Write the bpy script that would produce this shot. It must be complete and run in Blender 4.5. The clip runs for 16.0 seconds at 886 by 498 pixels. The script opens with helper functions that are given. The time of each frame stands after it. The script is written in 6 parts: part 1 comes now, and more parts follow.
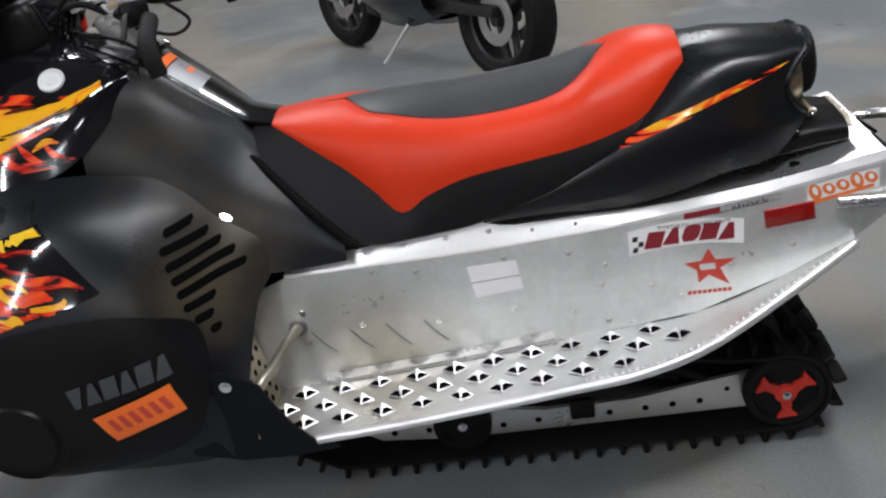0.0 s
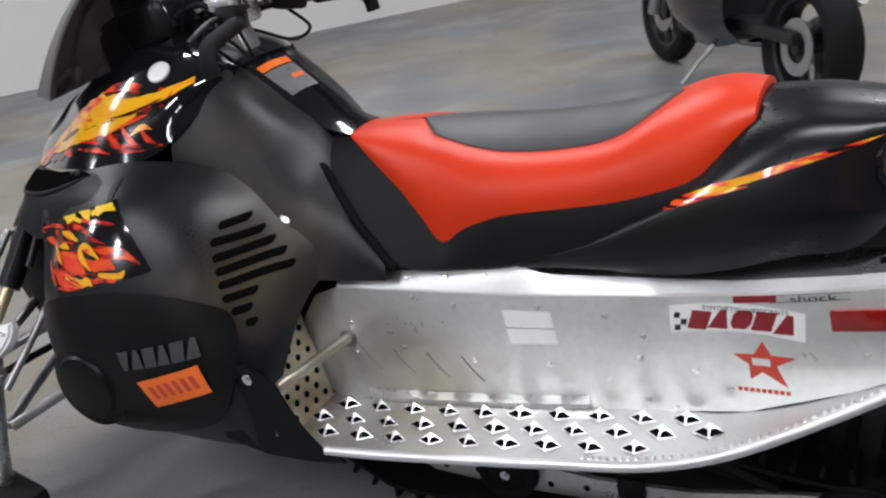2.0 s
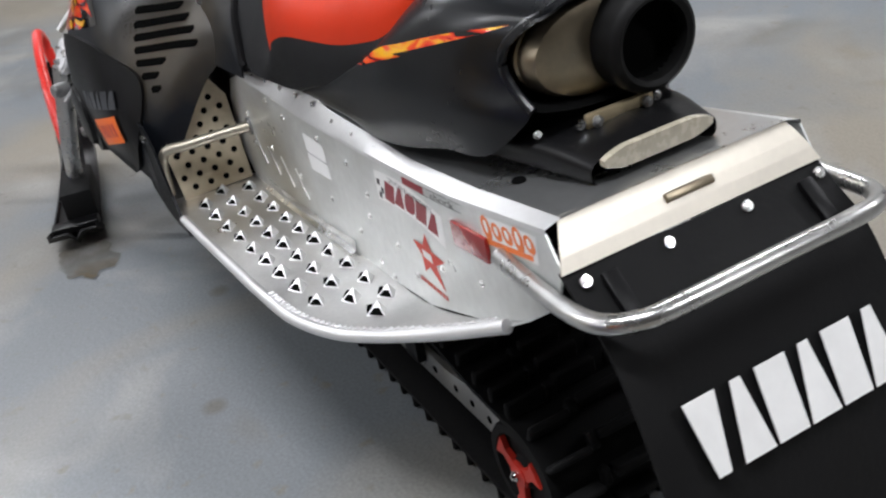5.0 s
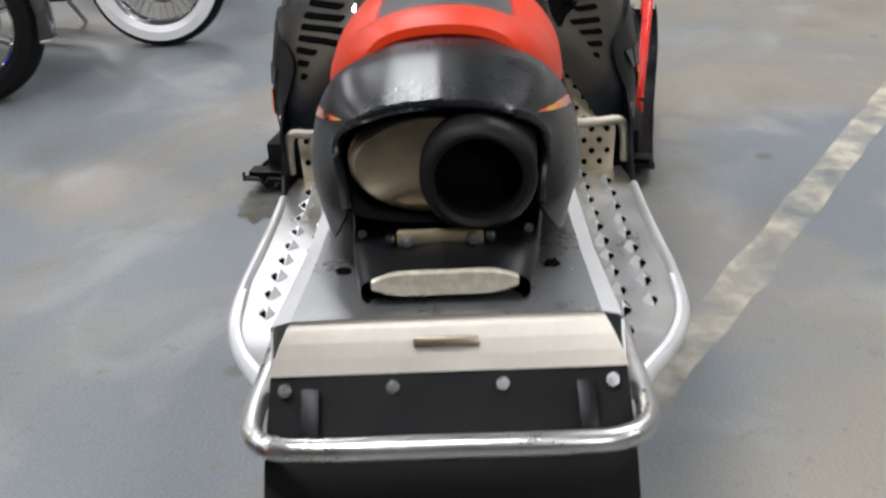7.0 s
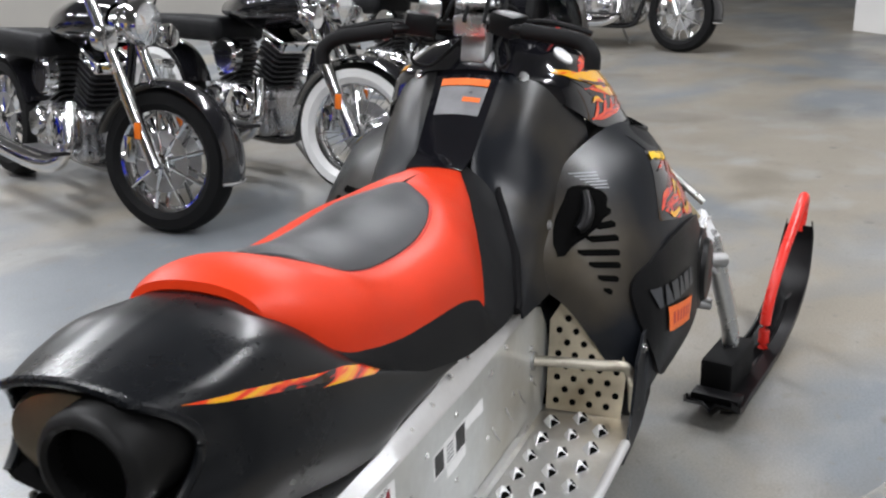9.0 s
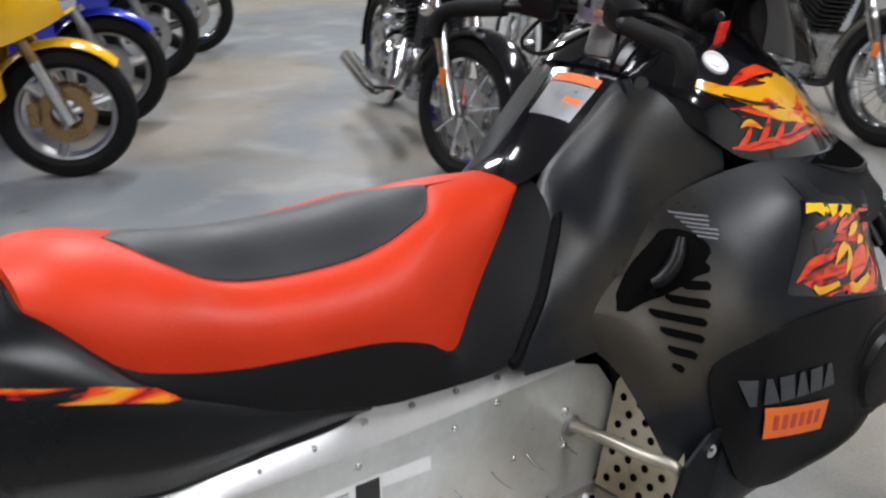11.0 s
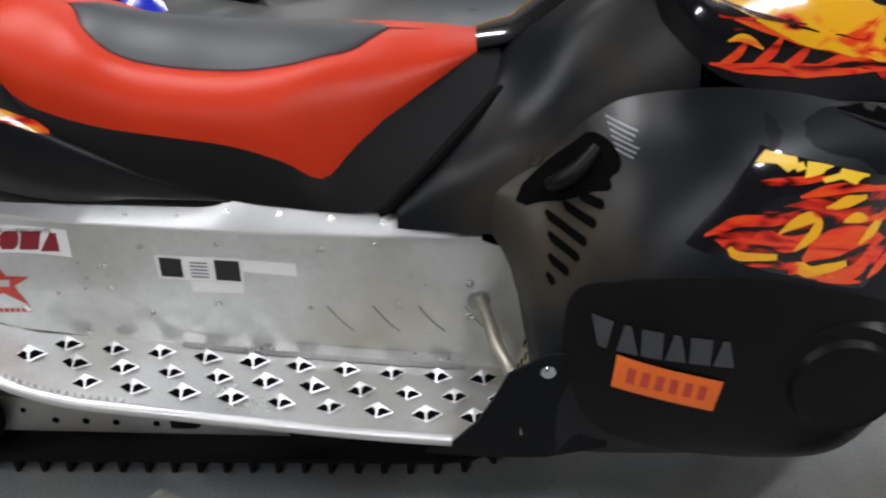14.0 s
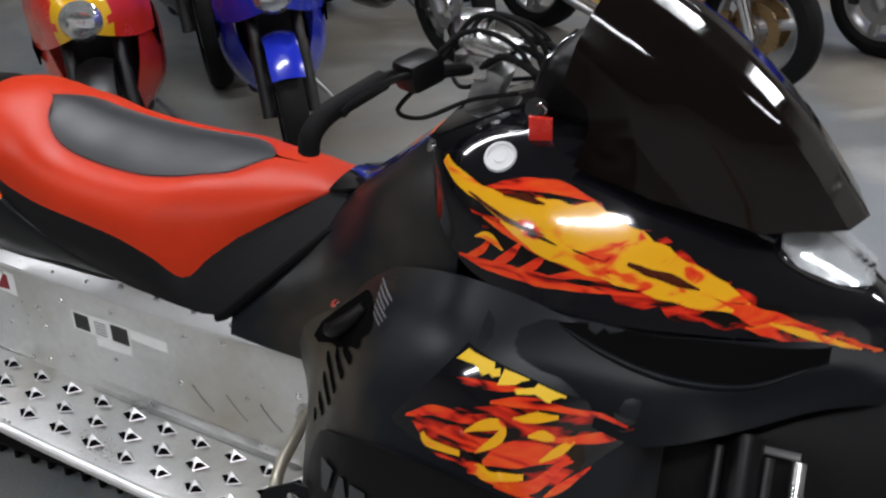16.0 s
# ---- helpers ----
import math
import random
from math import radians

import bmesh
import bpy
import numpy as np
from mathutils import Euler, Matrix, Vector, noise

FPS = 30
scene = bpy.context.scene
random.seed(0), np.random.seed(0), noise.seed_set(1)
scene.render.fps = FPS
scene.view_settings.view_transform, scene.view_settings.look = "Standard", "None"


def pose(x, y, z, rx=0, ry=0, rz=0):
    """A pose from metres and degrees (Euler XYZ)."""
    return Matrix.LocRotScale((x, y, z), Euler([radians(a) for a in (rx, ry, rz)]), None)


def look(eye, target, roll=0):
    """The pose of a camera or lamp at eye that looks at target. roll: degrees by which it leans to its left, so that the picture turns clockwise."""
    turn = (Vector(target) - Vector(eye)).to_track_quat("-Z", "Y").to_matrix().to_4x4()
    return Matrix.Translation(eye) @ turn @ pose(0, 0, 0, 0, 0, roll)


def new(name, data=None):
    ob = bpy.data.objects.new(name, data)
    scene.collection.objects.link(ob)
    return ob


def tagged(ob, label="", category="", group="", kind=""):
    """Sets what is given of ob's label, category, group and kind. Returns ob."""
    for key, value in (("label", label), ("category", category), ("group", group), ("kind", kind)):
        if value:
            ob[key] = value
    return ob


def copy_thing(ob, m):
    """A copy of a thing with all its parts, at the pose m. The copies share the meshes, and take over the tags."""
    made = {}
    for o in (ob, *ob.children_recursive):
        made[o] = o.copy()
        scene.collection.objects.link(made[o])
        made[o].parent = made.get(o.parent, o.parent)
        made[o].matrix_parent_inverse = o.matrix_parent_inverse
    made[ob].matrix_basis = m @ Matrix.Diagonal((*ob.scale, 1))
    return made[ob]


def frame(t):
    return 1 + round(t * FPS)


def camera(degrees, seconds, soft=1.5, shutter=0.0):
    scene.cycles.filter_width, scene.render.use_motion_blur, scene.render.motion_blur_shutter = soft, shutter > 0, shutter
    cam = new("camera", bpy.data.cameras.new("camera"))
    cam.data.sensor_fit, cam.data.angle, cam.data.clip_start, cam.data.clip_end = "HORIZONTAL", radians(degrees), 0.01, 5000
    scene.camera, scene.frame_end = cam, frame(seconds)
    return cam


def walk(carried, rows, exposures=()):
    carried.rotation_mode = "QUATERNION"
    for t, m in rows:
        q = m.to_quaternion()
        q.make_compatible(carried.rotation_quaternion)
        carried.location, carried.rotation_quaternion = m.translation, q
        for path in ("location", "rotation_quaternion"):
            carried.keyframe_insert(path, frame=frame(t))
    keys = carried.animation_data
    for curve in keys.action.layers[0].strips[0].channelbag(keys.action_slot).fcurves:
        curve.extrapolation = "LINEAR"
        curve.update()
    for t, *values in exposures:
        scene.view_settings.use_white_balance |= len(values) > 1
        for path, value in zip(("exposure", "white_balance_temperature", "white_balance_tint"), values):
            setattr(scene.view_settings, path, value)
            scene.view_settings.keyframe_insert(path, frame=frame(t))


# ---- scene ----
cam = camera(48.2, 16.0, soft=2.2, shutter=0.3)
PATH = [
    (0, (0.685, 1.978, 1.448), (0.869, 0.191, 0.569), -9.0),
    (0.5, (0.424, 2.009, 1.415), (0.786, 0.214, 0.611), -10.6),
    (1, (0.237, 2.028, 1.398), (0.792, 0.277, 0.607), -9.8),
    (1.5, (0.129, 1.867, 1.372), (0.883, 0.189, 0.586), -9.6),
    (2, (0.043, 1.712, 1.368), (0.982, 0.117, 0.609), -9.4),
    (2.5, (-0.136, 1.599, 1.366), (1.041, 0.166, 0.616), -9.3),
    (3, (-0.309, 1.477, 1.335), (0.988, 0.204, 0.499), -9.8),
    (3.5, (-0.408, 1.298, 1.29), (0.848, 0.059, 0.349), -9.2),
    (4, (-0.501, 1.116, 1.273), (0.812, -0.01, 0.269), -11.3),
    (4.5, (-0.715, 0.945, 1.276), (0.71, 0.004, 0.235), -9.9),
    (4.7, (-0.779, 0.854, 1.235), (0.713, 0.003, 0.209), -10.1),
    (6.8, (-1.004, 0.031, 1.25), (0.751, 0.033, 0.291), -4.3),
    (7, (-0.961, -0.038, 1.266), (0.804, 0.029, 0.327), -3.3),
    (7.5, (-0.911, -0.252, 1.29), (0.88, 0.089, 0.469), -5.0),
    (8, (-0.914, -0.506, 1.322), (0.837, 0.048, 0.529), -5.0),
    (8.5, (-0.801, -0.626, 1.336), (0.975, -0.002, 0.662), -3.9),
    (8.7, (-0.725, -0.679, 1.353), (1.043, -0.025, 0.685), -3.3),
    (11, (0.076, -1.202, 1.356), (1.265, 0.224, 0.611), -0.3),
    (11.5, (0.222, -1.435, 1.364), (1.115, 0.128, 0.493), 1.3),
    (12, (0.38, -1.515, 1.336), (1.057, 0.148, 0.455), 0.0),
    (12.5, (0.568, -1.508, 1.335), (0.986, 0.185, 0.357), -0.5),
    (13, (0.743, -1.533, 1.357), (0.93, 0.178, 0.339), -2.2),
    (13.5, (0.988, -1.629, 1.402), (0.933, 0.069, 0.346), -2.0),
    (14, (1.174, -1.636, 1.388), (1.126, 0.08, 0.363), -0.8),
    (14.5, (1.404, -1.551, 1.463), (1.314, 0.105, 0.345), -1.1),
    (15, (1.681, -1.559, 1.498), (1.404, 0.088, 0.397), -2.4),
    (15.5, (1.9, -1.56, 1.566), (1.361, 0.084, 0.562), -1.6),
    (16, (2.045, -1.451, 1.611), (1.325, 0.141, 0.637), -0.4),
]

walk(cam, [(t, look(eye, target, roll)) for t, eye, target, roll in PATH],
     [(0, -0.2), (1.5, -0.17), (3, -0.03), (4.5, 0.0), (7.5, 0.06), (8.5, 0.24), (11, 0.0), (12.5, -0.18), (14, -0.30), (15, -0.38), (16, -0.40)])

# ---------------------------------------------------------------- world and light
world = bpy.data.worlds.new("world")
scene.world = world
world.use_nodes = True
world.node_tree.nodes["Background"].inputs[0].default_value = (0.80, 0.88, 1.0, 1)
world.node_tree.nodes["Background"].inputs[1].default_value = 0.03
scene.view_settings.exposure = 0.0

R2 = math.sqrt(0.5)


def room(u, v, z=0.0):
    """A place in the room, whose walls stand at 45 degrees to the sled."""
    return Vector(((u + v) * R2, (u - v) * R2, z))


# Unseen tube rows; the last two are added for glare on the seat pad.
LAMP_PLACES = [(u, v) for u in (-4.2, 0.3, 4.8, 9.3) for v in (-0.9, 3.4)] + [(5.2, -5.4), (9.3, -5.4)]
for u, v in LAMP_PLACES:
    data = bpy.data.lights.new("tube_light", "AREA")
    data.shape, data.size, data.size_y, data.energy = "RECTANGLE", 2.3, 0.22, 120
    data.color = (0.96, 0.972, 1.02)
    lamp = new("tube_light", data)
    lamp.matrix_world = Matrix.Translation(room(u, v, 3.84)) @ pose(0, 0, 0, 0, 0, 45)


# ---------------------------------------------------------------- materials
def material(name, color, rough=0.5, metal=0.0, vary=0.25, scale=6.0, fine=90.0, bump=0.0, coat=0.0, dust=None, dust_at=0.55,
             rough_vary=0.1, spec=0.5):
    m = bpy.data.materials.new(name)
    m.use_nodes = True
    nt = m.node_tree
    n, l = nt.nodes, nt.links
    b = n["Principled BSDF"]
    b.inputs["Metallic"].default_value = metal
    b.inputs["Coat Weight"].default_value = coat
    b.inputs["Coat Roughness"].default_value = 0.06
    b.inputs["Specular IOR Level"].default_value = spec
    tc = n.new("ShaderNodeTexCoord")
    big = n.new("ShaderNodeTexNoise")
    big.inputs["Scale"].default_value = scale
    big.inputs["Detail"].default_value = 5
    l.new(tc.outputs["Object"], big.inputs["Vector"])
    small = n.new("ShaderNodeTexNoise")
    small.inputs["Scale"].default_value = fine
    small.inputs["Detail"].default_value = 3
    l.new(tc.outputs["Object"], small.inputs["Vector"])
    add = n.new("ShaderNodeMath")
    add.operation = "MULTIPLY_ADD"
    l.new(small.outputs["Fac"], add.inputs[0])
    add.inputs[1].default_value = 0.4
    l.new(big.outputs["Fac"], add.inputs[2])
    ramp = n.new("ShaderNodeMapRange")
    l.new(add.outputs[0], ramp.inputs[0])
    ramp.inputs[1].default_value, ramp.inputs[2].default_value = 0.4, 1.0
    ramp.inputs[3].default_value, ramp.inputs[4].default_value = 1 - vary, 1 + vary
    col = n.new("ShaderNodeMix")
    col.data_type, col.blend_type = "RGBA", "MULTIPLY"
    col.inputs["Factor"].default_value = 1
    col.inputs[6].default_value = (*color, 1)
    l.new(ramp.outputs[0], col.inputs[7])
    out = col.outputs[2]
    if dust:
        dn = n.new("ShaderNodeTexNoise")
        dn.inputs["Scale"].default_value = 3.3
        dn.inputs["Detail"].default_value = 6
        l.new(tc.outputs["Object"], dn.inputs["Vector"])
        dr = n.new("ShaderNodeMapRange")
        l.new(dn.outputs["Fac"], dr.inputs[0])
        dr.inputs[1].default_value, dr.inputs[2].default_value = dust_at, dust_at + 0.25
        dm = n.new("ShaderNodeMix")
        dm.data_type = "RGBA"
        l.new(dr.outputs[0], dm.inputs["Factor"])
        l.new(out, dm.inputs[6])
        dm.inputs[7].default_value = (*dust, 1)
        out = dm.outputs[2]
    l.new(out, b.inputs["Base Color"])
    rr = n.new("ShaderNodeMapRange")
    l.new(add.outputs[0], rr.inputs[0])
    rr.inputs[1].default_value, rr.inputs[2].default_value = 0.4, 1.0
    rr.inputs[3].default_value, rr.inputs[4].default_value = max(0.02, rough - rough_vary), min(1, rough + rough_vary)
    l.new(rr.outputs[0], b.inputs["Roughness"])
    if bump:
        bp = n.new("ShaderNodeBump")
        bp.inputs["Strength"].default_value = bump
        bp.inputs["Distance"].default_value = 0.003
        l.new(small.outputs["Fac"], bp.inputs["Height"])
        l.new(bp.outputs[0], b.inputs["Normal"])
    return m


def flame_material(name, lo, hi, scale=(9, 9, 26), tilt=0.0):
    """Printed flames: stretched, swirling bands from black through red and orange to yellow."""
    m = bpy.data.materials.new(name)
    m.use_nodes = True
    n, l = m.node_tree.nodes, m.node_tree.links
    b = n["Principled BSDF"]
    b.inputs["Roughness"].default_value = 0.16
    b.inputs["Coat Weight"].default_value = 0.6
    tc = n.new("ShaderNodeTexCoord")
    mp = n.new("ShaderNodeMapping")
    mp.inputs["Rotation"].default_value = (0, tilt, 0)
    mp.inputs["Scale"].default_value = scale
    l.new(tc.outputs["Object"], mp.inputs["Vector"])
    no = n.new("ShaderNodeTexNoise")
    no.inputs["Scale"].default_value = 1.0
    no.inputs["Detail"].default_value = 2.5
    no.inputs["Distortion"].default_value = 1.6
    l.new(mp.outputs[0], no.inputs["Vector"])
    cr = n.new("ShaderNodeValToRGB")
    cr.color_ramp.elements[0].position, cr.color_ramp.elements[0].color = lo, (0.004, 0.003, 0.003, 1)
    cr.color_ramp.elements[1].position, cr.color_ramp.elements[1].color = hi, (0.80, 0.40, 0.012, 1)
    w = hi - lo
    for p, c in ((0.10, (0.35, 0.012, 0.006, 1)), (0.22, (0.72, 0.035, 0.012, 1)), (0.5, (0.75, 0.09, 0.012, 1)), (0.68, (0.8, 0.26, 0.02, 1))):
        e = cr.color_ramp.elements.new(lo + p * w)
        e.color = c
    l.new(no.outputs["Fac"], cr.inputs[0])
    l.new(cr.outputs[0], b.inputs["Base Color"])
    return m


def concrete():
    m = bpy.data.materials.new("concrete")
    m.use_nodes = True
    n, l = m.node_tree.nodes, m.node_tree.links
    b = n["Principled BSDF"]
    tc = n.new("ShaderNodeTexCoord")

    def noise_at(scale, detail=6, dist=0.0):
        t = n.new("ShaderNodeTexNoise")
        t.inputs["Scale"].default_value, t.inputs["Detail"].default_value, t.inputs["Distortion"].default_value = scale, detail, dist
        l.new(tc.outputs["Object"], t.inputs["Vector"])
        return t.outputs["Fac"]

    def ramp(src, a, b_, ca, cb):
        r = n.new("ShaderNodeMapRange")
        l.new(src, r.inputs[0])
        r.inputs[1].default_value, r.inputs[2].default_value = a, b_
        x = n.new("ShaderNodeMix")
        x.data_type = "RGBA"
        l.new(r.outputs[0], x.inputs["Factor"])
        for k, c in ((6, ca), (7, cb)):
            if isinstance(c, tuple):
                x.inputs[k].default_value = (*c, 1)
            else:
                l.new(c, x.inputs[k])
        return x.outputs[2]

    base = ramp(noise_at(0.62, 8, 0.9), 0.43, 0.58, (0.172, 0.187, 0.200), (0.245, 0.222, 0.184))
    base = ramp(noise_at(1.5, 8, 0.5), 0.58, 0.80, base, (0.135, 0.118, 0.092))
    base = ramp(noise_at(2.3, 8, 0.5), 0.54, 0.74, base, (0.290, 0.288, 0.276))
    base = ramp(noise_at(21, 7, 0.3), 0.62, 0.74, base, (0.175, 0.165, 0.145))
    spots = n.new("ShaderNodeTexVoronoi")
    spots.inputs["Scale"].default_value = 2.2
    l.new(tc.outputs["Object"], spots.inputs["Vector"])
    base = ramp(spots.outputs["Distance"], 0.035, 0.075, (0.13, 0.125, 0.115), base)
    grain = ramp(noise_at(140, 3), 0.3, 0.7, (0.86, 0.86, 0.86), (1.1, 1.1, 1.1))
    mul = n.new("ShaderNodeMix")
    mul.data_type, mul.blend_type = "RGBA", "MULTIPLY"
    mul.inputs["Factor"].default_value = 1
    l.new(base, mul.inputs[6])
    l.new(grain, mul.inputs[7])
    l.new(mul.outputs[2], b.inputs["Base Color"])
    rr = n.new("ShaderNodeMapRange")
    l.new(noise_at(1.3, 5), rr.inputs[0])
    rr.inputs[1].default_value, rr.inputs[2].default_value, rr.inputs[3].default_value, rr.inputs[4].default_value = 0.35, 0.7, 0.32, 0.6
    l.new(rr.outputs[0], b.inputs["Roughness"])
    bp = n.new("ShaderNodeBump")
    bp.inputs["Strength"].default_value, bp.inputs["Distance"].default_value = 0.15, 0.004
    l.new(noise_at(60, 4), bp.inputs["Height"])
    l.new(bp.outputs[0], b.inputs["Normal"])
    return m


def worn_paint(name="worn_line_paint", color=(0.56, 0.52, 0.42), lo=0.33, hi=0.62, most=0.75):
    m = bpy.data.materials.new(name)
    m.use_nodes = True
    n, l = m.node_tree.nodes, m.node_tree.links
    b = n["Principled BSDF"]
    b.inputs["Base Color"].default_value = (*color, 1)
    b.inputs["Roughness"].default_value = 0.6
    tc = n.new("ShaderNodeTexCoord")
    t = n.new("ShaderNodeTexNoise")
    t.inputs["Scale"].default_value, t.inputs["Detail"].default_value = 7, 7
    l.new(tc.outputs["Object"], t.inputs["Vector"])
    r = n.new("ShaderNodeMapRange")
    l.new(t.outputs["Fac"], r.inputs[0])
    r.inputs[1].default_value, r.inputs[2].default_value, r.inputs[4].default_value = lo, hi, most
    l.new(r.outputs[0], b.inputs["Alpha"])
    return m


def glass(name, color, rough=0.03, alpha=0.35):
    m = bpy.data.materials.new(name)
    m.use_nodes = True
    b = m.node_tree.nodes["Principled BSDF"]
    b.inputs["Base Color"].default_value = (*color, 1)
    b.inputs["Roughness"].default_value = rough
    b.inputs["Alpha"].default_value = alpha
    b.inputs["Specular IOR Level"].default_value = 0.3
    return m


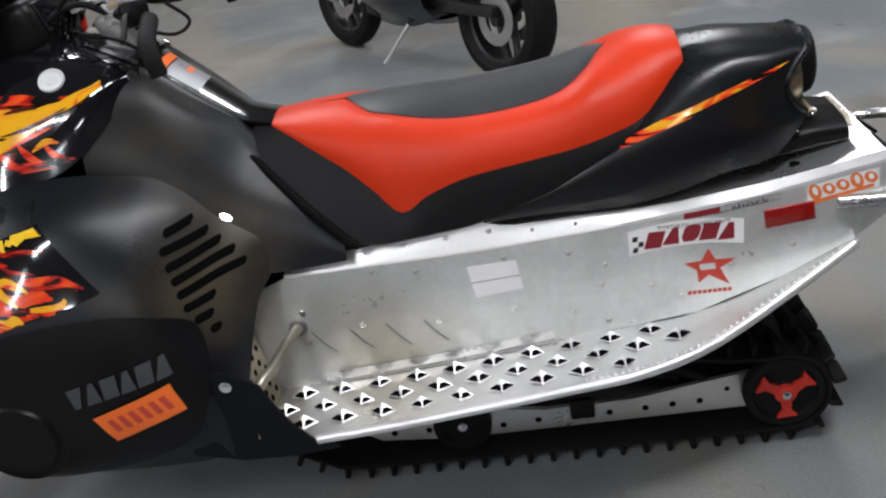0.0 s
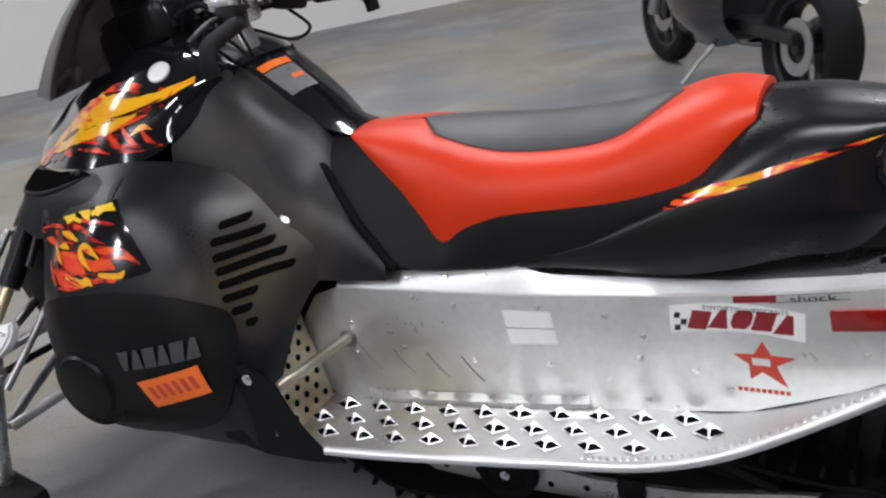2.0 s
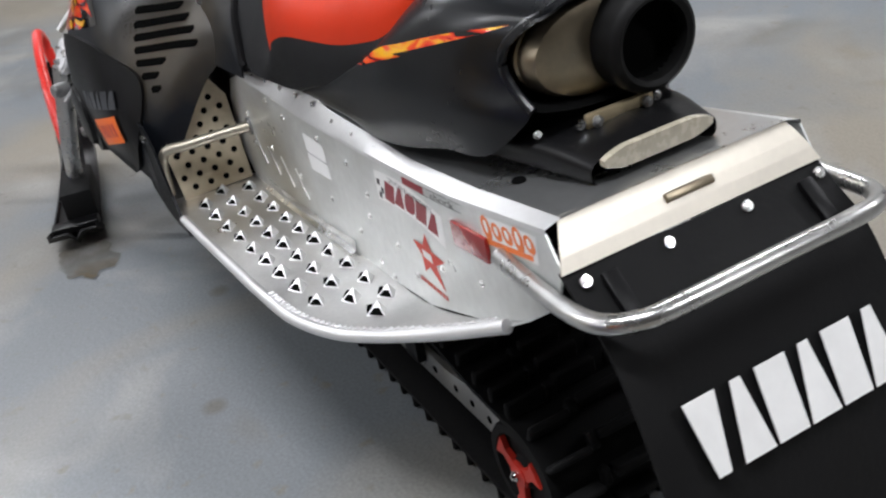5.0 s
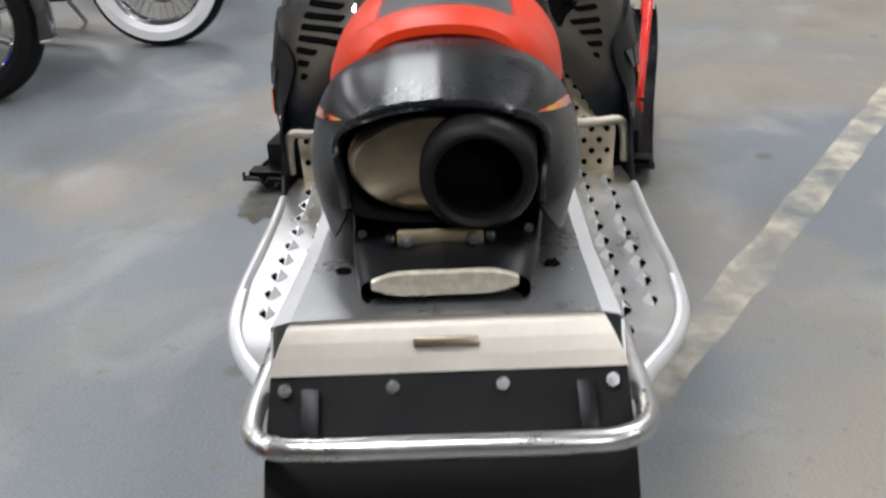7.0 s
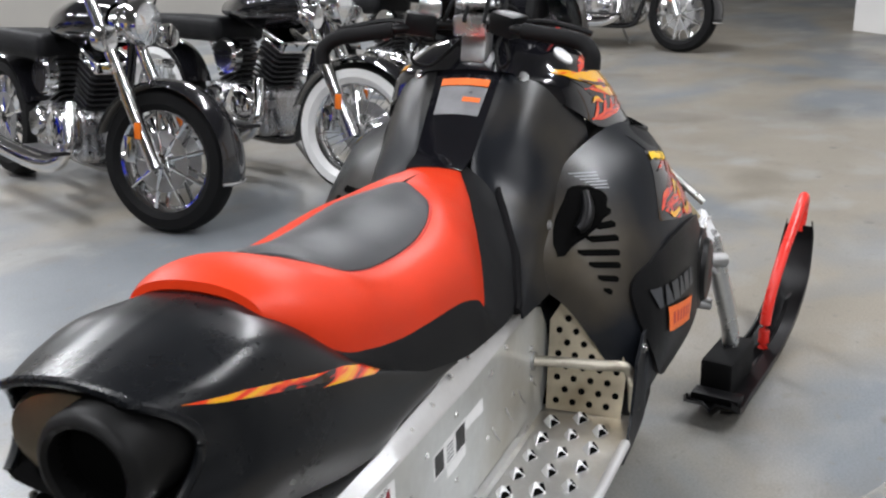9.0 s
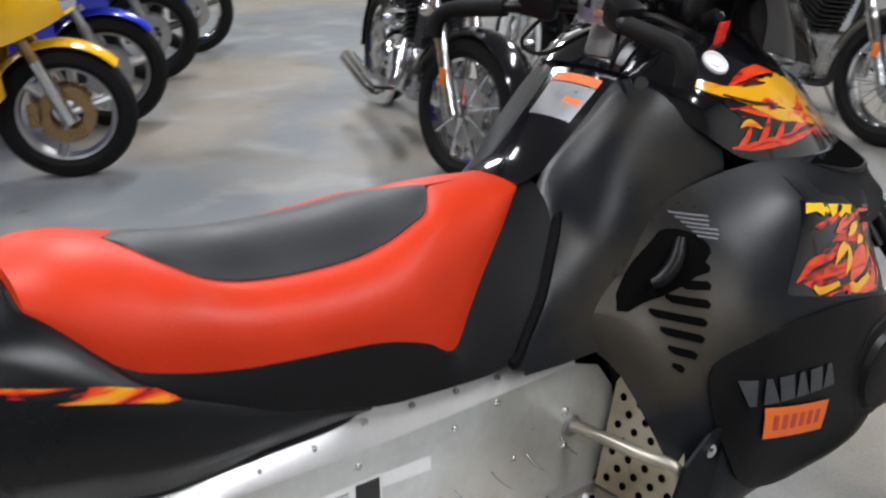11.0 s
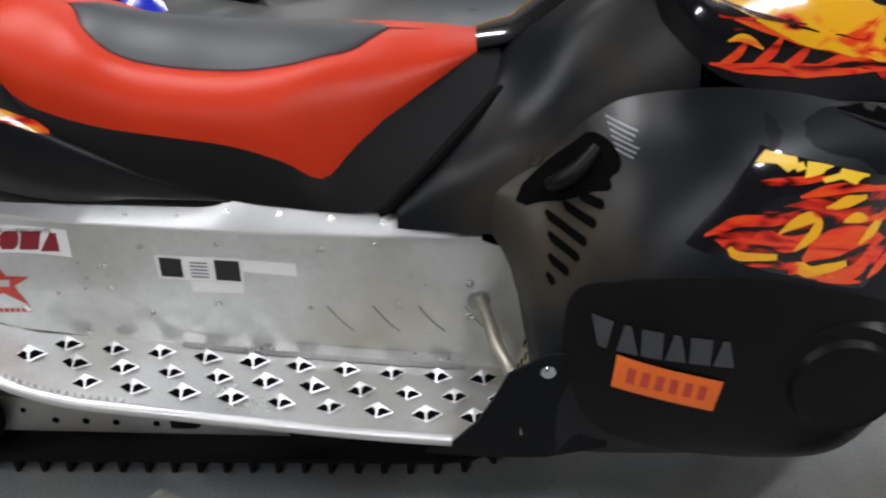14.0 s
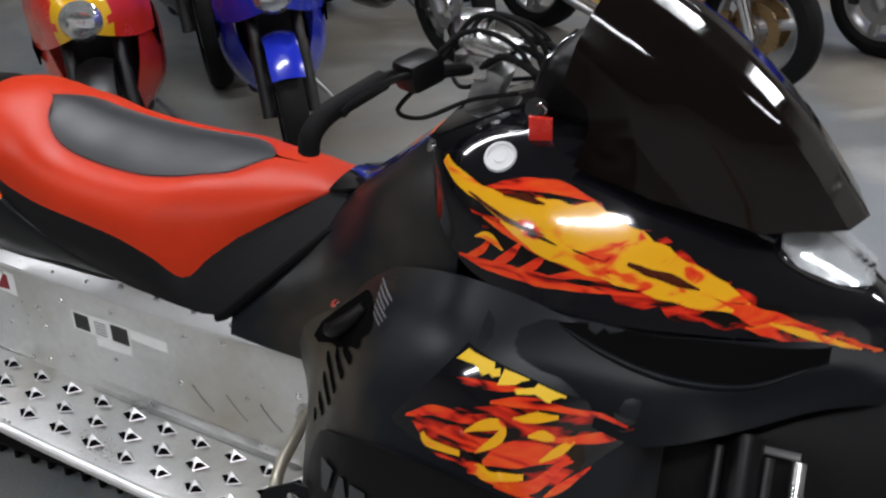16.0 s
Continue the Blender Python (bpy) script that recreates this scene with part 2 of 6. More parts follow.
M = {
    "floor": concrete(),
    "line": worn_paint(),
    "spill": worn_paint("brown_spill", (0.090, 0.066, 0.030), 0.36, 0.66, 0.75),
    "wall": material("white_painted_wall", (0.74, 0.73, 0.71), 0.7, vary=0.06, scale=1.5, bump=0.1),
    "wall_dim": material("bounce_grey_wall", (0.36, 0.345, 0.315), 0.75, vary=0.12, scale=1.2, bump=0.2),
    "ceiling": material("ceiling_panel", (0.17, 0.17, 0.165), 0.8, vary=0.08, scale=1.0),
    "wood": material("plain_wood", (0.42, 0.22, 0.07), 0.55, vary=0.3, scale=5),
    "alu": material("tunnel_aluminium", (0.69, 0.705, 0.69), 0.36, 0.60, vary=0.18, scale=5.0, fine=60, dust=(0.46, 0.455, 0.41), dust_at=0.52, rough_vary=0.12),
    "alu_top": material("polished_tunnel_top", (0.58, 0.59, 0.59), 0.30, 0.9, vary=0.15, scale=6, fine=80, rough_vary=0.08),
    "peg": material("dirty_bare_steel", (0.44, 0.41, 0.34), 0.44, 0.85, vary=0.25, scale=18, dust=(0.30, 0.24, 0.15), dust_at=0.58),
    "alu_board": material("board_aluminium", (0.72, 0.72, 0.71), 0.36, 0.85, vary=0.16, scale=7, fine=120, dust=(0.47, 0.44, 0.37), dust_at=0.50, rough_vary=0.12),
    "alu_bright": material("bright_aluminium", (0.78, 0.78, 0.77), 0.26, 0.95, vary=0.08, scale=9),
    "spindle_white": material("pale_cast_aluminium", (0.80, 0.80, 0.81), 0.42, 0.25, vary=0.08, scale=18, fine=120, bump=0.1),
    "alu_edge": material("bent_aluminium_edge", (0.80, 0.80, 0.80), 0.42, 0.78, vary=0.08, scale=9, rough_vary=0.06),
    "tube": material("satin_tube", (0.55, 0.55, 0.54), 0.30, 0.95, vary=0.15, scale=14),
    "plate_tan": material("stained_aluminium", (0.60, 0.53, 0.40), 0.42, 0.6, vary=0.2, scale=10, dust=(0.30, 0.23, 0.12), dust_at=0.6),
    "rear_plate": material("rear_panel_aluminium", (0.74, 0.69, 0.60), 0.40, 0.55, vary=0.1, scale=6),
    "chrome": material("chrome", (0.80, 0.80, 0.80), 0.08, 1.0, vary=0.05, scale=8, rough_vary=0.04),
    "steel": material("dull_steel", (0.42, 0.42, 0.42), 0.38, 0.9, vary=0.2, scale=12),
    "red": material("red_vinyl", (0.60, 0.034, 0.006), 0.42, vary=0.12, scale=5, fine=320, bump=0.12, spec=0.27),
    "pad": material("black_grip_vinyl", (0.007, 0.0085, 0.011), 0.50, vary=0.15, scale=8, fine=420, bump=0.08, spec=0.7),
    "seat_side": material("black_seat_vinyl", (0.005, 0.0052, 0.006), 0.58, vary=0.2, scale=9, fine=380, bump=0.35, spec=0.2),
    "seam": material("dark_piping", (0.003, 0.003, 0.0035), 0.7, vary=0.1, spec=0.08),
    "stitch": material("red_stitching", (0.42, 0.02, 0.012), 0.6, vary=0.1),
    "plastic": material("dusty_charcoal_plastic", (0.0045, 0.0052, 0.0068), 0.42, vary=0.22, scale=3.5, fine=240, bump=0.10, dust=(0.011, 0.0095, 0.0075), dust_at=0.55, spec=0.15),
    "plastic_dusty": material("dust_and_sheen_plastic", (0.0058, 0.0072, 0.0100), 0.36, vary=0.22, scale=3.5, fine=240, bump=0.10, dust=(0.019, 0.017, 0.0145), dust_at=0.58, spec=0.32),
    "plastic_dark": material("black_moulded_plastic", (0.004, 0.004, 0.0045), 0.38, vary=0.2, scale=5, fine=200, bump=0.08, spec=0.2),
    "gloss": material("gloss_black_paint", (0.006, 0.006, 0.008), 0.10, vary=0.1, scale=4, coat=0.8, rough_vary=0.03),
    "tail": material("satin_black_tail", (0.0045, 0.0052, 0.0065), 0.30, vary=0.15, scale=5, rough_vary=0.06, spec=0.36),
    "rubber": material("black_rubber", (0.005, 0.005, 0.0053), 0.75, vary=0.3, scale=12, bump=0.3, spec=0.2),
    # Glossless black: shade inside holes and recesses put into the colour.
    "void": material("painted_shade_black", (0.004, 0.004, 0.004), 0.9, vary=0.0, spec=0.0),
    "hub_red": material("red_wheel_plastic", (0.50, 0.028, 0.016), 0.4, vary=0.2, scale=20),
    "red_gloss": material("red_plastic", (0.72, 0.03, 0.02), 0.3, vary=0.08, scale=8),
    "reflector": material("red_reflector", (0.26, 0.008, 0.007), 0.12, vary=0.15, scale=60, coat=0.6),
    "orange": material("orange_sticker", (0.86, 0.16, 0.02), 0.45, vary=0.06, scale=20),
    "orange_ink": material("orange_print", (0.80, 0.20, 0.05), 0.45, vary=0.05),
    "white_ink": material("white_sticker", (0.86, 0.86, 0.85), 0.42, vary=0.05, scale=20),
    "maroon": material("maroon_print", (0.24, 0.012, 0.022), 0.42, vary=0.06),
    "red_ink": material("red_print", (0.55, 0.055, 0.035), 0.48, vary=0.15, scale=40),
    "black_ink": material("black_print", (0.012, 0.012, 0.012), 0.45, vary=0.05),
    "raised_ink": material("raised_grey_lettering", (0.055, 0.058, 0.064), 0.4, 0.2, vary=0.15, scale=60),
    "grey_ink": material("grey_lettering", (0.17, 0.175, 0.185), 0.4, 0.3, vary=0.1, scale=30),
    "silver_ink": material("silver_sticker", (0.24, 0.24, 0.25), 0.35, 0.5, vary=0.12, scale=40),
    "yellow_ink": material("yellow_print", (0.80, 0.50, 0.01), 0.35, vary=0.06),
    "flame_top": flame_material("flame_print_gold", 0.29, 0.47, (9, 11, 26), 0.35),
    "flame_red": flame_material("flame_print_red", 0.36, 0.95, (9, 10, 34), 0.30),
    "flame_haze": flame_material("flame_print_haze", 0.50, 1.15, (7, 9, 30), 0.30),
    "flame_brown": material("flame_print_brown", (0.07, 0.012, 0.004), 0.18, vary=0.5, scale=40, coat=0.6),
    "flame_tail": flame_material("flame_print_tail", 0.36, 0.60, (7, 10, 30), -0.35),
    "lens": material("pale_tail_lens", (0.46, 0.42, 0.33), 0.26, vary=0.12, scale=60, coat=0.4),
    "lamp": material("headlight_reflector", (0.80, 0.82, 0.84), 0.12, 0.85, vary=0.2, scale=24, rough_vary=0.08),
    "clear": glass("clear_lens", (0.85, 0.88, 0.9), 0.03, 0.18),
    "smoke": glass("smoked_windshield", (0.006, 0.004, 0.0035), 0.06, 0.93),
    "brass": material("warm_bracket", (0.62, 0.52, 0.34), 0.35, 0.8, vary=0.12, scale=20),
    "muffler": material("heat_tinted_steel", (0.25, 0.21, 0.15), 0.32, 0.9, vary=0.2, scale=9),
    "muffler_black": material("matt_black_exhaust", (0.004, 0.004, 0.004), 0.50, vary=0.2, scale=15, spec=0.18),
    "moto_black": material("black_motorcycle_paint", (0.008, 0.008, 0.010), 0.14, vary=0.1, coat=0.6),
    "moto_blue": material("blue_motorcycle_paint", (0.012, 0.025, 0.42), 0.2, vary=0.1, coat=0.5),
    "moto_yellow": material("yellow_motorcycle_paint", (0.75, 0.42, 0.01), 0.22, vary=0.06, coat=0.5),
    "moto_red": material("red_motorcycle_paint", (0.62, 0.03, 0.015), 0.22, vary=0.06, coat=0.5),
    "engine": material("engine_alloy", (0.42, 0.42, 0.43), 0.26, 0.95, vary=0.35, scale=22),
    "engine_black": material("engine_black", (0.008, 0.008, 0.009), 0.4, vary=0.3, scale=20),
    "gold": material("gold_rotor", (0.32, 0.21, 0.10), 0.3, 0.85, vary=0.15, scale=20),
    "whitewall": material("whitewall_rubber", (0.74, 0.74, 0.73), 0.55, vary=0.05, scale=15),
    "amber": material("amber_lens", (0.75, 0.17, 0.02), 0.2, vary=0.05),
    "tube_glow": None,
}
glow = bpy.data.materials.new("lit_tube")
glow.use_nodes = True
glow.node_tree.nodes["Principled BSDF"].inputs["Emission Color"].default_value = (0.95, 0.98, 1, 1)
glow.node_tree.nodes["Principled BSDF"].inputs["Emission Strength"].default_value = 7.0
M["tube_glow"] = glow


def stain(m, centre, radius, color):
    """A brown patch, of dust or of painted warm sheen, round one place of a surface, broken up by noise."""
    n, l = m.node_tree.nodes, m.node_tree.links
    bsdf = n["Principled BSDF"]
    old = bsdf.inputs["Base Color"].links[0].from_socket
    tc = n.new("ShaderNodeTexCoord")
    mp = n.new("ShaderNodeMapping")
    mp.inputs["Scale"].default_value = (1, 0, 1)
    l.new(tc.outputs["Object"], mp.inputs["Vector"])
    d = n.new("ShaderNodeVectorMath")
    d.operation = "DISTANCE"
    l.new(mp.outputs[0], d.inputs[0])
    d.inputs[1].default_value = centre
    no = n.new("ShaderNodeTexNoise")
    no.inputs["Scale"].default_value, no.inputs["Detail"].default_value = 9, 6
    l.new(tc.outputs["Object"], no.inputs["Vector"])
    ad = n.new("ShaderNodeMath")
    ad.operation = "MULTIPLY_ADD"
    l.new(no.outputs["Fac"], ad.inputs[0])
    ad.inputs[1].default_value = 0.22
    l.new(d.outputs["Value"], ad.inputs[2])
    r = n.new("ShaderNodeMapRange")
    l.new(ad.outputs[0], r.inputs[0])
    r.inputs[1].default_value, r.inputs[2].default_value, r.inputs[3].default_value, r.inputs[4].default_value = radius * 0.5, radius + 0.1, 0.85, 0.0
    x = n.new("ShaderNodeMix")
    x.data_type = "RGBA"
    l.new(r.outputs[0], x.inputs["Factor"])
    l.new(old, x.inputs[6])
    x.inputs[7].default_value = (*color, 1)
    l.new(x.outputs[2], bsdf.inputs["Base Color"])


vinyl = M["pad"].node_tree.nodes["Principled BSDF"]
vinyl.inputs["Sheen Weight"].default_value = 0.35
vinyl.inputs["Sheen Roughness"].default_value = 0.25
stain(M["plastic_dusty"], (1.31, 0, 0.63), 0.185, (0.070, 0.056, 0.035))
# Upper patch on the tank cover: a warm sheen put into the colour.
stain(M["plastic_dusty"], (1.41, 0, 0.88), 0.12, (0.046, 0.039, 0.028))
stain(M["plate_tan"], (0.08, 0, 0.03), 0.14, (0.16, 0.115, 0.055))
stain(M["alu_board"], (1.24, 0, 0.29), 0.10, (0.20, 0.15, 0.08))
stain(M["alu"], (1.02, 0, 0.36), 0.22, (0.40, 0.37, 0.29))


# ---------------------------------------------------------------- mesh helpers
def part(name, bm, mat, parent=None, label="", smooth=True, m=None):
    bmesh.ops.recalc_face_normals(bm, faces=bm.faces)
    me = bpy.data.meshes.new(name)
    bm.to_mesh(me)
    bm.free()
    for k in (mat if isinstance(mat, (list, tuple)) else (mat,)):
        me.materials.append(M[k])
    if smooth:
        for p in me.polygons:
            p.use_smooth = True
        me.set_sharp_from_angle(angle=radians(38))
    ob = new(name, me)
    if parent is not None:
        ob.parent = parent
    if m is not None:
        ob.matrix_basis = m
    if label:
        tagged(ob, label)
    return ob


def thing(name, label, category, m=None, group="", kind=""):
    ob = new(name)
    ob.empty_display_size = 0.1
    if m is not None:
        ob.matrix_basis = m
    return tagged(ob, label, category, group, kind)


def share(ob, parent, m, name=None):
    """Another object on the same mesh."""
    c = new(name or ob.name.split(".")[0], ob.data)
    c.parent, c.matrix_basis = parent, m
    return c


def box(sx, sy, sz, m=None, bevel=0.0, bm=None, seg=2):
    own = bmesh.new()
    bmesh.ops.create_cube(own, size=1, matrix=Matrix.Diagonal((sx, sy, sz, 1)))
    if bevel:
        bmesh.ops.bevel(own, geom=own.edges[:], offset=bevel, segments=seg, affect="EDGES", profile=0.6)
    if m is not None:
        bmesh.ops.transform(own, matrix=m, verts=own.verts)
    return merge(bm, own)


def merge(bm, own):
    if bm is None:
        return own
    me = bpy.data.meshes.new("tmp")
    own.to_mesh(me)
    own.free()
    bm.from_mesh(me)
    bpy.data.meshes.remove(me)
    return bm


def cyl(r, h, m=None, seg=24, bevel=0.0, bm=None, r2=None):
    own = bmesh.new()
    bmesh.ops.create_cone(own, cap_ends=True, segments=seg, radius1=r, radius2=r if r2 is None else r2, depth=h)
    if bevel:
        edges = [e for e in own.edges if len(e.link_faces) == 2 and any(len(f.verts) > 4 for f in e.link_faces)]
        bmesh.ops.bevel(own, geom=edges, offset=bevel, segments=2, affect="EDGES")
    if m is not None:
        bmesh.ops.transform(own, matrix=m, verts=own.verts)
    return merge(bm, own)


def lathe(profile, seg=32, m=None, bm=None, axis="y"):
    """Turn a profile of (radius, along) about an axis."""
    own = bmesh.new()
    rings = []
    for k in range(seg):
        a = 2 * math.pi * k / seg
        c, s = math.cos(a), math.sin(a)
        rings.append([own.verts.new((r * c, h, r * s) if axis == "y" else ((r * c, r * s, h) if axis == "z" else (h, r * c, r * s))) for r, h in profile])
    for k in range(seg):
        a, b = rings[k], rings[(k + 1) % seg]
        for i in range(len(profile) - 1):
            own.faces.new((a[i], a[i + 1], b[i + 1], b[i]))
    bmesh.ops.remove_doubles(own, verts=own.verts, dist=1e-6)
    if m is not None:
        bmesh.ops.transform(own, matrix=m, verts=own.verts)
    return merge(bm, own)


def smooth_path(points, per=8):
    """A rounded line through the points."""
    p = [Vector(q) for q in points]
    p = [2 * p[0] - p[1], *p, 2 * p[-1] - p[-2]]
    out = []
    for i in range(1, len(p) - 2):
        for k in range(per):
            t = k / per
            a, b, c, d = p[i - 1 : i + 3]
            out.append(0.5 * (2 * b + (c - a) * t + (2 * a - 5 * b + 4 * c - d) * t * t + (3 * b - a - 3 * c + d) * t**3))
    return out + [p[-2]]


def tube(points, r, seg=12, per=8, bm=None, closed=False, rounded=True):
    own = bmesh.new()
    path = smooth_path(points, per) if rounded else [Vector(q) for q in points]
    up = Vector((0.013, 0.021, 1)).normalized()
    rings = []
    for i, q in enumerate(path):
        d = (path[min(i + 1, len(path) - 1)] - path[max(i - 1, 0)]).normalized()
        side = d.cross(up)
        side = side.normalized() if side.length > 0.05 else d.cross(Vector((1, 0, 0))).normalized()
        nor = side.cross(d)
        rad = r(i / (len(path) - 1)) if callable(r) else r
        rings.append([own.verts.new(q + rad * (math.cos(a) * side + math.sin(a) * nor)) for a in (2 * math.pi * k / seg for k in range(seg))])
    for a, b in zip(rings, rings[1:]):
        for k in range(seg):
            own.faces.new((a[k], a[(k + 1) % seg], b[(k + 1) % seg], b[k]))
    own.faces.new(rings[0])
    own.faces.new(rings[-1][::-1])
    return merge(bm, own)


def catmull(xs, ys, x):
    """Smooth interpolation of columns through rows at uneven steps."""
    xs, ys = np.asarray(xs, float), np.asarray(ys, float)
    i = int(np.clip(np.searchsorted(xs, x) - 1, 0, len(xs) - 2))
    h = xs[i + 1] - xs[i]

    def slope(k):
        a, b = max(k - 1, 0), min(k + 1, len(xs) - 1)
        return (ys[b] - ys[a]) / (xs[b] - xs[a])

    t = (x - xs[i]) / h
    return ((2 * t**3 - 3 * t**2 + 1) * ys[i] + (t**3 - 2 * t**2 + t) * h * slope(i) + (3 * t**2 - 2 * t**3) * ys[i + 1] + (t**3 - t**2) * h * slope(i + 1))


def grid_mesh(rows, close=False):
    bm = bmesh.new()
    vs = [[bm.verts.new(p) for p in row] for row in rows]
    for a, b in zip(vs, vs[1:]):
        for k in range(len(a) - 1):
            bm.faces.new((a[k], a[k + 1], b[k + 1], b[k]))
    return bm


def loft(stations, side=1, nx=40, sub=4, curved=True):
    """A skin through cross-sections: rows of (x, [(y, z), ...])."""
    xs = [s[0] for s in stations]
    table = np.array([[c for p in s[1] for c in p] for s in stations])
    rows = []
    for x in np.linspace(xs[0], xs[-1], nx):
        p = catmull(xs, table, x).reshape(-1, 2)
        n = len(p)
        fine = [catmull(range(n), p, t) if curved else np.array([np.interp(t, range(n), p[:, 0]), np.interp(t, range(n), p[:, 1])])
                for t in np.linspace(0, n - 1, (n - 1) * sub + 1)]
        rows.append([(x, side * q[0], q[1]) for q in fine])
    return grid_mesh(rows)


def thicken(bm, t):
    bmesh.ops.recalc_face_normals(bm, faces=bm.faces)
    bmesh.ops.solidify(bm, geom=bm.faces[:], thickness=t)
    return bm


def mirrored(bm):
    """Add the other half across y = 0 and weld the middle."""
    geom = bmesh.ops.duplicate(bm, geom=bm.verts[:] + bm.edges[:] + bm.faces[:])["geom"]
    vs = [g for g in geom if isinstance(g, bmesh.types.BMVert)]
    for v in vs:
        v.co.y = -v.co.y
    bmesh.ops.remove_doubles(bm, verts=bm.verts, dist=0.0008)
    return bm


from mathutils.bvhtree import BVHTree


def skin_of(bm):
    return BVHTree.FromBMesh(bm)


def stick(poly, tree, side, lift=0.0015, step=0.012, along="y"):
    """A thin sheet cut to a flat outline (x, z) and laid on a surface seen from that side; along "z": an outline (x, y) laid from above."""
    bm = bmesh.new()
    vs = [bm.verts.new((p[0], 0, p[1])) for p in poly]
    bmesh.ops.triangulate(bm, faces=[bm.faces.new(vs)])
    for _ in range(5):
        longs = [e for e in bm.edges if e.calc_length() > step]
        if not longs:
            break
        bmesh.ops.subdivide_edges(bm, edges=longs, cuts=1)
        bmesh.ops.triangulate(bm, faces=bm.faces[:])
    gone = []
    for v in bm.verts:
        if along == "y":
            o, d = Vector((v.co.x, side * 1.5, v.co.z)), Vector((0, -side, 0))
        else:
            o, d = Vector((v.co.x, v.co.z, 2.5)), Vector((0, 0, -1))
        hit, nor, _, _ = tree.ray_cast(o, d)
        if hit is None:
            gone.append(v)
            continue
        if nor.dot(d) > 0:
            nor = -nor
        v.co = hit + nor * lift
    bmesh.ops.delete(bm, geom=gone, context="VERTS")
    return bm


def bars(x0, x1, z0, z1, count, slant=0.0, gap=0.25):
    """Outlines of plain bars in a row, standing in for lettering."""
    w = (x1 - x0) / count
    return [[(x0 + k * w + slant * 0, z0), (x0 + (k + 1 - gap) * w, z0), (x0 + (k + 1 - gap) * w + slant, z1), (x0 + k * w + slant, z1)] for k in range(count)]


INV, UP, BLK = [(0.30, 0), (0, 1), (1, 1), (0.70, 0)], [(0, 0), (0.34, 1), (0.66, 1), (1, 0)], [(0, 0), (0, 1), (1, 1), (1, 0)]
WORDMARK = (INV, UP, BLK, UP, BLK, UP)      # plain wedges and blocks in place of a maker's name


def placed(shape, p0, p1, q0, q1):
    """A unit shape fitted between two lower corners p and two upper corners q."""
    p0, p1, q0, q1 = Vector(p0), Vector(p1), Vector(q0), Vector(q1)
    return [tuple(p0.lerp(p1, u).lerp(q0.lerp(q1, u), v)) for u, v in shape]


def ribbon_flame(points, ragged=0.22, seed=0.0, n=6):
    """A flame tongue: a smooth band of changing width with a slightly ragged outline."""
    mid = smooth_path([(p[0], 0, p[1]) for p in points], n)
    wid = [q.x for q in smooth_path([(p[2], 0, 0) for p in points], n)]
    up, low = [], []
    for k, q in enumerate(mid):
        d = (mid[min(k + 1, len(mid) - 1)] - mid[max(k - 1, 0)]).normalized()
        h = max(0.0006, wid[k])
        a = h * (1 + ragged * noise.noise(Vector((40 * q.x + seed, 7.1, 40 * q.z))) * 2)
        b = h * (1 + ragged * noise.noise(Vector((40 * q.x + seed, 1.7, 40 * q.z))) * 2)
        up.append((q.x - d.z * a, q.z + d.x * a))
        low.append((q.x + d.z * b, q.z - d.x * b))
    return up + low[::-1]


def sheet(polys, tree, side, lift, step=0.02, along="y"):
    bm = None
    for p in polys:
        bm = merge(bm, stick(p, tree, side, lift, step, along)) if bm else stick(p, tree, side, lift, step, along)
    return bm


def plate_xz(poly, y, t, bm=None):
    """A flat plate with an outline in x and z."""
    own = bmesh.new()
    f = own.faces.new([own.verts.new((p[0], y - t / 2, p[1])) for p in poly])
    r = bmesh.ops.extrude_face_region(own, geom=[f])
    for v in r["geom"]:
        if isinstance(v, bmesh.types.BMVert):
            v.co.y += t
    return merge(bm, own)


def bolt(r, h, m):
    bm = cyl(r, h, m, 16, bevel=h * 0.25)
    return cyl(r * 0.55, h * 0.5, m @ Matrix.Translation((0, 0, h * 0.55)), 6, bm=bm)


RY = pose(0, 0, 0, 90, 0, 0)
RX = pose(0, 0, 0, 0, 90, 0)

# ---------------------------------------------------------------- setting
ROOM_TURN = Matrix.Rotation(radians(45), 4, "Z")


def wall(name, u0, u1, v0, v1, z0, z1, mat, label):
    bm = box(abs(u1 - u0), abs(v1 - v0), z1 - z0)
    c = room((u0 + u1) / 2, (v0 + v1) / 2, (z0 + z1) / 2)
    ob = part(name, bm, mat, smooth=False, m=Matrix.Translation(c) @ ROOM_TURN)
    return tagged(ob, label, "wall", kind="structure")


tagged(part("floor", box(34, 34, 0.2, Matrix.Translation((1, 0, -0.1))), "floor", smooth=False),
       "smooth grey concrete floor with brown stains", "floor", kind="structure")
tagged(part("ceiling", box(24, 24, 0.2, Matrix.Translation((1, 0, 4.1)) @ ROOM_TURN), "ceiling", smooth=False),
       "plain pale ceiling with tube lights", "ceiling", kind="structure")
wall("wall_east", -6.0, 6.25, 7.45, 7.65, 0, 4.0, "wall", "white painted partition wall along the floor")
wall("wall_east_end", 6.05, 6.25, 7.65, 10.0, 0, 4.0, "wall", "white painted wall end return")
# Enclosing walls, mostly out of view; their grey sets bounce and reflections.
wall("wall_far_east", 6.25, 12.0, 9.8, 10.0, 0, 4.0, "wall_dim", "pale wall behind the motorcycles, grey set for bounce light")
wall("wall_north", 11.8, 12.0, -10.0, 9.8, 0, 4.0, "wall_dim", "pale wall behind the motorcycles, grey set for bounce light")
wall("wall_west", -9.8, 11.8, -10.0, -9.8, 0, 4.0, "wall_dim", "unseen pale wall closing the room, grey set for bounce light")
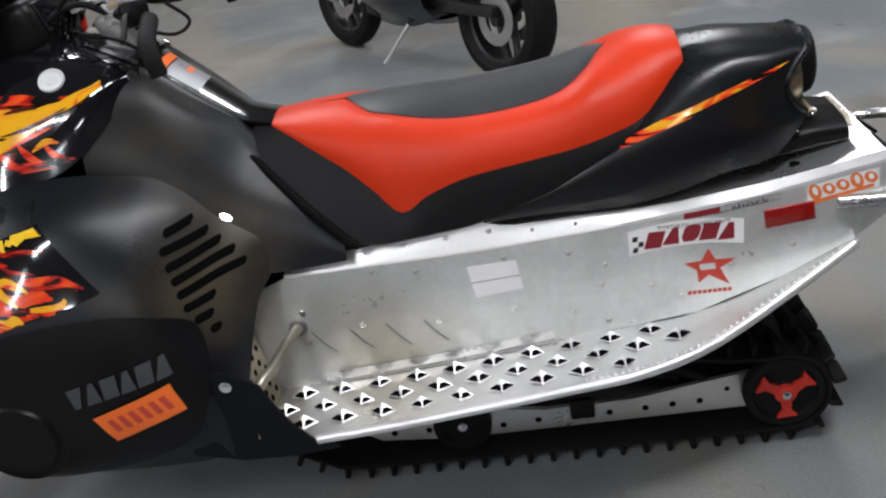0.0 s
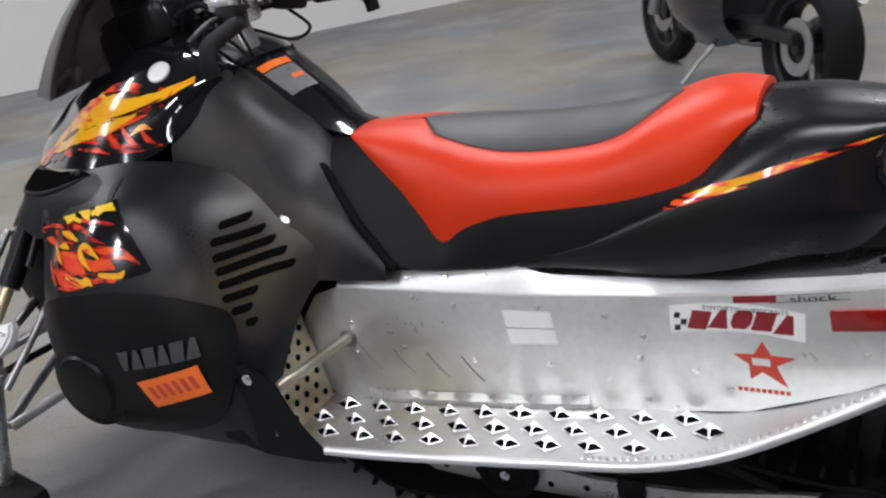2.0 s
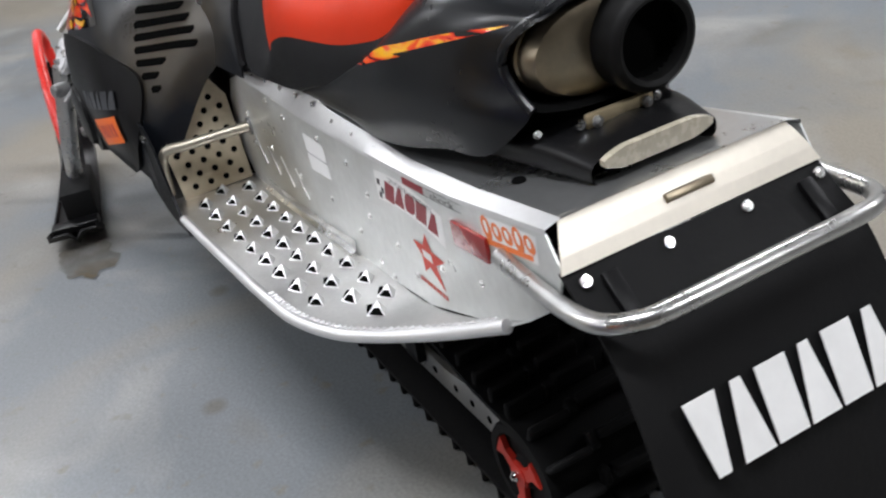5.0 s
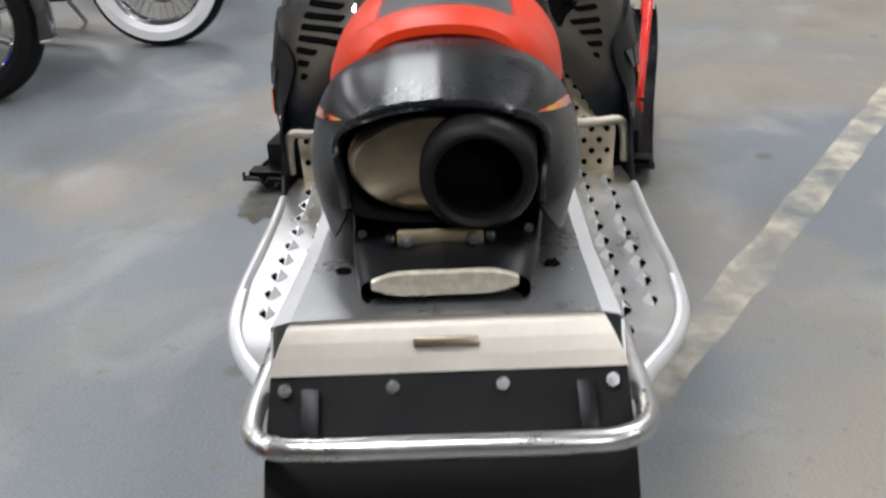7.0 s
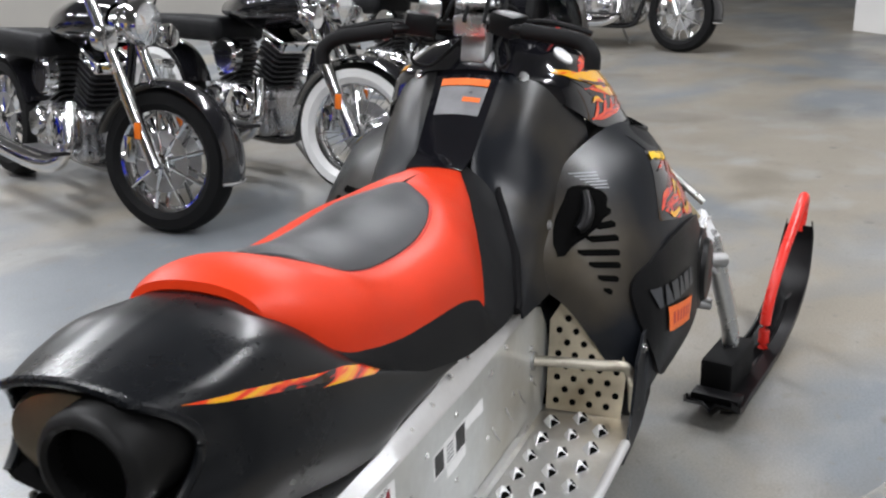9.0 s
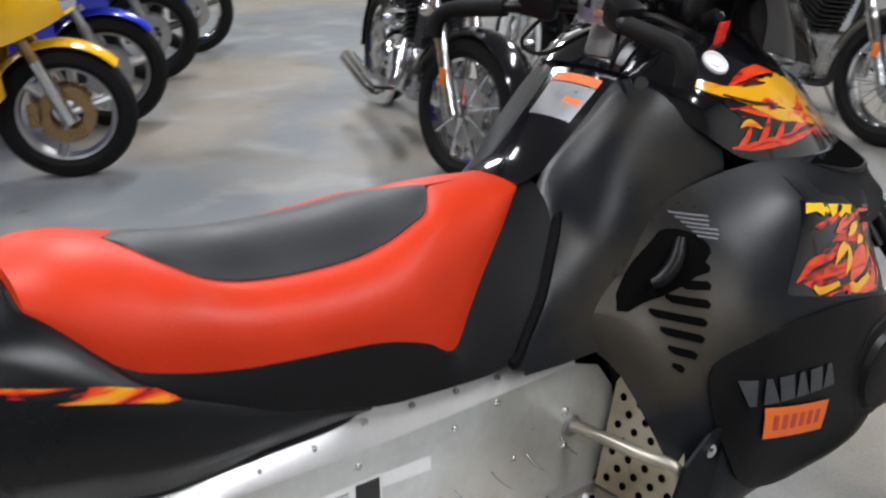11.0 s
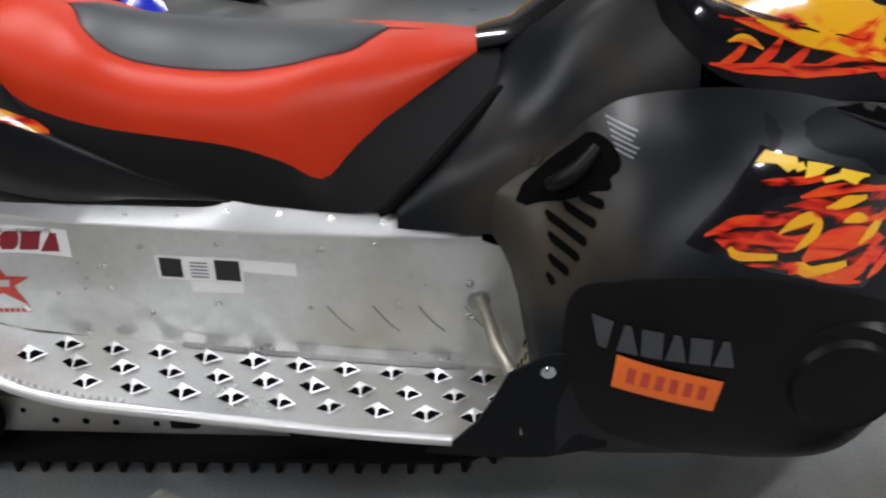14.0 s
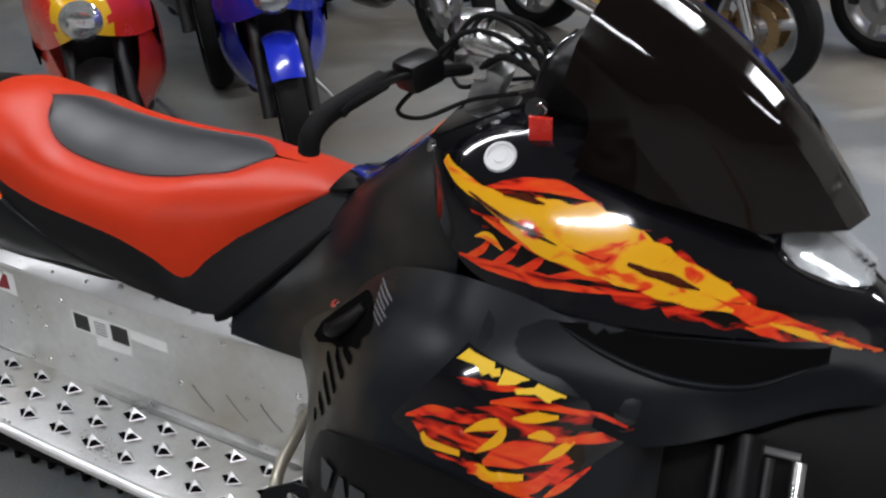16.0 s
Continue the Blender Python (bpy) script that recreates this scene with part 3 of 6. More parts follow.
wall("wall_south", -10.0, -9.8, -10.0, 7.65, 0, 4.0, "wall_dim", "unseen pale wall closing the room, grey set for bounce light")
wall("wall_south_east", -9.8, -6.0, 7.45, 7.65, 0, 4.0, "wall", "white painted wall")

# worn painted line on the floor
bm = bmesh.new()
p0, p1 = Vector((0.55, -0.27, 0.004)), Vector((3.4, -2.18, 0.004))
d = (p1 - p0).normalized()
across = Vector((-d.y, d.x, 0))
left, right = [], []
for k in range(41):
    q = p0.lerp(p1, k / 40)
    w = 0.05 + 0.018 * noise.noise(Vector((k * 0.37, 0, 0)))
    left.append(bm.verts.new(q + across * w))
    right.append(bm.verts.new(q - across * (w + 0.01 * noise.noise(Vector((k * 0.5, 3, 0))))))
for k in range(40):
    bm.faces.new((left[k], left[k + 1], right[k + 1], right[k]))
tagged(part("floor_line", bm, "line", smooth=False), "worn cream painted line on the concrete floor", "floor line", kind="structure")

# brown spill beside the ski
bm = bmesh.new()
rim = []
for k in range(48):
    a = 2 * math.pi * k / 48
    r = 1 + 0.35 * noise.noise(Vector((2 * math.cos(a), 2 * math.sin(a), 0.7))) + 0.12 * noise.noise(Vector((6 * math.cos(a), 6 * math.sin(a), 2.0)))
    rim.append(bm.verts.new((1.74 + 0.105 * r * math.cos(a), 0.60 + 0.075 * r * math.sin(a), 0.004)))
bm.faces.new(rim)
tagged(part("floor_stain", bm, "spill", smooth=False), "brown dried spill on the concrete floor", "stain", kind="structure")

# ceiling lights, out of view, one at every lamp place
lamp0 = thing("ceiling_light", "long white fluorescent tube light, unseen under the ceiling", "ceiling light", group="ceiling lights")
part("housing", box(2.4, 0.30, 0.07, Matrix.Translation((0, 0, 0.045)), 0.01), "wall", lamp0)
for dy in (-0.07, 0.07):
    part("tube", cyl(0.019, 2.3, Matrix.Translation((0, dy, -0.012)) @ RX, 12), "tube_glow", lamp0, "lit white tube")
for k, (u, v) in enumerate(LAMP_PLACES):
    m = Matrix.Translation(room(u, v, 3.92)) @ ROOM_TURN
    if k:
        copy_thing(lamp0, m)
    else:
        lamp0.matrix_basis = m

# wooden post by the white wall
post = thing("wooden_post", "plain orange-brown wooden post standing by the white wall", "post", Matrix.Translation((4.95, -4.1, 0)) @ ROOM_TURN)
part("shaft", box(0.22, 0.22, 2.2, Matrix.Translation((0, 0, 1.12)), 0.01), "wood", post)
part("foot", box(0.30, 0.30, 0.05, Matrix.Translation((0, 0, 0.025)), 0.006), "wood", post)

# ---------------------------------------------------------------- the snowmobile
sled = thing("snowmobile", "black snowmobile with red seat, flame decals and bare aluminium tunnel", "snowmobile")

# tunnel ------------------------------------------------------------------
BOARD = [(1.285, 0.280, 0.408, 0.285), (1.15, 0.287, 0.408, 0.292), (1.0, 0.298, 0.405, 0.303), (0.8, 0.318, 0.402, 0.325), (0.66, 0.335, 0.400, 0.342),
         (0.5, 0.350, 0.388, 0.358), (0.37, 0.368, 0.350, 0.380), (0.2, 0.430, 0.278, 0.440), (0.06, 0.500, 0.226, 0.505)]
BX = [b[0] for b in BOARD][::-1]
BT = np.array([b[1:] for b in BOARD][::-1])


def board_at(x, f):
    zf, yo, zo = catmull(BX, BT, x)
    return Vector((x, 0.203 + f * (yo - 0.203), zf + f * (zo - zf)))


EDGE = [(0.0, 0.655), (0.25, 0.607), (0.5, 0.582), (0.8, 0.560), (1.2, 0.548)]
TOP = [(0.0, 0.668), (0.22, 0.630), (0.40, 0.608), (0.74, 0.598), (0.795, 0.616), (0.86, 0.603), (1.05, 0.585), (1.2, 0.565)]
tunnel = part("tunnel", grid_mesh([[(x, -0.178, z), (x, 0.0, z + 0.002), (x, 0.178, z)] for x, z in TOP]), "alu_top", sled, "dull aluminium tunnel top")

side_trees = {}
for s in (1, -1):
    outline = EDGE + [(1.26, 0.525), (1.30, 0.47), (1.315, 0.40), (1.30, 0.33), (1.26, 0.285)] + [(b[0], b[1]) for b in BOARD] + [(-0.015, 0.56), (-0.028, 0.616)]
    bm = plate_xz(outline, s * 0.2015, 0.003)
    side_trees[s] = skin_of(bm)
    part("side_panel", bm, "alu", tunnel, "dusty bare aluminium side panel", smooth=False)
    bm = bmesh.new()
    n = 40
    rows = []
    for k in range(n + 1):
        x = 1.2 * k / n
        e, t = np.interp(x, *zip(*EDGE)), np.interp(x, *zip(*TOP))
        rows.append([(x, s * 0.203, e), (x, s * 0.2015, e + 0.006), (x, s * 0.178, t)])
    # The upward slant catches light; a paler metal colour helps that along.
    part("bevel_strip", grid_mesh(rows), "alu_edge", tunnel, "bent aluminium edge, coloured paler as if catching light")
    # rivets along the bevel and over the side
    r0 = None
    spots = [(x, np.interp(x, *zip(*TOP)) - 0.012, 0.188) for x in np.linspace(0.08, 1.12, 13)]
    spots += [(x, z, 0.2035) for x, z in ((0.62, 0.535), (0.75, 0.54), (0.93, 0.53), (1.02, 0.54), (0.46, 0.44), (0.56, 0.455), (0.62, 0.40), (0.74, 0.42),
                                          (0.90, 0.41), (1.06, 0.42), (0.50, 0.36), (0.55, 0.37), (0.40, 0.41), (0.30, 0.47), (0.18, 0.50), (1.18, 0.46), (0.55, 0.50))]
    for x, z, y in spots:
        m = Matrix.Translation((x, s * y, z)) @ pose(0, 0, 0, 90 * -s if y > 0.2 else -55 * s, 0, 0)
        if r0 is None:
            r0 = part("rivet", cyl(0.0064, 0.006, None, 12, bevel=0.0026), "alu_bright", tunnel, m=m)
        else:
            share(r0, tunnel, m)
    # crease lines pressed in the panel
    for x in (0.93, 1.01, 1.09, 1.17):
        part("scratch", tube([(x, s * 0.2036, 0.415), (x - s * 0.022, s * 0.2036, 0.385), (x - s * 0.045, s * 0.2036, 0.362)], 0.0016, 6, 3), "steel", tunnel)

    # running board
    board = part("running_board", grid_mesh([[s_v for s_v in (Vector((p.x, s * p.y, p.z)) for p in (board_at(x, f) for f in (0, 0.25, 0.5, 0.75, 1)))]
                                             for x in np.linspace(0.06, 1.285, 44)]), "alu_board", sled, "scuffed aluminium running board with raised teeth")
    rail_pts = [board_at(x, 1.0) for x in np.linspace(0.07, 1.15, 26)]
    part("edge_rail", tube([(p.x, s * (p.y + 0.002), p.z + 0.001) for p in rail_pts], 0.0105, 10, 3), "alu_edge", board, "rolled bright aluminium edge")
    bm = None
    for x in np.arange(0.10, 0.62, 0.0135):
        p = board_at(x, 1.0)
        bm = box(0.007, 0.012, 0.012, Matrix.Translation((x, s * (p.y - 0.006), p.z + 0.008)), 0.002, bm, 1)
    part("serrated_edge", bm, "alu_edge", board, smooth=False)
    # step reinforcement against the tunnel
    part("fold_strip", grid_mesh([[(x, s * 0.2042, board_at(x, 0).z + 0.026), (x, s * 0.2056, board_at(x, 0).z + 0.006), (x, s * 0.215, board_at(x, 0.06).z + 0.0015)]
                                  for x in np.linspace(0.665, 1.17, 16)]), "alu_bright" if s > 0 else "alu_board", board, "folded bright reinforcing strip")
    # raised traction teeth; black faces paint the shade in their open mouths
    tooth = bmesh.new()
    a = [tooth.verts.new(q) for q in ((-0.021, 0, 0.0), (0, -0.013, 0.0), (0.021, 0, 0.0), (0, 0.013, 0.0), (0, -0.004, 0.013))]
    for i, j in ((0, 1), (1, 2)):
        tooth.faces.new((a[i], a[j], a[4]))
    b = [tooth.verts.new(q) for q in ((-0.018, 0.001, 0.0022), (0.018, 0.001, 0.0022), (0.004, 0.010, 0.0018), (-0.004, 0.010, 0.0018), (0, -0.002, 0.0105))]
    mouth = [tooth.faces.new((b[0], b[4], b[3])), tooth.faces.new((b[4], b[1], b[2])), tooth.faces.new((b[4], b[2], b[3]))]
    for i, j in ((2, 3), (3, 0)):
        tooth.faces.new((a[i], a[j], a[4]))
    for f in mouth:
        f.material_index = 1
    bm = tooth
    me = bpy.data.meshes.new("traction_tooth")
    bm.to_mesh(me)
    bm.free()
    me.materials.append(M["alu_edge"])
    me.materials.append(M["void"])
    for row, (f, x0, cnt) in enumerate(((0.19, 0.472, 10), (0.46, 0.422, 11), (0.72, 0.537, 9))):
        for k in range(cnt):
            x = x0 + 0.0812 * k
            p = board_at(x, f)
            c = new("traction_tooth", me)
            c.parent = board
            c.matrix_basis = Matrix.Translation((x, s * p.y, p.z + 0.001)) @ pose(0, 0, 0, 3 * s, 2, (0 if s > 0 else 180) + 9 * math.sin(3.7 * k + row)) @ Matrix.Scale(1.34 + 0.10 * math.sin(5.1 * k + 2 * row), 4)
    # toe plate with punched holes
    toe = part("toe_plate", plate_xz([(0.0, 0.0), (0.165, 0.0), (0.172, 0.10), (0.15, 0.20), (0.10, 0.255), (0.03, 0.25), (0.0, 0.20)], 0, 0.004),
               "plate_tan", sled, "tan stained perforated aluminium toe plate", smooth=False,
               m=Matrix.Translation((1.262, s * 0.212, 0.285)) @ pose(0, 0, 0, 0, 12, 0) @ pose(0, 0, 0, 0, 0, 90 * s))
    h0 = None
    for r in range(9):
        for c in range(4):
            hx, hz = 0.022 + 0.037 * c + 0.0185 * (r % 2), 0.022 + 0.0262 * r
            if hx > 0.155 or (hz > 0.19 and hx > 0.15 - (hz - 0.19)) or (hz > 0.2 and hx < 0.03):
                continue
            m = Matrix.Translation((hx, 0.0 + (0.0025 if s > 0 else -0.0025), hz)) @ RY
            if h0 is None:
                h0 = part("punched_hole", cyl(0.0072, 0.0015, None, 12), "void", toe, m=m)
            else:
                share(h0, toe, m)
    part("shroud_flange", plate_xz([(1.238, 0.432), (1.30, 0.470), (1.37, 0.47), (1.40, 0.36), (1.40, 0.285), (1.30, 0.262), (1.20, 0.262), (1.105, 0.272), (1.115, 0.282), (1.150, 0.290), (1.19, 0.335), (1.215, 0.38)], s * 0.413, 0.006), "plastic", sled, "dark plastic flange behind the running board", smooth=False)
    part("fastener", bolt(0.012, 0.007, Matrix.Translation((1.300, s * 0.4185, 0.440)) @ pose(0, 0, 0, -90 * s, 0, 0)), "chrome", sled, "bright quarter-turn fastener")
    # foot stirrup
    part("foot_peg", tube([(1.195, s * 0.203, 0.430), (1.21, s * 0.26, 0.428), (1.225, s * 0.34, 0.424), (1.243, s * 0.388, 0.418), (1.255, s * 0.402, 0.38), (1.262, s * 0.405, 0.31)], 0.0115, 12, 6),
         "peg", sled, "dirty bare steel foot stirrup tube")
    part("peg_flange", cyl(0.02, 0.006, Matrix.Translation((1.195, s * 0.206, 0.43)) @ RY, 16, 0.001), "steel", sled)
    for dz in (-0.035, 0.035):
        part("bolt", bolt(0.007, 0.006, Matrix.Translation((1.18, s * 0.204, 0.43 + dz)) @ pose(0, 0, 0, -90 * s, 0, 0)), "alu_bright", sled)

# tunnel stickers -----------------------------------------------------------
def on_side(name, polys, s, mat, lift, label="", parent=None, step=0.2):
    return part(name, sheet(polys, side_trees[s], s, lift, step), mat, parent or sled, label, smooth=False)


def ribbon(x0, x1, z0, z1, arch, h, n=10):
    """An arched band outline."""
    top = [(x0 + (x1 - x0) * k / n, z0 + (z1 - z0) * k / n + arch * math.sin(math.pi * k / n) + h) for k in range(n + 1)]
    low = [(p[0], p[1] - h) for p in top]
    return low + top[::-1]


for s in (1, -1):
    f = -1 if s > 0 else 1      # reading direction along x
    # oil sticker: white arched plate, maroon block letters, checker end
    a, b = (0.500, 0.275) if s > 0 else (0.275, 0.500)
    st = on_side("oil_sticker", [ribbon(a, b, 0.512, 0.515, 0.012, 0.054)], s, "white_ink", 0.0006, "white arched oil sticker with maroon lettering blocks")
    letters = []
    for k in range(5):
        t0, t1 = 0.13 + 0.160 * k, 0.13 + 0.160 * k + 0.148
        za = 0.520 + 0.012 * math.sin(math.pi * t0)
        shape = (BLK, UP, [(0.2, 0), (0, 0.25), (0, 0.75), (0.2, 1), (0.8, 1), (1, 0.75), (1, 0.25), (0.8, 0)], BLK, UP)[k]
        letters.append(placed(shape, (a + (b - a) * t0, za), (a + (b - a) * t1, za), (a + (b - a) * (t0 + 0.05), za + 0.036), (a + (b - a) * (t1 + 0.05), za + 0.036)))
    on_side("lettering_block", letters, s, "maroon", 0.0012, "", st)
    words = bpy.data.curves.new("small_print", "FONT")
    words.body, words.size, words.align_x = "SYNTHETIC LUBRICANTS", 0.0125, "CENTER"
    words.materials.append(M["black_ink"])
    ob = new("small_print", words)
    ob.parent = st
    ob.matrix_basis = Matrix.Translation(((a + b) / 2 + 0.016 * f, s * 0.2046, 0.564)) @ pose(0, 0, 0, 90, 0, 180 if s > 0 else 0)
    on_side("checker_mark", [[(a + (b - a) * (0.03 + 0.05 * i), 0.519 + 0.012 * j), (a + (b - a) * (0.03 + 0.05 * i + 0.045), 0.519 + 0.012 * j),
                              (a + (b - a) * (0.03 + 0.05 * i + 0.055), 0.530 + 0.012 * j), (a + (b - a) * (0.03 + 0.05 * i + 0.01), 0.530 + 0.012 * j)]
                             for i in range(2) for j in range(3) if (i + j) % 2 == 0], s, "black_ink", 0.0012, "", st)
    # red star
    cx, cz = (0.345, 0.470) if s > 0 else (0.362, 0.462)
    pts = []
    for k in range(10):
        ang = math.pi / 2 + k * math.pi / 5
        r = (0.046, 0, 0.050, 0, 0.062, 0, 0.048, 0, 0.044)[k] if k % 2 == 0 else 0.021
        pts.append((cx + f * -1 * (r * 1.15 * math.cos(ang)) + (0.012 * f if k in (6,) else 0), cz + r * 0.9 * math.sin(ang)))
    star = on_side("star_sticker", [[(cx, cz), pts[k - 1], pts[k], pts[k + 1]] for k in (0, 2, 4, 6, 8)], s, "red_ink", 0.0008, "faded red star sticker with lettering")
    on_side("lettering_block", [[(cx - 0.014, cz - 0.006), (cx + 0.016, cz - 0.006), (cx + 0.018, cz + 0.008), (cx - 0.012, cz + 0.008)]], s, "alu", 0.0014, "", star)
    on_side("small_print_bar", bars(cx - 0.045, cx + 0.045, cz - 0.060, cz - 0.052, 9), s, "red_ink", 0.0008, "", star)
    # red reflector
    rx0, rx1 = 0.140, 0.236
    bm = box(rx1 - rx0, 0.008, 0.038, Matrix.Translation(((rx0 + rx1) / 2, s * 0.206, 0.567)) @ pose(0, 0, 0, 0, 6, 0), 0.003)
    part("side_reflector", bm, "reflector", sled, "red plastic side reflector")
    # orange traction sticker
    oz = ribbon(0.155, 0.02, 0.580, 0.604, 0.002, 0.040) if s > 0 else ribbon(0.02, 0.155, 0.604, 0.580, 0.002, 0.040)
    os_ = on_side("stud_sticker", [oz], s, "white_ink", 0.0006, "white sticker with orange script shapes")
    oval = lambda c, z, w, h: [(c + w * math.cos(q) + 0.25 * h * math.sin(q), z + h * math.sin(q)) for q in np.linspace(0, 2 * math.pi, 17)[:-1]]
    line = lambda x: float(np.interp(x, *zip(*EDGE))) - 0.024
    blobs, holes = [], []
    for k in range(5):
        c, hh = 0.140 - 0.026 * k, 0.017 if k in (0, 3) else 0.012
        blobs.append(oval(c, line(c) + 0.2 * hh, 0.0125, hh))
        holes.append(oval(c, line(c) + 0.35 * hh, 0.0050, hh * 0.55))
    on_side("lettering_block", blobs + [[(0.150, line(0.150) - 0.022), (0.03, line(0.03) - 0.020), (0.03, line(0.03) - 0.012), (0.150, line(0.150) - 0.013)]], s, "orange_ink", 0.0012, "", os_)
    on_side("lettering_gap", holes, s, "white_ink", 0.0018, "", os_)
    # sticker along the upper edge: maroon bar, one word between two thin rules
    edge_z = lambda x, d: float(np.interp(x, *zip(*EDGE))) - d
    band = lambda x0, x1, d0, d1: [(x0, edge_z(x0, d0)), (x1, edge_z(x1, d0)), (x1, edge_z(x1, d1)), (x0, edge_z(x0, d1))]
    bar0, bar1, word = (0.320, 0.390, 0.262) if s > 0 else (0.172, 0.240, 0.312)
    shock = on_side("shock_sticker", [band(bar0, bar1, 0.013, 0.0005)], s, "maroon", 0.0010, "maroon and grey shock maker sticker")
    words = bpy.data.curves.new("sticker_word", "FONT")
    words.body, words.size, words.align_x = "shock", 0.0165, "CENTER"
    words.materials.append(M["engine_black"])
    ob = new("sticker_word", words)
    ob.parent = shock
    slope = math.degrees(math.atan2(edge_z(word + 0.05, 0) - edge_z(word - 0.05, 0), 0.1))
    ob.matrix_basis = Matrix.Translation((word, s * 0.2048, edge_z(word, 0.0115))) @ pose(0, 0, 0, 0, -slope, 0) @ Matrix.Diagonal((1.9, 1, 1, 1)) @ pose(0, 0, 0, 90, 0, 180 if s > 0 else 0)
    on_side("sticker_rule", [band(word - 0.055, word + 0.07, 0.0142, 0.0132), band(word - 0.055, word + 0.07, 0.0012, 0.0002)], s, "engine_black", 0.0010, "", shock)

lab = on_side("certificate_label", [[(0.826, 0.529), (0.726, 0.533), (0.717, 0.466), (0.816, 0.456)]], 1, "white_ink", 0.0006, "white paper label with faint ruled lines")
on_side("ruled_line", [[(0.822, 0.490), (0.721, 0.497), (0.721, 0.4985), (0.822, 0.4915)]], 1, "grey_ink", 0.0012, "", lab)
lab = on_side("data_label", [[(0.642, 0.474), (0.789, 0.462), (0.789, 0.513), (0.642, 0.520)], [(0.790, 0.487), (0.883, 0.477), (0.882, 0.503), (0.790, 0.511)],
                             [(0.697, 0.446), (0.787, 0.442), (0.787, 0.4615), (0.697, 0.468)]], -1, "white_ink", 0.0006, "white data labels with two dark panels")
for q in ([(0.648, 0.478), (0.686, 0.475), (0.686, 0.513), (0.648, 0.516)], [(0.742, 0.470), (0.785, 0.467), (0.785, 0.508), (0.742, 0.511)]):
    on_side("dark_panel", [q], -1, "black_ink", 0.0012, "", lab)
on_side("small_print_bar", [[(0.700, 0.476 + 0.007 * k), (0.730, 0.474 + 0.007 * k), (0.730, 0.477 + 0.007 * k), (0.700, 0.479 + 0.007 * k)] for k in range(5)], -1, "grey_ink", 0.0012, "", lab)

# tail of the tunnel ----------------------------------------------------------
part("rear_panel", thicken(grid_mesh([[(0.008 - 0.04 * k / 4, y * (0.178 + 0.028 * k / 4), 0.667 - 0.053 * k / 4 + 0.004 * math.sin(math.pi * k / 4)) for y in np.linspace(-1, 1, 13)] for k in range(5)]), 0.003),
     "rear_plate", sled, "pale brushed aluminium rear panel", smooth=False)
slot = part("rear_slot", box(0.016, 0.075, 0.012, Matrix.Translation((-0.0125, 0.0, 0.6415)) @ pose(0, 0, 0, 0, 37, 0), 0.003), "muffler", sled, "smudged grey badge plate on the rear panel")
part("lettering_block", box(0.008, 0.052, 0.012, Matrix.Translation((-0.0135, -0.002, 0.6430)) @ pose(0, 0, 0, 0, 37, 0), 0.002), "engine_black", slot)
rows = []
flap_line = smooth_path([(-0.030, 0, 0.614), (-0.07, 0, 0.585), (-0.125, 0, 0.54), (-0.19, 0, 0.43), (-0.25, 0, 0.28), (-0.285, 0, 0.13)], 6)
for k, q in enumerate(flap_line):
    w = 0.204 + 0.004 * k / len(flap_line)
    rows.append([(q.x - 0.006 * math.cos(y * 3.0), y * w, q.z) for y in np.linspace(-1, 1, 9)])
bm_flap = thicken(grid_mesh(rows), 0.005)
flap = part("snow_flap", bm_flap, "rubber", sled, "black rubber snow flap with white lettering blocks")
# white lettering blocks on the flap
q0, q1 = Vector((-0.175, 0, 0.487)), Vector((-0.219, 0, 0.402))
for k, shape in enumerate(WORDMARK):
    y0 = 0.158 - 0.053 * k
    bm = bmesh.new()
    bm.faces.new([bm.verts.new(p) for p in placed(shape, (q1.x, y0, q1.z), (q1.x, y0 - 0.047, q1.z), (q0.x, y0, q0.z), (q0.x, y0 - 0.047, q0.z))])
    part("lettering_block", thicken(bm, 0.002), "white_ink", flap, "white wedge or block shape", smooth=False)
for y in (0.185, 0.062, -0.062, -0.185):
    part("bolt", bolt(0.0075, 0.008, Matrix.Translation((-0.049, y, 0.607)) @ pose(0, 0, 0, 0, -52, 0)), "alu_bright", sled, "shiny bolt head")
for y in (0.155, -0.155):
    part("flap_bracket", box(0.06, 0.022, 0.008, Matrix.Translation((-0.075, y, 0.590)) @ pose(0, 0, 0, 0, -38, 0), 0.002), "plastic_dark", sled)
bump = [(0.10, 0.213, 0.585), (0.02, 0.217, 0.584), (-0.06, 0.220, 0.587), (-0.110, 0.212, 0.592), (-0.140, 0.182, 0.598), (-0.150, 0.13, 0.602)]
part("rear_bumper", tube(bump + [(-0.152, 0, 0.604)] + [(x, -y, z) for x, y, z in bump[::-1]], 0.0125, 14, 7), "tube", sled, "satin aluminium tube rear bumper")

# tail light
tl = part("tail_light", loft([(0.045, [(0.0, 0.657), (0.085, 0.659), (0.100, 0.675), (0.085, 0.694), (0.0, 0.705)]), (0.13, [(0.0, 0.652), (0.10, 0.655), (0.115, 0.675), (0.10, 0.70), (0.0, 0.712)]),
                              (0.30, [(0.0, 0.64), (0.12, 0.64), (0.13, 0.655), (0.12, 0.672), (0.0, 0.69)])], 1, 10, 4), "plastic_dark", sled, "black tail light housing with pale lens")
part("housing_half", loft([(0.045, [(0.0, 0.657), (0.085, 0.659), (0.100, 0.675), (0.085, 0.694), (0.0, 0.705)]), (0.13, [(0.0, 0.652), (0.10, 0.655), (0.115, 0.675), (0.10, 0.70), (0.0, 0.712)]),
                              (0.30, [(0.0, 0.64), (0.12, 0.64), (0.13, 0.655), (0.12, 0.672), (0.0, 0.69)])], -1, 10, 4), "plastic_dark", tl)
bm = bmesh.new()
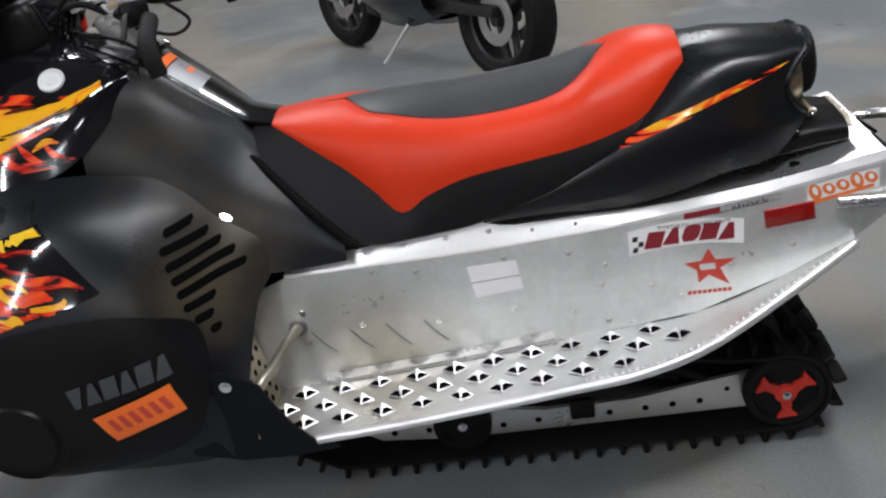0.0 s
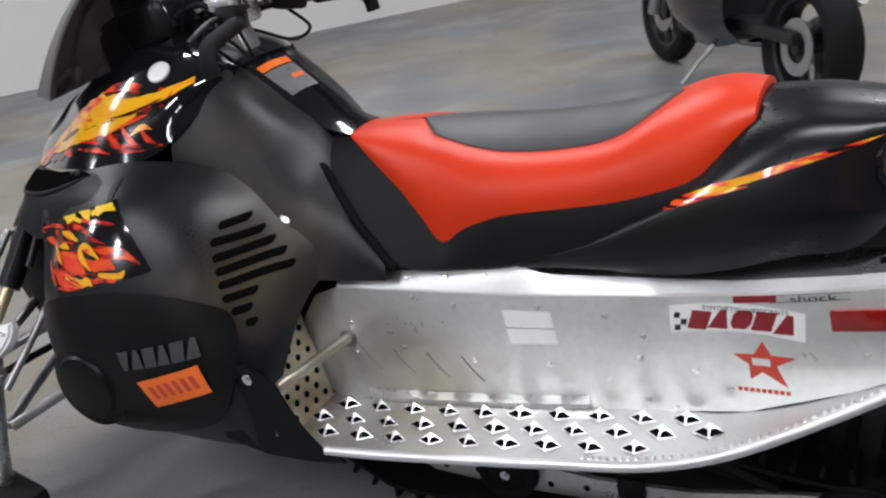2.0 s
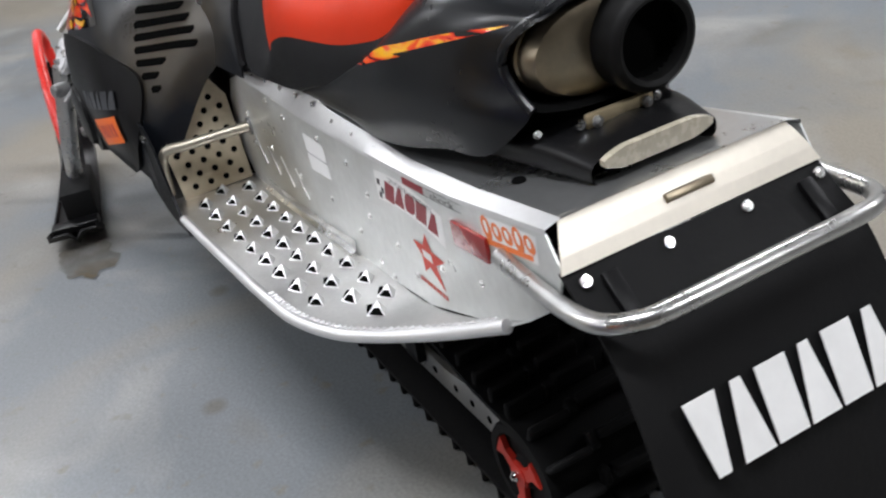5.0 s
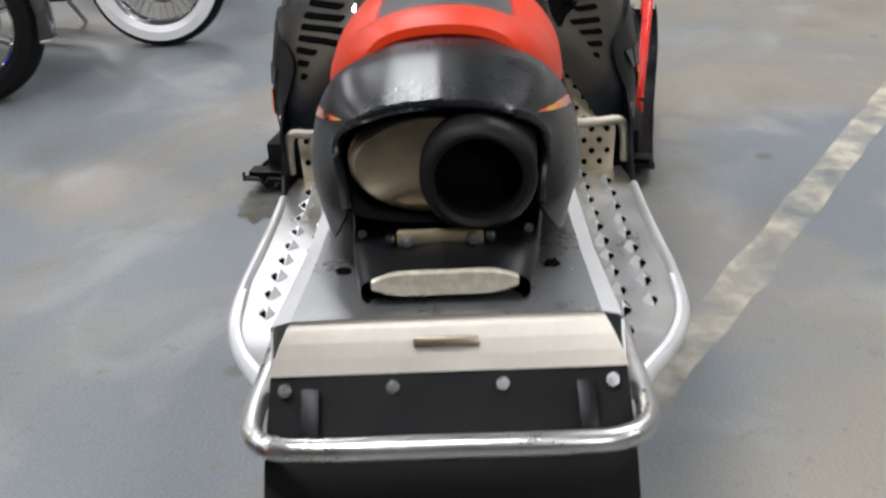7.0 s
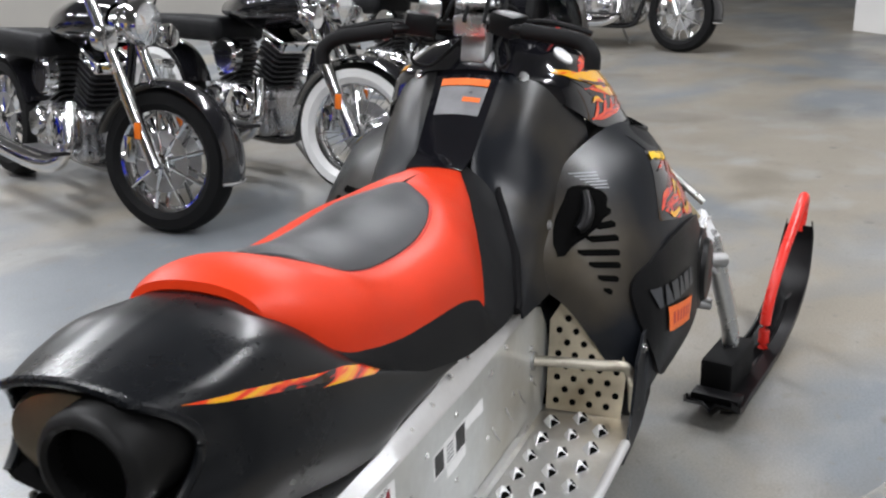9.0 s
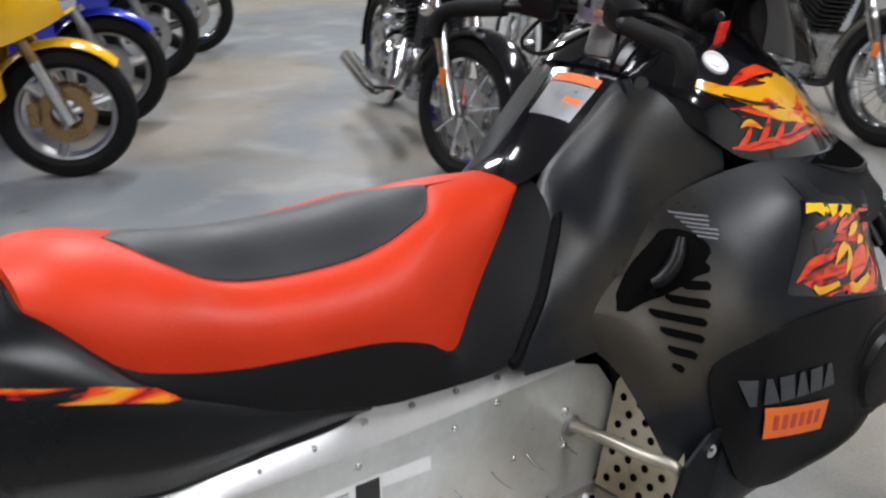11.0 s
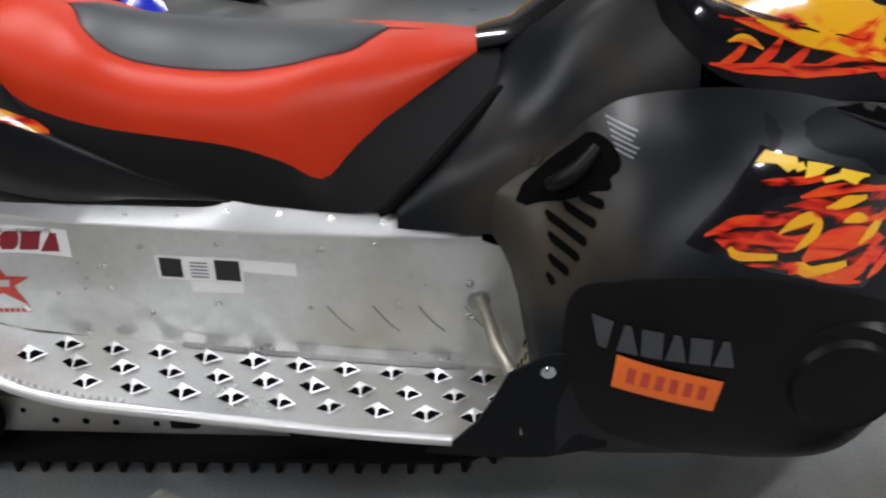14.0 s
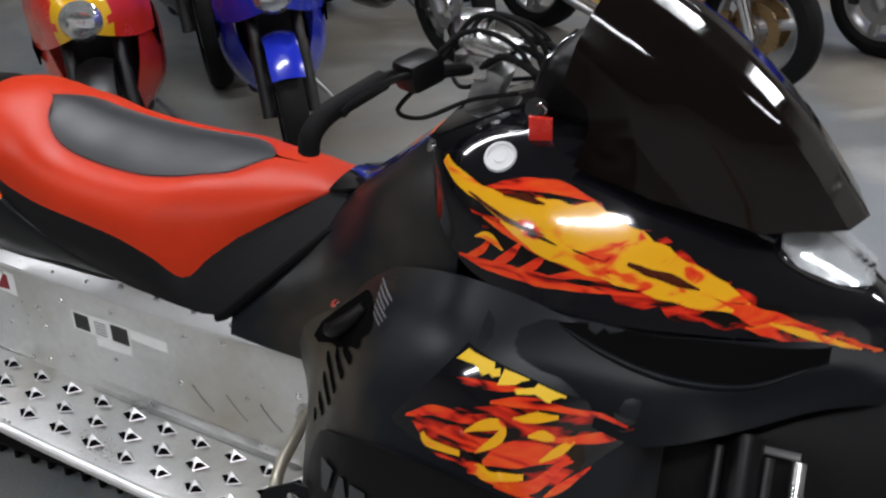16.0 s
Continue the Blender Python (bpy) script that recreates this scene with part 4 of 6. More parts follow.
vs = [bm.verts.new((0.045, y, z)) for y, z in [(0.086 * math.cos(a) if abs(math.cos(a)) < 0.94 else 0.086 * math.copysign(1, math.cos(a)), 0.690 + 0.0140 * max(-1, min(1, 1.25 * math.sin(a)))) for a in (2 * math.pi * k / 28 for k in range(28))]]
f = bm.faces.new(vs)
r = bmesh.ops.extrude_face_region(bm, geom=[f])
for v in r["geom"]:
    if isinstance(v, bmesh.types.BMVert):
        v.co.x -= 0.010
part("lens", bm, "lens", tl, "pale ribbed lens")

# seat ---------------------------------------------------------------------
SEAT = np.array([
    # x, y0, z0, y1, z1, y2, z2, z3
    (0.365, 0.105, 0.850, 0.105, 0.856, 0.0, 0.905, 0.905),
    (0.41, 0.145, 0.808, 0.140, 0.818, 0.0, 0.912, 0.912),
    (0.46, 0.170, 0.758, 0.162, 0.782, 0.0, 0.908, 0.908),
    (0.505, 0.183, 0.720, 0.175, 0.768, 0.004, 0.893, 0.893),
    (0.545, 0.190, 0.702, 0.182, 0.758, 0.078, 0.858, 0.888),
    (0.60, 0.197, 0.684, 0.190, 0.748, 0.112, 0.828, 0.876),
    (0.68, 0.203, 0.660, 0.196, 0.738, 0.124, 0.811, 0.864),
    (0.80, 0.210, 0.626, 0.203, 0.722, 0.128, 0.804, 0.854),
    (0.88, 0.214, 0.617, 0.202, 0.694, 0.120, 0.810, 0.853),
    (0.94, 0.217, 0.612, 0.191, 0.659, 0.103, 0.819, 0.850),
    (0.99, 0.219, 0.610, 0.170, 0.704, 0.076, 0.823, 0.849),
    (1.04, 0.220, 0.616, 0.145, 0.744, 0.004, 0.849, 0.849),
    (1.12, 0.192, 0.690, 0.103, 0.790, 0.0, 0.846, 0.846),
    (1.195, 0.143, 0.758, 0.057, 0.830, 0.0, 0.837, 0.837),
    (1.23, 0.118, 0.790, 0.057, 0.832, 0.0, 0.835, 0.835),
])
inside = (SEAT[:, 0] > 0.53) & (SEAT[:, 0] < 1.0)
SEAT[inside, 6] += 0.012
SEAT[inside, 5] -= 0.012
SX = SEAT[:, 0]


def seat_row(x):
    return [float(np.interp(x, SX, SEAT[:, k])) if x > 1.0 else float(catmull(SX, SEAT[:, k], x)) for k in range(1, 8)]


def arc(y1, z1, y2, z2, n, p=1.0):
    return [(y2 + (y1 - y2) * math.cos(t * math.pi / 2) ** p, z1 + (z2 - z1) * math.sin(t * math.pi / 2) ** p) for t in (k / n for k in range(n + 1))]


def crown(y1, z1, z2, n):
    """A gently domed half section from the edge to the middle."""
    return [(y1 * (1 - k / n), z1 + (z2 - z1) * (1 - (1 - k / n) ** 1.8)) for k in range(n + 1)]


xs = sorted(set(list(np.linspace(0.365, 1.195, 56)) + [0.94]))
r = seat_row(0.365)
seat = part("seat", mirrored(grid_mesh([[(0.385, y, z - 0.05) for y, z in arc(r[2], r[3], 0, r[5], 12, 0.9)], [(0.362, y, z - 0.012) for y, z in arc(r[2], r[3], 0, r[5], 12, 0.9)]] + [[(x, y, z) for y, z in arc(r[2], r[3], max(r[4], 0), r[5], 12, 0.9)] for x, r in ((x, seat_row(x)) for x in xs)])), "red", sled,
            "red vinyl seat with black top and sides")
xp = np.linspace(0.506, 1.038, 44)
pad_rows = []
for x in xp:
    r = seat_row(x)
    lip = 0.0025 if 0.51 < x < 1.03 else 0.0
    pad_rows.append([(x, r[4] + 0.001, r[5] - 0.002), (x, r[4], r[5] + lip)] + [(x, y, z + lip) for y, z in crown(r[4] * 0.985, r[5] + 0.002, r[6], 8)[1:]])
part("seat_top", mirrored(grid_mesh(pad_rows)), "pad", seat, "black textured vinyl seat top")
for s in (1, -1):
    rows = []
    for x in np.linspace(0.365, 1.23, 60):
        r = seat_row(x)
        q = [(r[0] + (r[2] - r[0]) * t + 0.004 * math.sin(math.pi * t), r[1] + (r[3] - r[1]) * t) for t in np.linspace(0, 1, 7)]
        rows.append([(x, s * y, z) for y, z in [(r[0] - 0.02, r[1] - 0.012)] + q])
    part("seat_side", grid_mesh(rows), "seat_side", seat, "black grained vinyl seat side")
    part("piping", tube([(x, s * (seat_row(x)[0] + 0.002), seat_row(x)[1] - 0.002) for x in np.linspace(1.03, 1.238, 14)], 0.0095, 8, 3), "seam", seat, "black seat edge piping")
    part("seam", tube([(x, s * (seat_row(x)[4] + 0.004), seat_row(x)[5] - 0.001) for x in np.linspace(0.52, 1.03, 30)], 0.0022, 6, 2), "stitch", seat)
    part("seam", tube([(1.0, s * 0.070, 0.8265), (1.015, s * 0.10, 0.8085), (1.03, s * 0.128, 0.779), (1.038, s * 0.145, 0.749)], 0.0014, 6, 3), "stitch", seat)

# tail housing with exhaust ----------------------------------------------------
TAIL = [(0.125, [(0.118, 0.742), (0.128, 0.785), (0.127, 0.820), (0.105, 0.852), (0.0, 0.878)]),
        (0.20, [(0.150, 0.672), (0.160, 0.745), (0.150, 0.822), (0.122, 0.860), (0.0, 0.886)]),
        (0.30, [(0.166, 0.654), (0.184, 0.715), (0.172, 0.800), (0.135, 0.862), (0.0, 0.893)]),
        (0.40, [(0.180, 0.630), (0.196, 0.690), (0.186, 0.772), (0.145, 0.826), (0.0, 0.875)]),
        (0.50, [(0.188, 0.616), (0.201, 0.660), (0.194, 0.730), (0.17, 0.745), (0.0, 0.76)]),
        (0.62, [(0.178, 0.612), (0.198, 0.634), (0.200, 0.680), (0.17, 0.690), (0.0, 0.70)]),
        (0.78, [(0.174, 0.612), (0.192, 0.616), (0.198, 0.624), (0.17, 0.630), (0.0, 0.64)])]
TAIL = [(x, row[:-1] + [(0.075, row[-1][1] - 0.010), (0.04, row[-1][1] - 0.003), row[-1]]) for x, row in TAIL]


def cut_back(x, z):
    """The sides of the housing are notched round the muffler, below the top lip."""
    return x + 0.050 * max(0, 1 - ((z - 0.800) / 0.064) ** 2) * max(0, 1 - (x - 0.122) / 0.30)


tail_bm = mirrored(loft(TAIL, 1, 40, 6))
for v in tail_bm.verts:
    v.co.x = cut_back(v.co.x, v.co.z)
thicken(tail_bm, 0.004)
tail_tree = skin_of(tail_bm)
tail_trees = {1: tail_tree, -1: tail_tree}
tail = part("tail_housing", tail_bm, "tail", sled, "satin black plastic tail housing")
for s in (1, -1):
    strip = [(0.165, 0.848), (0.24, 0.834), (0.30, 0.818), (0.37, 0.797), (0.42, 0.783), (0.47, 0.762), (0.520, 0.735), (0.46, 0.748), (0.485, 0.742), (0.42, 0.764), (0.36, 0.782), (0.385, 0.780), (0.31, 0.803), (0.26, 0.818), (0.20, 0.836)]
    part("flame_decal", stick(strip, tail_trees[s], s, 0.0012, 0.02), "flame_tail", tail, "orange and red flame decal strip")
# inner lining and opening rim
half_edge = [tuple(catmull(range(len(TAIL[0][1])), np.array(TAIL[0][1]), t)) for t in np.linspace(0, len(TAIL[0][1]) - 1, 19)]
arch = half_edge + [(-y, z) for y, z in half_edge[-2::-1]]
ring = arch + [(y, 0.742 - 0.016 * (1 - (y / 0.118) ** 2)) for y in np.linspace(-0.10, 0.10, 7)]
bm = grid_mesh([[(cut_back(x, z), y * k, 0.80 + (z - 0.80) * k) for y, z in ring + ring[:1]] for x, k in ((0.122, 1.0), (0.135, 0.96), (0.30, 0.95), (0.45, 0.6))])
part("exhaust_tunnel", bm, "void", tail, "dark exhaust opening")
part("opening_rim", tube([(cut_back(0.125, z), y, z) for y, z in arch], 0.0065, 8, 2), "tail", tail)
exh = part("muffler", lathe([(0.0, 0.0), (0.045, 0.0), (0.061, 0.006), (0.066, 0.020), (0.066, 0.034), (0.068, 0.036), (0.068, 0.042), (0.066, 0.044), (0.066, 0.26)], 40, Matrix.Translation((0.132, 0.006, 0.795)) @ Matrix.Diagonal((1, 1.62, 1.0, 1)), axis="x"),
           "muffler", sled, "heat tinted oval steel muffler")
part("outlet", lathe([(0.048, 0.09), (0.046, 0.004), (0.052, 0.0), (0.058, 0.004), (0.062, 0.012), (0.062, 0.055), (0.066, 0.075), (0.066, 0.10)], 40,
                     Matrix.Translation((0.085, -0.044, 0.796)) @ Matrix.Diagonal((1, 1.12, 1.12, 1)), axis="x"), "muffler_black", exh, "black round exhaust outlet")
part("outlet_bore", lathe([(0.047, 0.005), (0.046, 0.040), (0.0, 0.042)], 32, Matrix.Translation((0.086, -0.044, 0.796)) @ Matrix.Diagonal((1, 1.12, 1.12, 1)), axis="x"), "void", exh)
lk = part("latch_plate", box(0.010, 0.105, 0.020, Matrix.Translation((0.108, 0.005, 0.714)), 0.003), "brass", sled, "warm metal latch plate with two bolts")
for y in (0.045, -0.035):
    part("bolt", bolt(0.008, 0.008, Matrix.Translation((0.100, y, 0.714)) @ pose(0, 0, 0, 0, -90, 0)), "steel", lk)
for y in (0.066, -0.056):
    part("bolt", bolt(0.007, 0.008, Matrix.Translation((0.108, y, 0.714)) @ pose(0, 0, 0, 0, -90, 0)), "chrome", sled)
for s in (1, -1):
    part("grommet", cyl(0.010, 0.004, Matrix.Translation((0.16, s * 0.135, 0.642)), 14), "void", sled)
    part("bolt", bolt(0.006, 0.006, Matrix.Translation((0.15, s * 0.105, 0.70)) @ pose(0, 0, 0, 0, -60, 0)), "chrome", sled)

# console and tank panels -------------------------------------------------------
CONS = [(1.06, [(0.226, 0.585), (0.222, 0.605), (0.21, 0.622), (0.20, 0.625), (0.19, 0.626)]),
        (1.14, [(0.230, 0.58), (0.215, 0.645), (0.19, 0.690), (0.165, 0.70), (0.15, 0.70)]),
        (1.20, [(0.235, 0.58), (0.205, 0.690), (0.150, 0.755), (0.11, 0.775), (0.08, 0.785)]),
        (1.25, [(0.240, 0.58), (0.200, 0.720), (0.128, 0.805), (0.080, 0.842), (0.062, 0.848)]),
        (1.33, [(0.250, 0.58), (0.210, 0.760), (0.145, 0.880), (0.092, 0.910), (0.068, 0.915)]),
        (1.42, [(0.255, 0.60), (0.225, 0.800), (0.165, 0.935), (0.108, 0.985), (0.075, 0.988)]),
        (1.52, [(0.260, 0.62), (0.238, 0.850), (0.190, 0.965), (0.130, 1.020), (0.085, 1.022)])]
for s in (1, -1):
    bm = loft(CONS, s, 36, 5)
    part("tank_side_cover", thicken(bm, 0.004), "plastic_dusty", sled, "dusty matt charcoal tank side cover with painted brown sheen")
rows = []
for x, z, w in ((1.19, 0.834, 0.060), (1.25, 0.850, 0.062), (1.33, 0.917, 0.067), (1.42, 0.990, 0.074), (1.52, 1.026, 0.084)):
    rows.append([(x, y * w, z + 0.006 * (1 - y * y)) for y in np.linspace(-1.02, 1.02, 9)])
cons_bm = grid_mesh(rows)
thicken(cons_bm, 0.004)
cons_tree = skin_of(cons_bm)
console = part("console", cons_bm, "gloss", sled, "glossy black centre console")
st = part("warning_sticker", stick([(1.325, -0.05), (1.325, 0.05), (1.385, 0.054), (1.385, -0.054)], cons_tree, 1, 0.0012, 0.02, "z"), "silver_ink", console, "silver warning sticker with orange bars")
part("orange_bar", sheet([[(1.387, -0.054), (1.387, 0.054), (1.402, 0.055), (1.402, -0.055)], [(1.352, -0.045), (1.352, -0.005), (1.362, -0.005), (1.362, -0.045)]], cons_tree, 1, 0.0018, 0.02, "z"), "orange", st)

# engine side shrouds -------------------------------------------------------------
SHROUD = [
    (1.195, [(0.215, 0.600), (0.216, 0.610), (0.214, 0.622), (0.210, 0.634), (0.206, 0.645), (0.20, 0.655), (0.195, 0.662)]),
    (1.25, [(0.275, 0.520), (0.272, 0.550), (0.266, 0.58), (0.256, 0.61), (0.240, 0.645), (0.215, 0.675), (0.192, 0.695)]),
    (1.30, [(0.405, 0.300), (0.398, 0.400), (0.372, 0.480), (0.335, 0.555), (0.285, 0.630), (0.232, 0.695), (0.190, 0.730)]),
    (1.36, [(0.405, 0.268), (0.425, 0.360), (0.425, 0.460), (0.390, 0.560), (0.342, 0.650), (0.270, 0.735), (0.205, 0.780)]),
    (1.44, [(0.385, 0.245), (0.436, 0.340), (0.450, 0.460), (0.428, 0.580), (0.382, 0.680), (0.310, 0.765), (0.230, 0.820)]),
    (1.58, [(0.370, 0.232), (0.446, 0.325), (0.466, 0.450), (0.452, 0.590), (0.412, 0.700), (0.360, 0.785), (0.268, 0.845)]),
    (1.72, [(0.375, 0.242), (0.450, 0.325), (0.470, 0.450), (0.456, 0.590), (0.404, 0.700), (0.352, 0.775), (0.290, 0.830)]),
    (1.79, [(0.370, 0.260), (0.430, 0.345), (0.448, 0.460), (0.432, 0.590), (0.376, 0.690), (0.344, 0.755), (0.290, 0.800)]),
    (1.845, [(0.345, 0.330), (0.392, 0.400), (0.405, 0.480), (0.395, 0.580), (0.360, 0.680), (0.338, 0.750), (0.280, 0.785)]),
    (1.878, [(0.290, 0.370), (0.330, 0.425), (0.342, 0.490), (0.335, 0.575), (0.318, 0.665), (0.305, 0.735), (0.255, 0.770)])]
shroud_trees = {}
for s in (1, -1):
    bm = thicken(loft(SHROUD, s, 56, 5), 0.004)
    shroud_trees[s] = skin_of(bm)
    sh = part("side_shroud", bm, "plastic_dusty", sled, "bulging matt charcoal engine side shroud")
    tree = shroud_trees[s]
    # cooling slots
    if s > 0:
        rows_ = ((1.382, 1.335, 0.722, 0.726), (1.388, 1.312, 0.696, 0.698), (1.380, 1.292, 0.668, 0.675), (1.372, 1.268, 0.643, 0.652), (1.365, 1.250, 0.618, 0.627), (1.357, 1.305, 0.592, 0.594), (1.342, 1.310, 0.565, 0.566), (1.320, 1.300, 0.538, 0.538))
    else:
        rows_ = ((1.364, 1.390, 0.706, 0.712), (1.343, 1.380, 0.686, 0.686), (1.322, 1.369, 0.664, 0.659), (1.296, 1.356, 0.641, 0.631), (1.300, 1.346, 0.615, 0.606), (1.300, 1.332, 0.587, 0.580), (1.297, 1.312, 0.561, 0.558))
    slots = []
    for xa, xb, za, zb in rows_:
        h = 0.0085 if s > 0 else 0.0075
        e = 0.005 * (1 if xb > xa else -1)
        slots.append([(xa, za), (xa + e, za - h), (xb - e, zb - h), (xb, zb), (xb - e * 0.6, zb + h * 0.8), (xa + e * 0.6, za + h * 0.8)])
    part("cooling_slot", sheet(slots, tree, s, 0.0015, 0.02), "void", sh, "dark cooling slots")
    if s < 0:
        rec = [(1.375 + 0.028 * math.cos(q) - 0.0, 0.742 + 0.022 * math.sin(q)) for q in np.linspace(-0.9, 2.6, 10)] + [(1.300, 0.705), (1.262, 0.668), (1.252, 0.645), (1.268, 0.642), (1.32, 0.665), (1.37, 0.70)]
        part("pull_recess", stick(rec, tree, s, 0.0015, 0.02), "void", sh, "dark hand recess of the recoil starter")
        part("pull_handle", tube([(1.372, s * 0.270, 0.752), (1.345, s * 0.283, 0.722), (1.318, s * 0.282, 0.700), (1.30, s * 0.272, 0.690)], lambda t: 0.010 + 0.005 * math.sin(3.1 * t), 10, 5), "plastic_dark", sh, "black starter handle")
        for k in range(6):
            a, c2 = 1.386 + 0.002 * k, 1.416 - 0.004 * (k % 3)
            part("print_line", sheet([[(a, 0.784 - 0.0060 * k), (c2 + 0.012, 0.780 - 0.0060 * k), (c2 + 0.012, 0.7825 - 0.0060 * k), (a, 0.7865 - 0.0060 * k)]], tree, s, 0.0016, 0.02), "grey_ink", sh, "pale grey printed instruction line", smooth=False)
    # flame panel and model mark
    corner, edge_a, edge_b = Vector((1.588, 0.793)), Vector((0.272, -0.070)), Vector((-0.104, -0.130))
    on_panel = lambda u, v: tuple(corner + edge_a * u + edge_b * v)
    quad = [(0, 0), (0.5, 0.0), (0.98, 0.0), (1.0, 0.03), (0.94, 0.45), (0.885, 0.90), (0.86, 0.92), (0.45, 0.97), (0.03, 1.0), (0.0, 0.98), (0.0, 0.5)]
    fp = part("flame_panel", stick([on_panel(u, v) for u, v in quad], tree, s, 0.0012, 0.015), "gloss", sh, "gloss black panel with flame decal")
    haze = [(0.06, 0.84), (0.2, 0.5), (0.4, 0.22), (0.6, 0.1), (0.9, 0.1), (0.92, 0.3), (0.86, 0.80), (0.5, 0.92), (0.25, 0.95)]
    part("flame_haze", stick([on_panel(u, v) for u, v in haze], tree, s, 0.0017, 0.015), "flame_haze", fp, "dark red streaks behind the flames")
    reds = [[(0.05, 0.86, 0.0017), (0.13, 0.65, 0.0076), (0.28, 0.53, 0.0067), (0.39, 0.36, 0.0017)], [(0.24, 0.82, 0.0025), (0.3, 0.72, 0.0118), (0.41, 0.7, 0.0105), (0.47, 0.57, 0.0021)],
            [(0.29, 0.97, 0.002), (0.36, 0.92, 0.0065), (0.45, 0.87, 0.0021)], [(0.52, 0.8, 0.0042), (0.57, 0.64, 0.0147), (0.68, 0.51, 0.0147), (0.83, 0.48, 0.0025)],
            [(0.59, 0.92, 0.0025), (0.69, 0.86, 0.0070), (0.79, 0.78, 0.0084), (0.81, 0.55, 0.005), (0.85, 0.49, 0.0013)]]
    reds += [[(0.65, 0.93, 0.0012), (0.76, 0.89, 0.004), (0.85, 0.86, 0.0015)], [(0.87, 0.82, 0.0015), (0.90, 0.70, 0.0060), (0.94, 0.50, 0.0013)], [(0.68, 0.37, 0.0021), (0.84, 0.28, 0.0076), (0.92, 0.17, 0.0066), (0.98, 0.04, 0.0013)],
             [(0.07, 0.29, 0.0013), (0.18, 0.22, 0.005), (0.3, 0.15, 0.0042), (0.39, 0.09, 0.0013)], [(0.31, 0.3, 0.0017), (0.41, 0.2, 0.0067), (0.54, 0.13, 0.005), (0.65, 0.11, 0.0034), (0.8, 0.07, 0.0034), (0.92, 0.07, 0.0013)]]
    golds = [[(0.18, 0.88, 0.0034), (0.23, 0.92, 0.0060), (0.31, 0.89, 0.0055), (0.4, 0.83, 0.0034)], [(0.33, 0.64, 0.0017), (0.36, 0.53, 0.0059), (0.41, 0.43, 0.0059), (0.47, 0.46, 0.0045), (0.49, 0.58, 0.0042), (0.45, 0.75, 0.0017)],
             [(0.46, 0.34, 0.0025), (0.53, 0.26, 0.0067), (0.62, 0.18, 0.0025)], [(0.58, 0.41, 0.0017), (0.63, 0.36, 0.0067), (0.69, 0.35, 0.0021)], [(0.50, 0.94, 0.0025), (0.53, 0.87, 0.0082), (0.6, 0.86, 0.0070), (0.72, 0.73, 0.0042)],
             [(0.72, 0.56, 0.0017), (0.75, 0.43, 0.0067), (0.78, 0.34, 0.0017)]]
    for k, p in enumerate(reds):
        part("flame_lick", stick(ribbon_flame([(*on_panel(u, v), w) for u, v, w in p], 0.14, k), tree, s, 0.0020 + 0.0001 * k, 0.02), "flame_red", fp, "red flame tongue")
    for k, p in enumerate(golds):
        part("flame_core", stick(ribbon_flame([(*on_panel(u, v), w) for u, v, w in p], 0.14, k), tree, s, 0.0034 + 0.0001 * k, 0.02), "flame_top", fp, "golden flame core")
    for p in ([(0.02, 0.14), (0.03, 0.03), (0.18, 0.01), (0.21, 0.07), (0.18, 0.14), (0.11, 0.10)], [(0.18, 0.08), (0.22, 0.03), (0.25, 0.08), (0.22, 0.12)], [(0.27, 0.15), (0.24, 0.02), (0.31, 0.01), (0.38, 0.01), (0.35, 0.05), (0.34, 0.09)],
              [(0.35, 0.12), (0.42, 0.05), (0.42, 0.01), (0.47, 0.01), (0.57, 0.01), (0.58, 0.03), (0.52, 0.05), (0.54, 0.10), (0.52, 0.11), (0.45, 0.09), (0.38, 0.15)]):
        part("model_mark", stick([on_panel(u, v) for u, v in p], tree, s, 0.0046, 0.02), "yellow_ink", fp, "yellow slanted lettering shape", smooth=False)
    # lower clutch cover: raised pod with lettering blocks and the orange tag
    pod = [(1.42, 0.605), (1.50, 0.622), (1.62, 0.622), (1.74, 0.600), (1.815, 0.55), (1.825, 0.43), (1.78, 0.33), (1.70, 0.28), (1.58, 0.285), (1.46, 0.315), (1.385, 0.345), (1.346, 0.40), (1.328, 0.48), (1.345, 0.565)]
    pod = [(q.x, q.z) for q in smooth_path([(x, 0, z) for x, z in pod + pod[:1]], 4)][:-1]
    part("clutch_cover", thicken(stick(pod, tree, s, 0.010, 0.03), 0.010), "plastic_dark", sh, "black plastic clutch cover bulge")
    podtree = skin_of(stick(pod, tree, s, 0.012, 0.03))
    part("round_boss", lathe([(0.0, 0.030), (0.060, 0.030), (0.074, 0.026), (0.080, 0.015), (0.098, 0.010), (0.108, -0.02)], 36, Matrix.Translation((1.70, s * 0.462, 0.405) if s > 0 else (1.722, s * 0.468, 0.470)) @ (Matrix.Identity(4) if s > 0 else Matrix.Rotation(math.pi, 4, "Z"))), "plastic_dark", sh, "round black clutch boss")
    x0, x1 = (1.578, 1.378) if s > 0 else (1.362, 1.568)
    zt = (lambda x: 0.499 - 0.19 * (x - 1.375)) if s > 0 else (lambda x: 0.504 - 0.05 * (x - 1.36))
    for k, shape in enumerate(WORDMARK):
        a, b = x0 + (x1 - x0) * k / 6, x0 + (x1 - x0) * (k + 0.88) / 6
        part("lettering_block", thicken(sheet([placed(shape, (a, zt(a)), (b, zt(b)), (a, zt(a) + 0.042), (b, zt(b) + 0.042))], podtree, s, 0.0025, 0.02), 0.0012), "raised_ink", sh, "dull grey raised wedge or block", smooth=False)
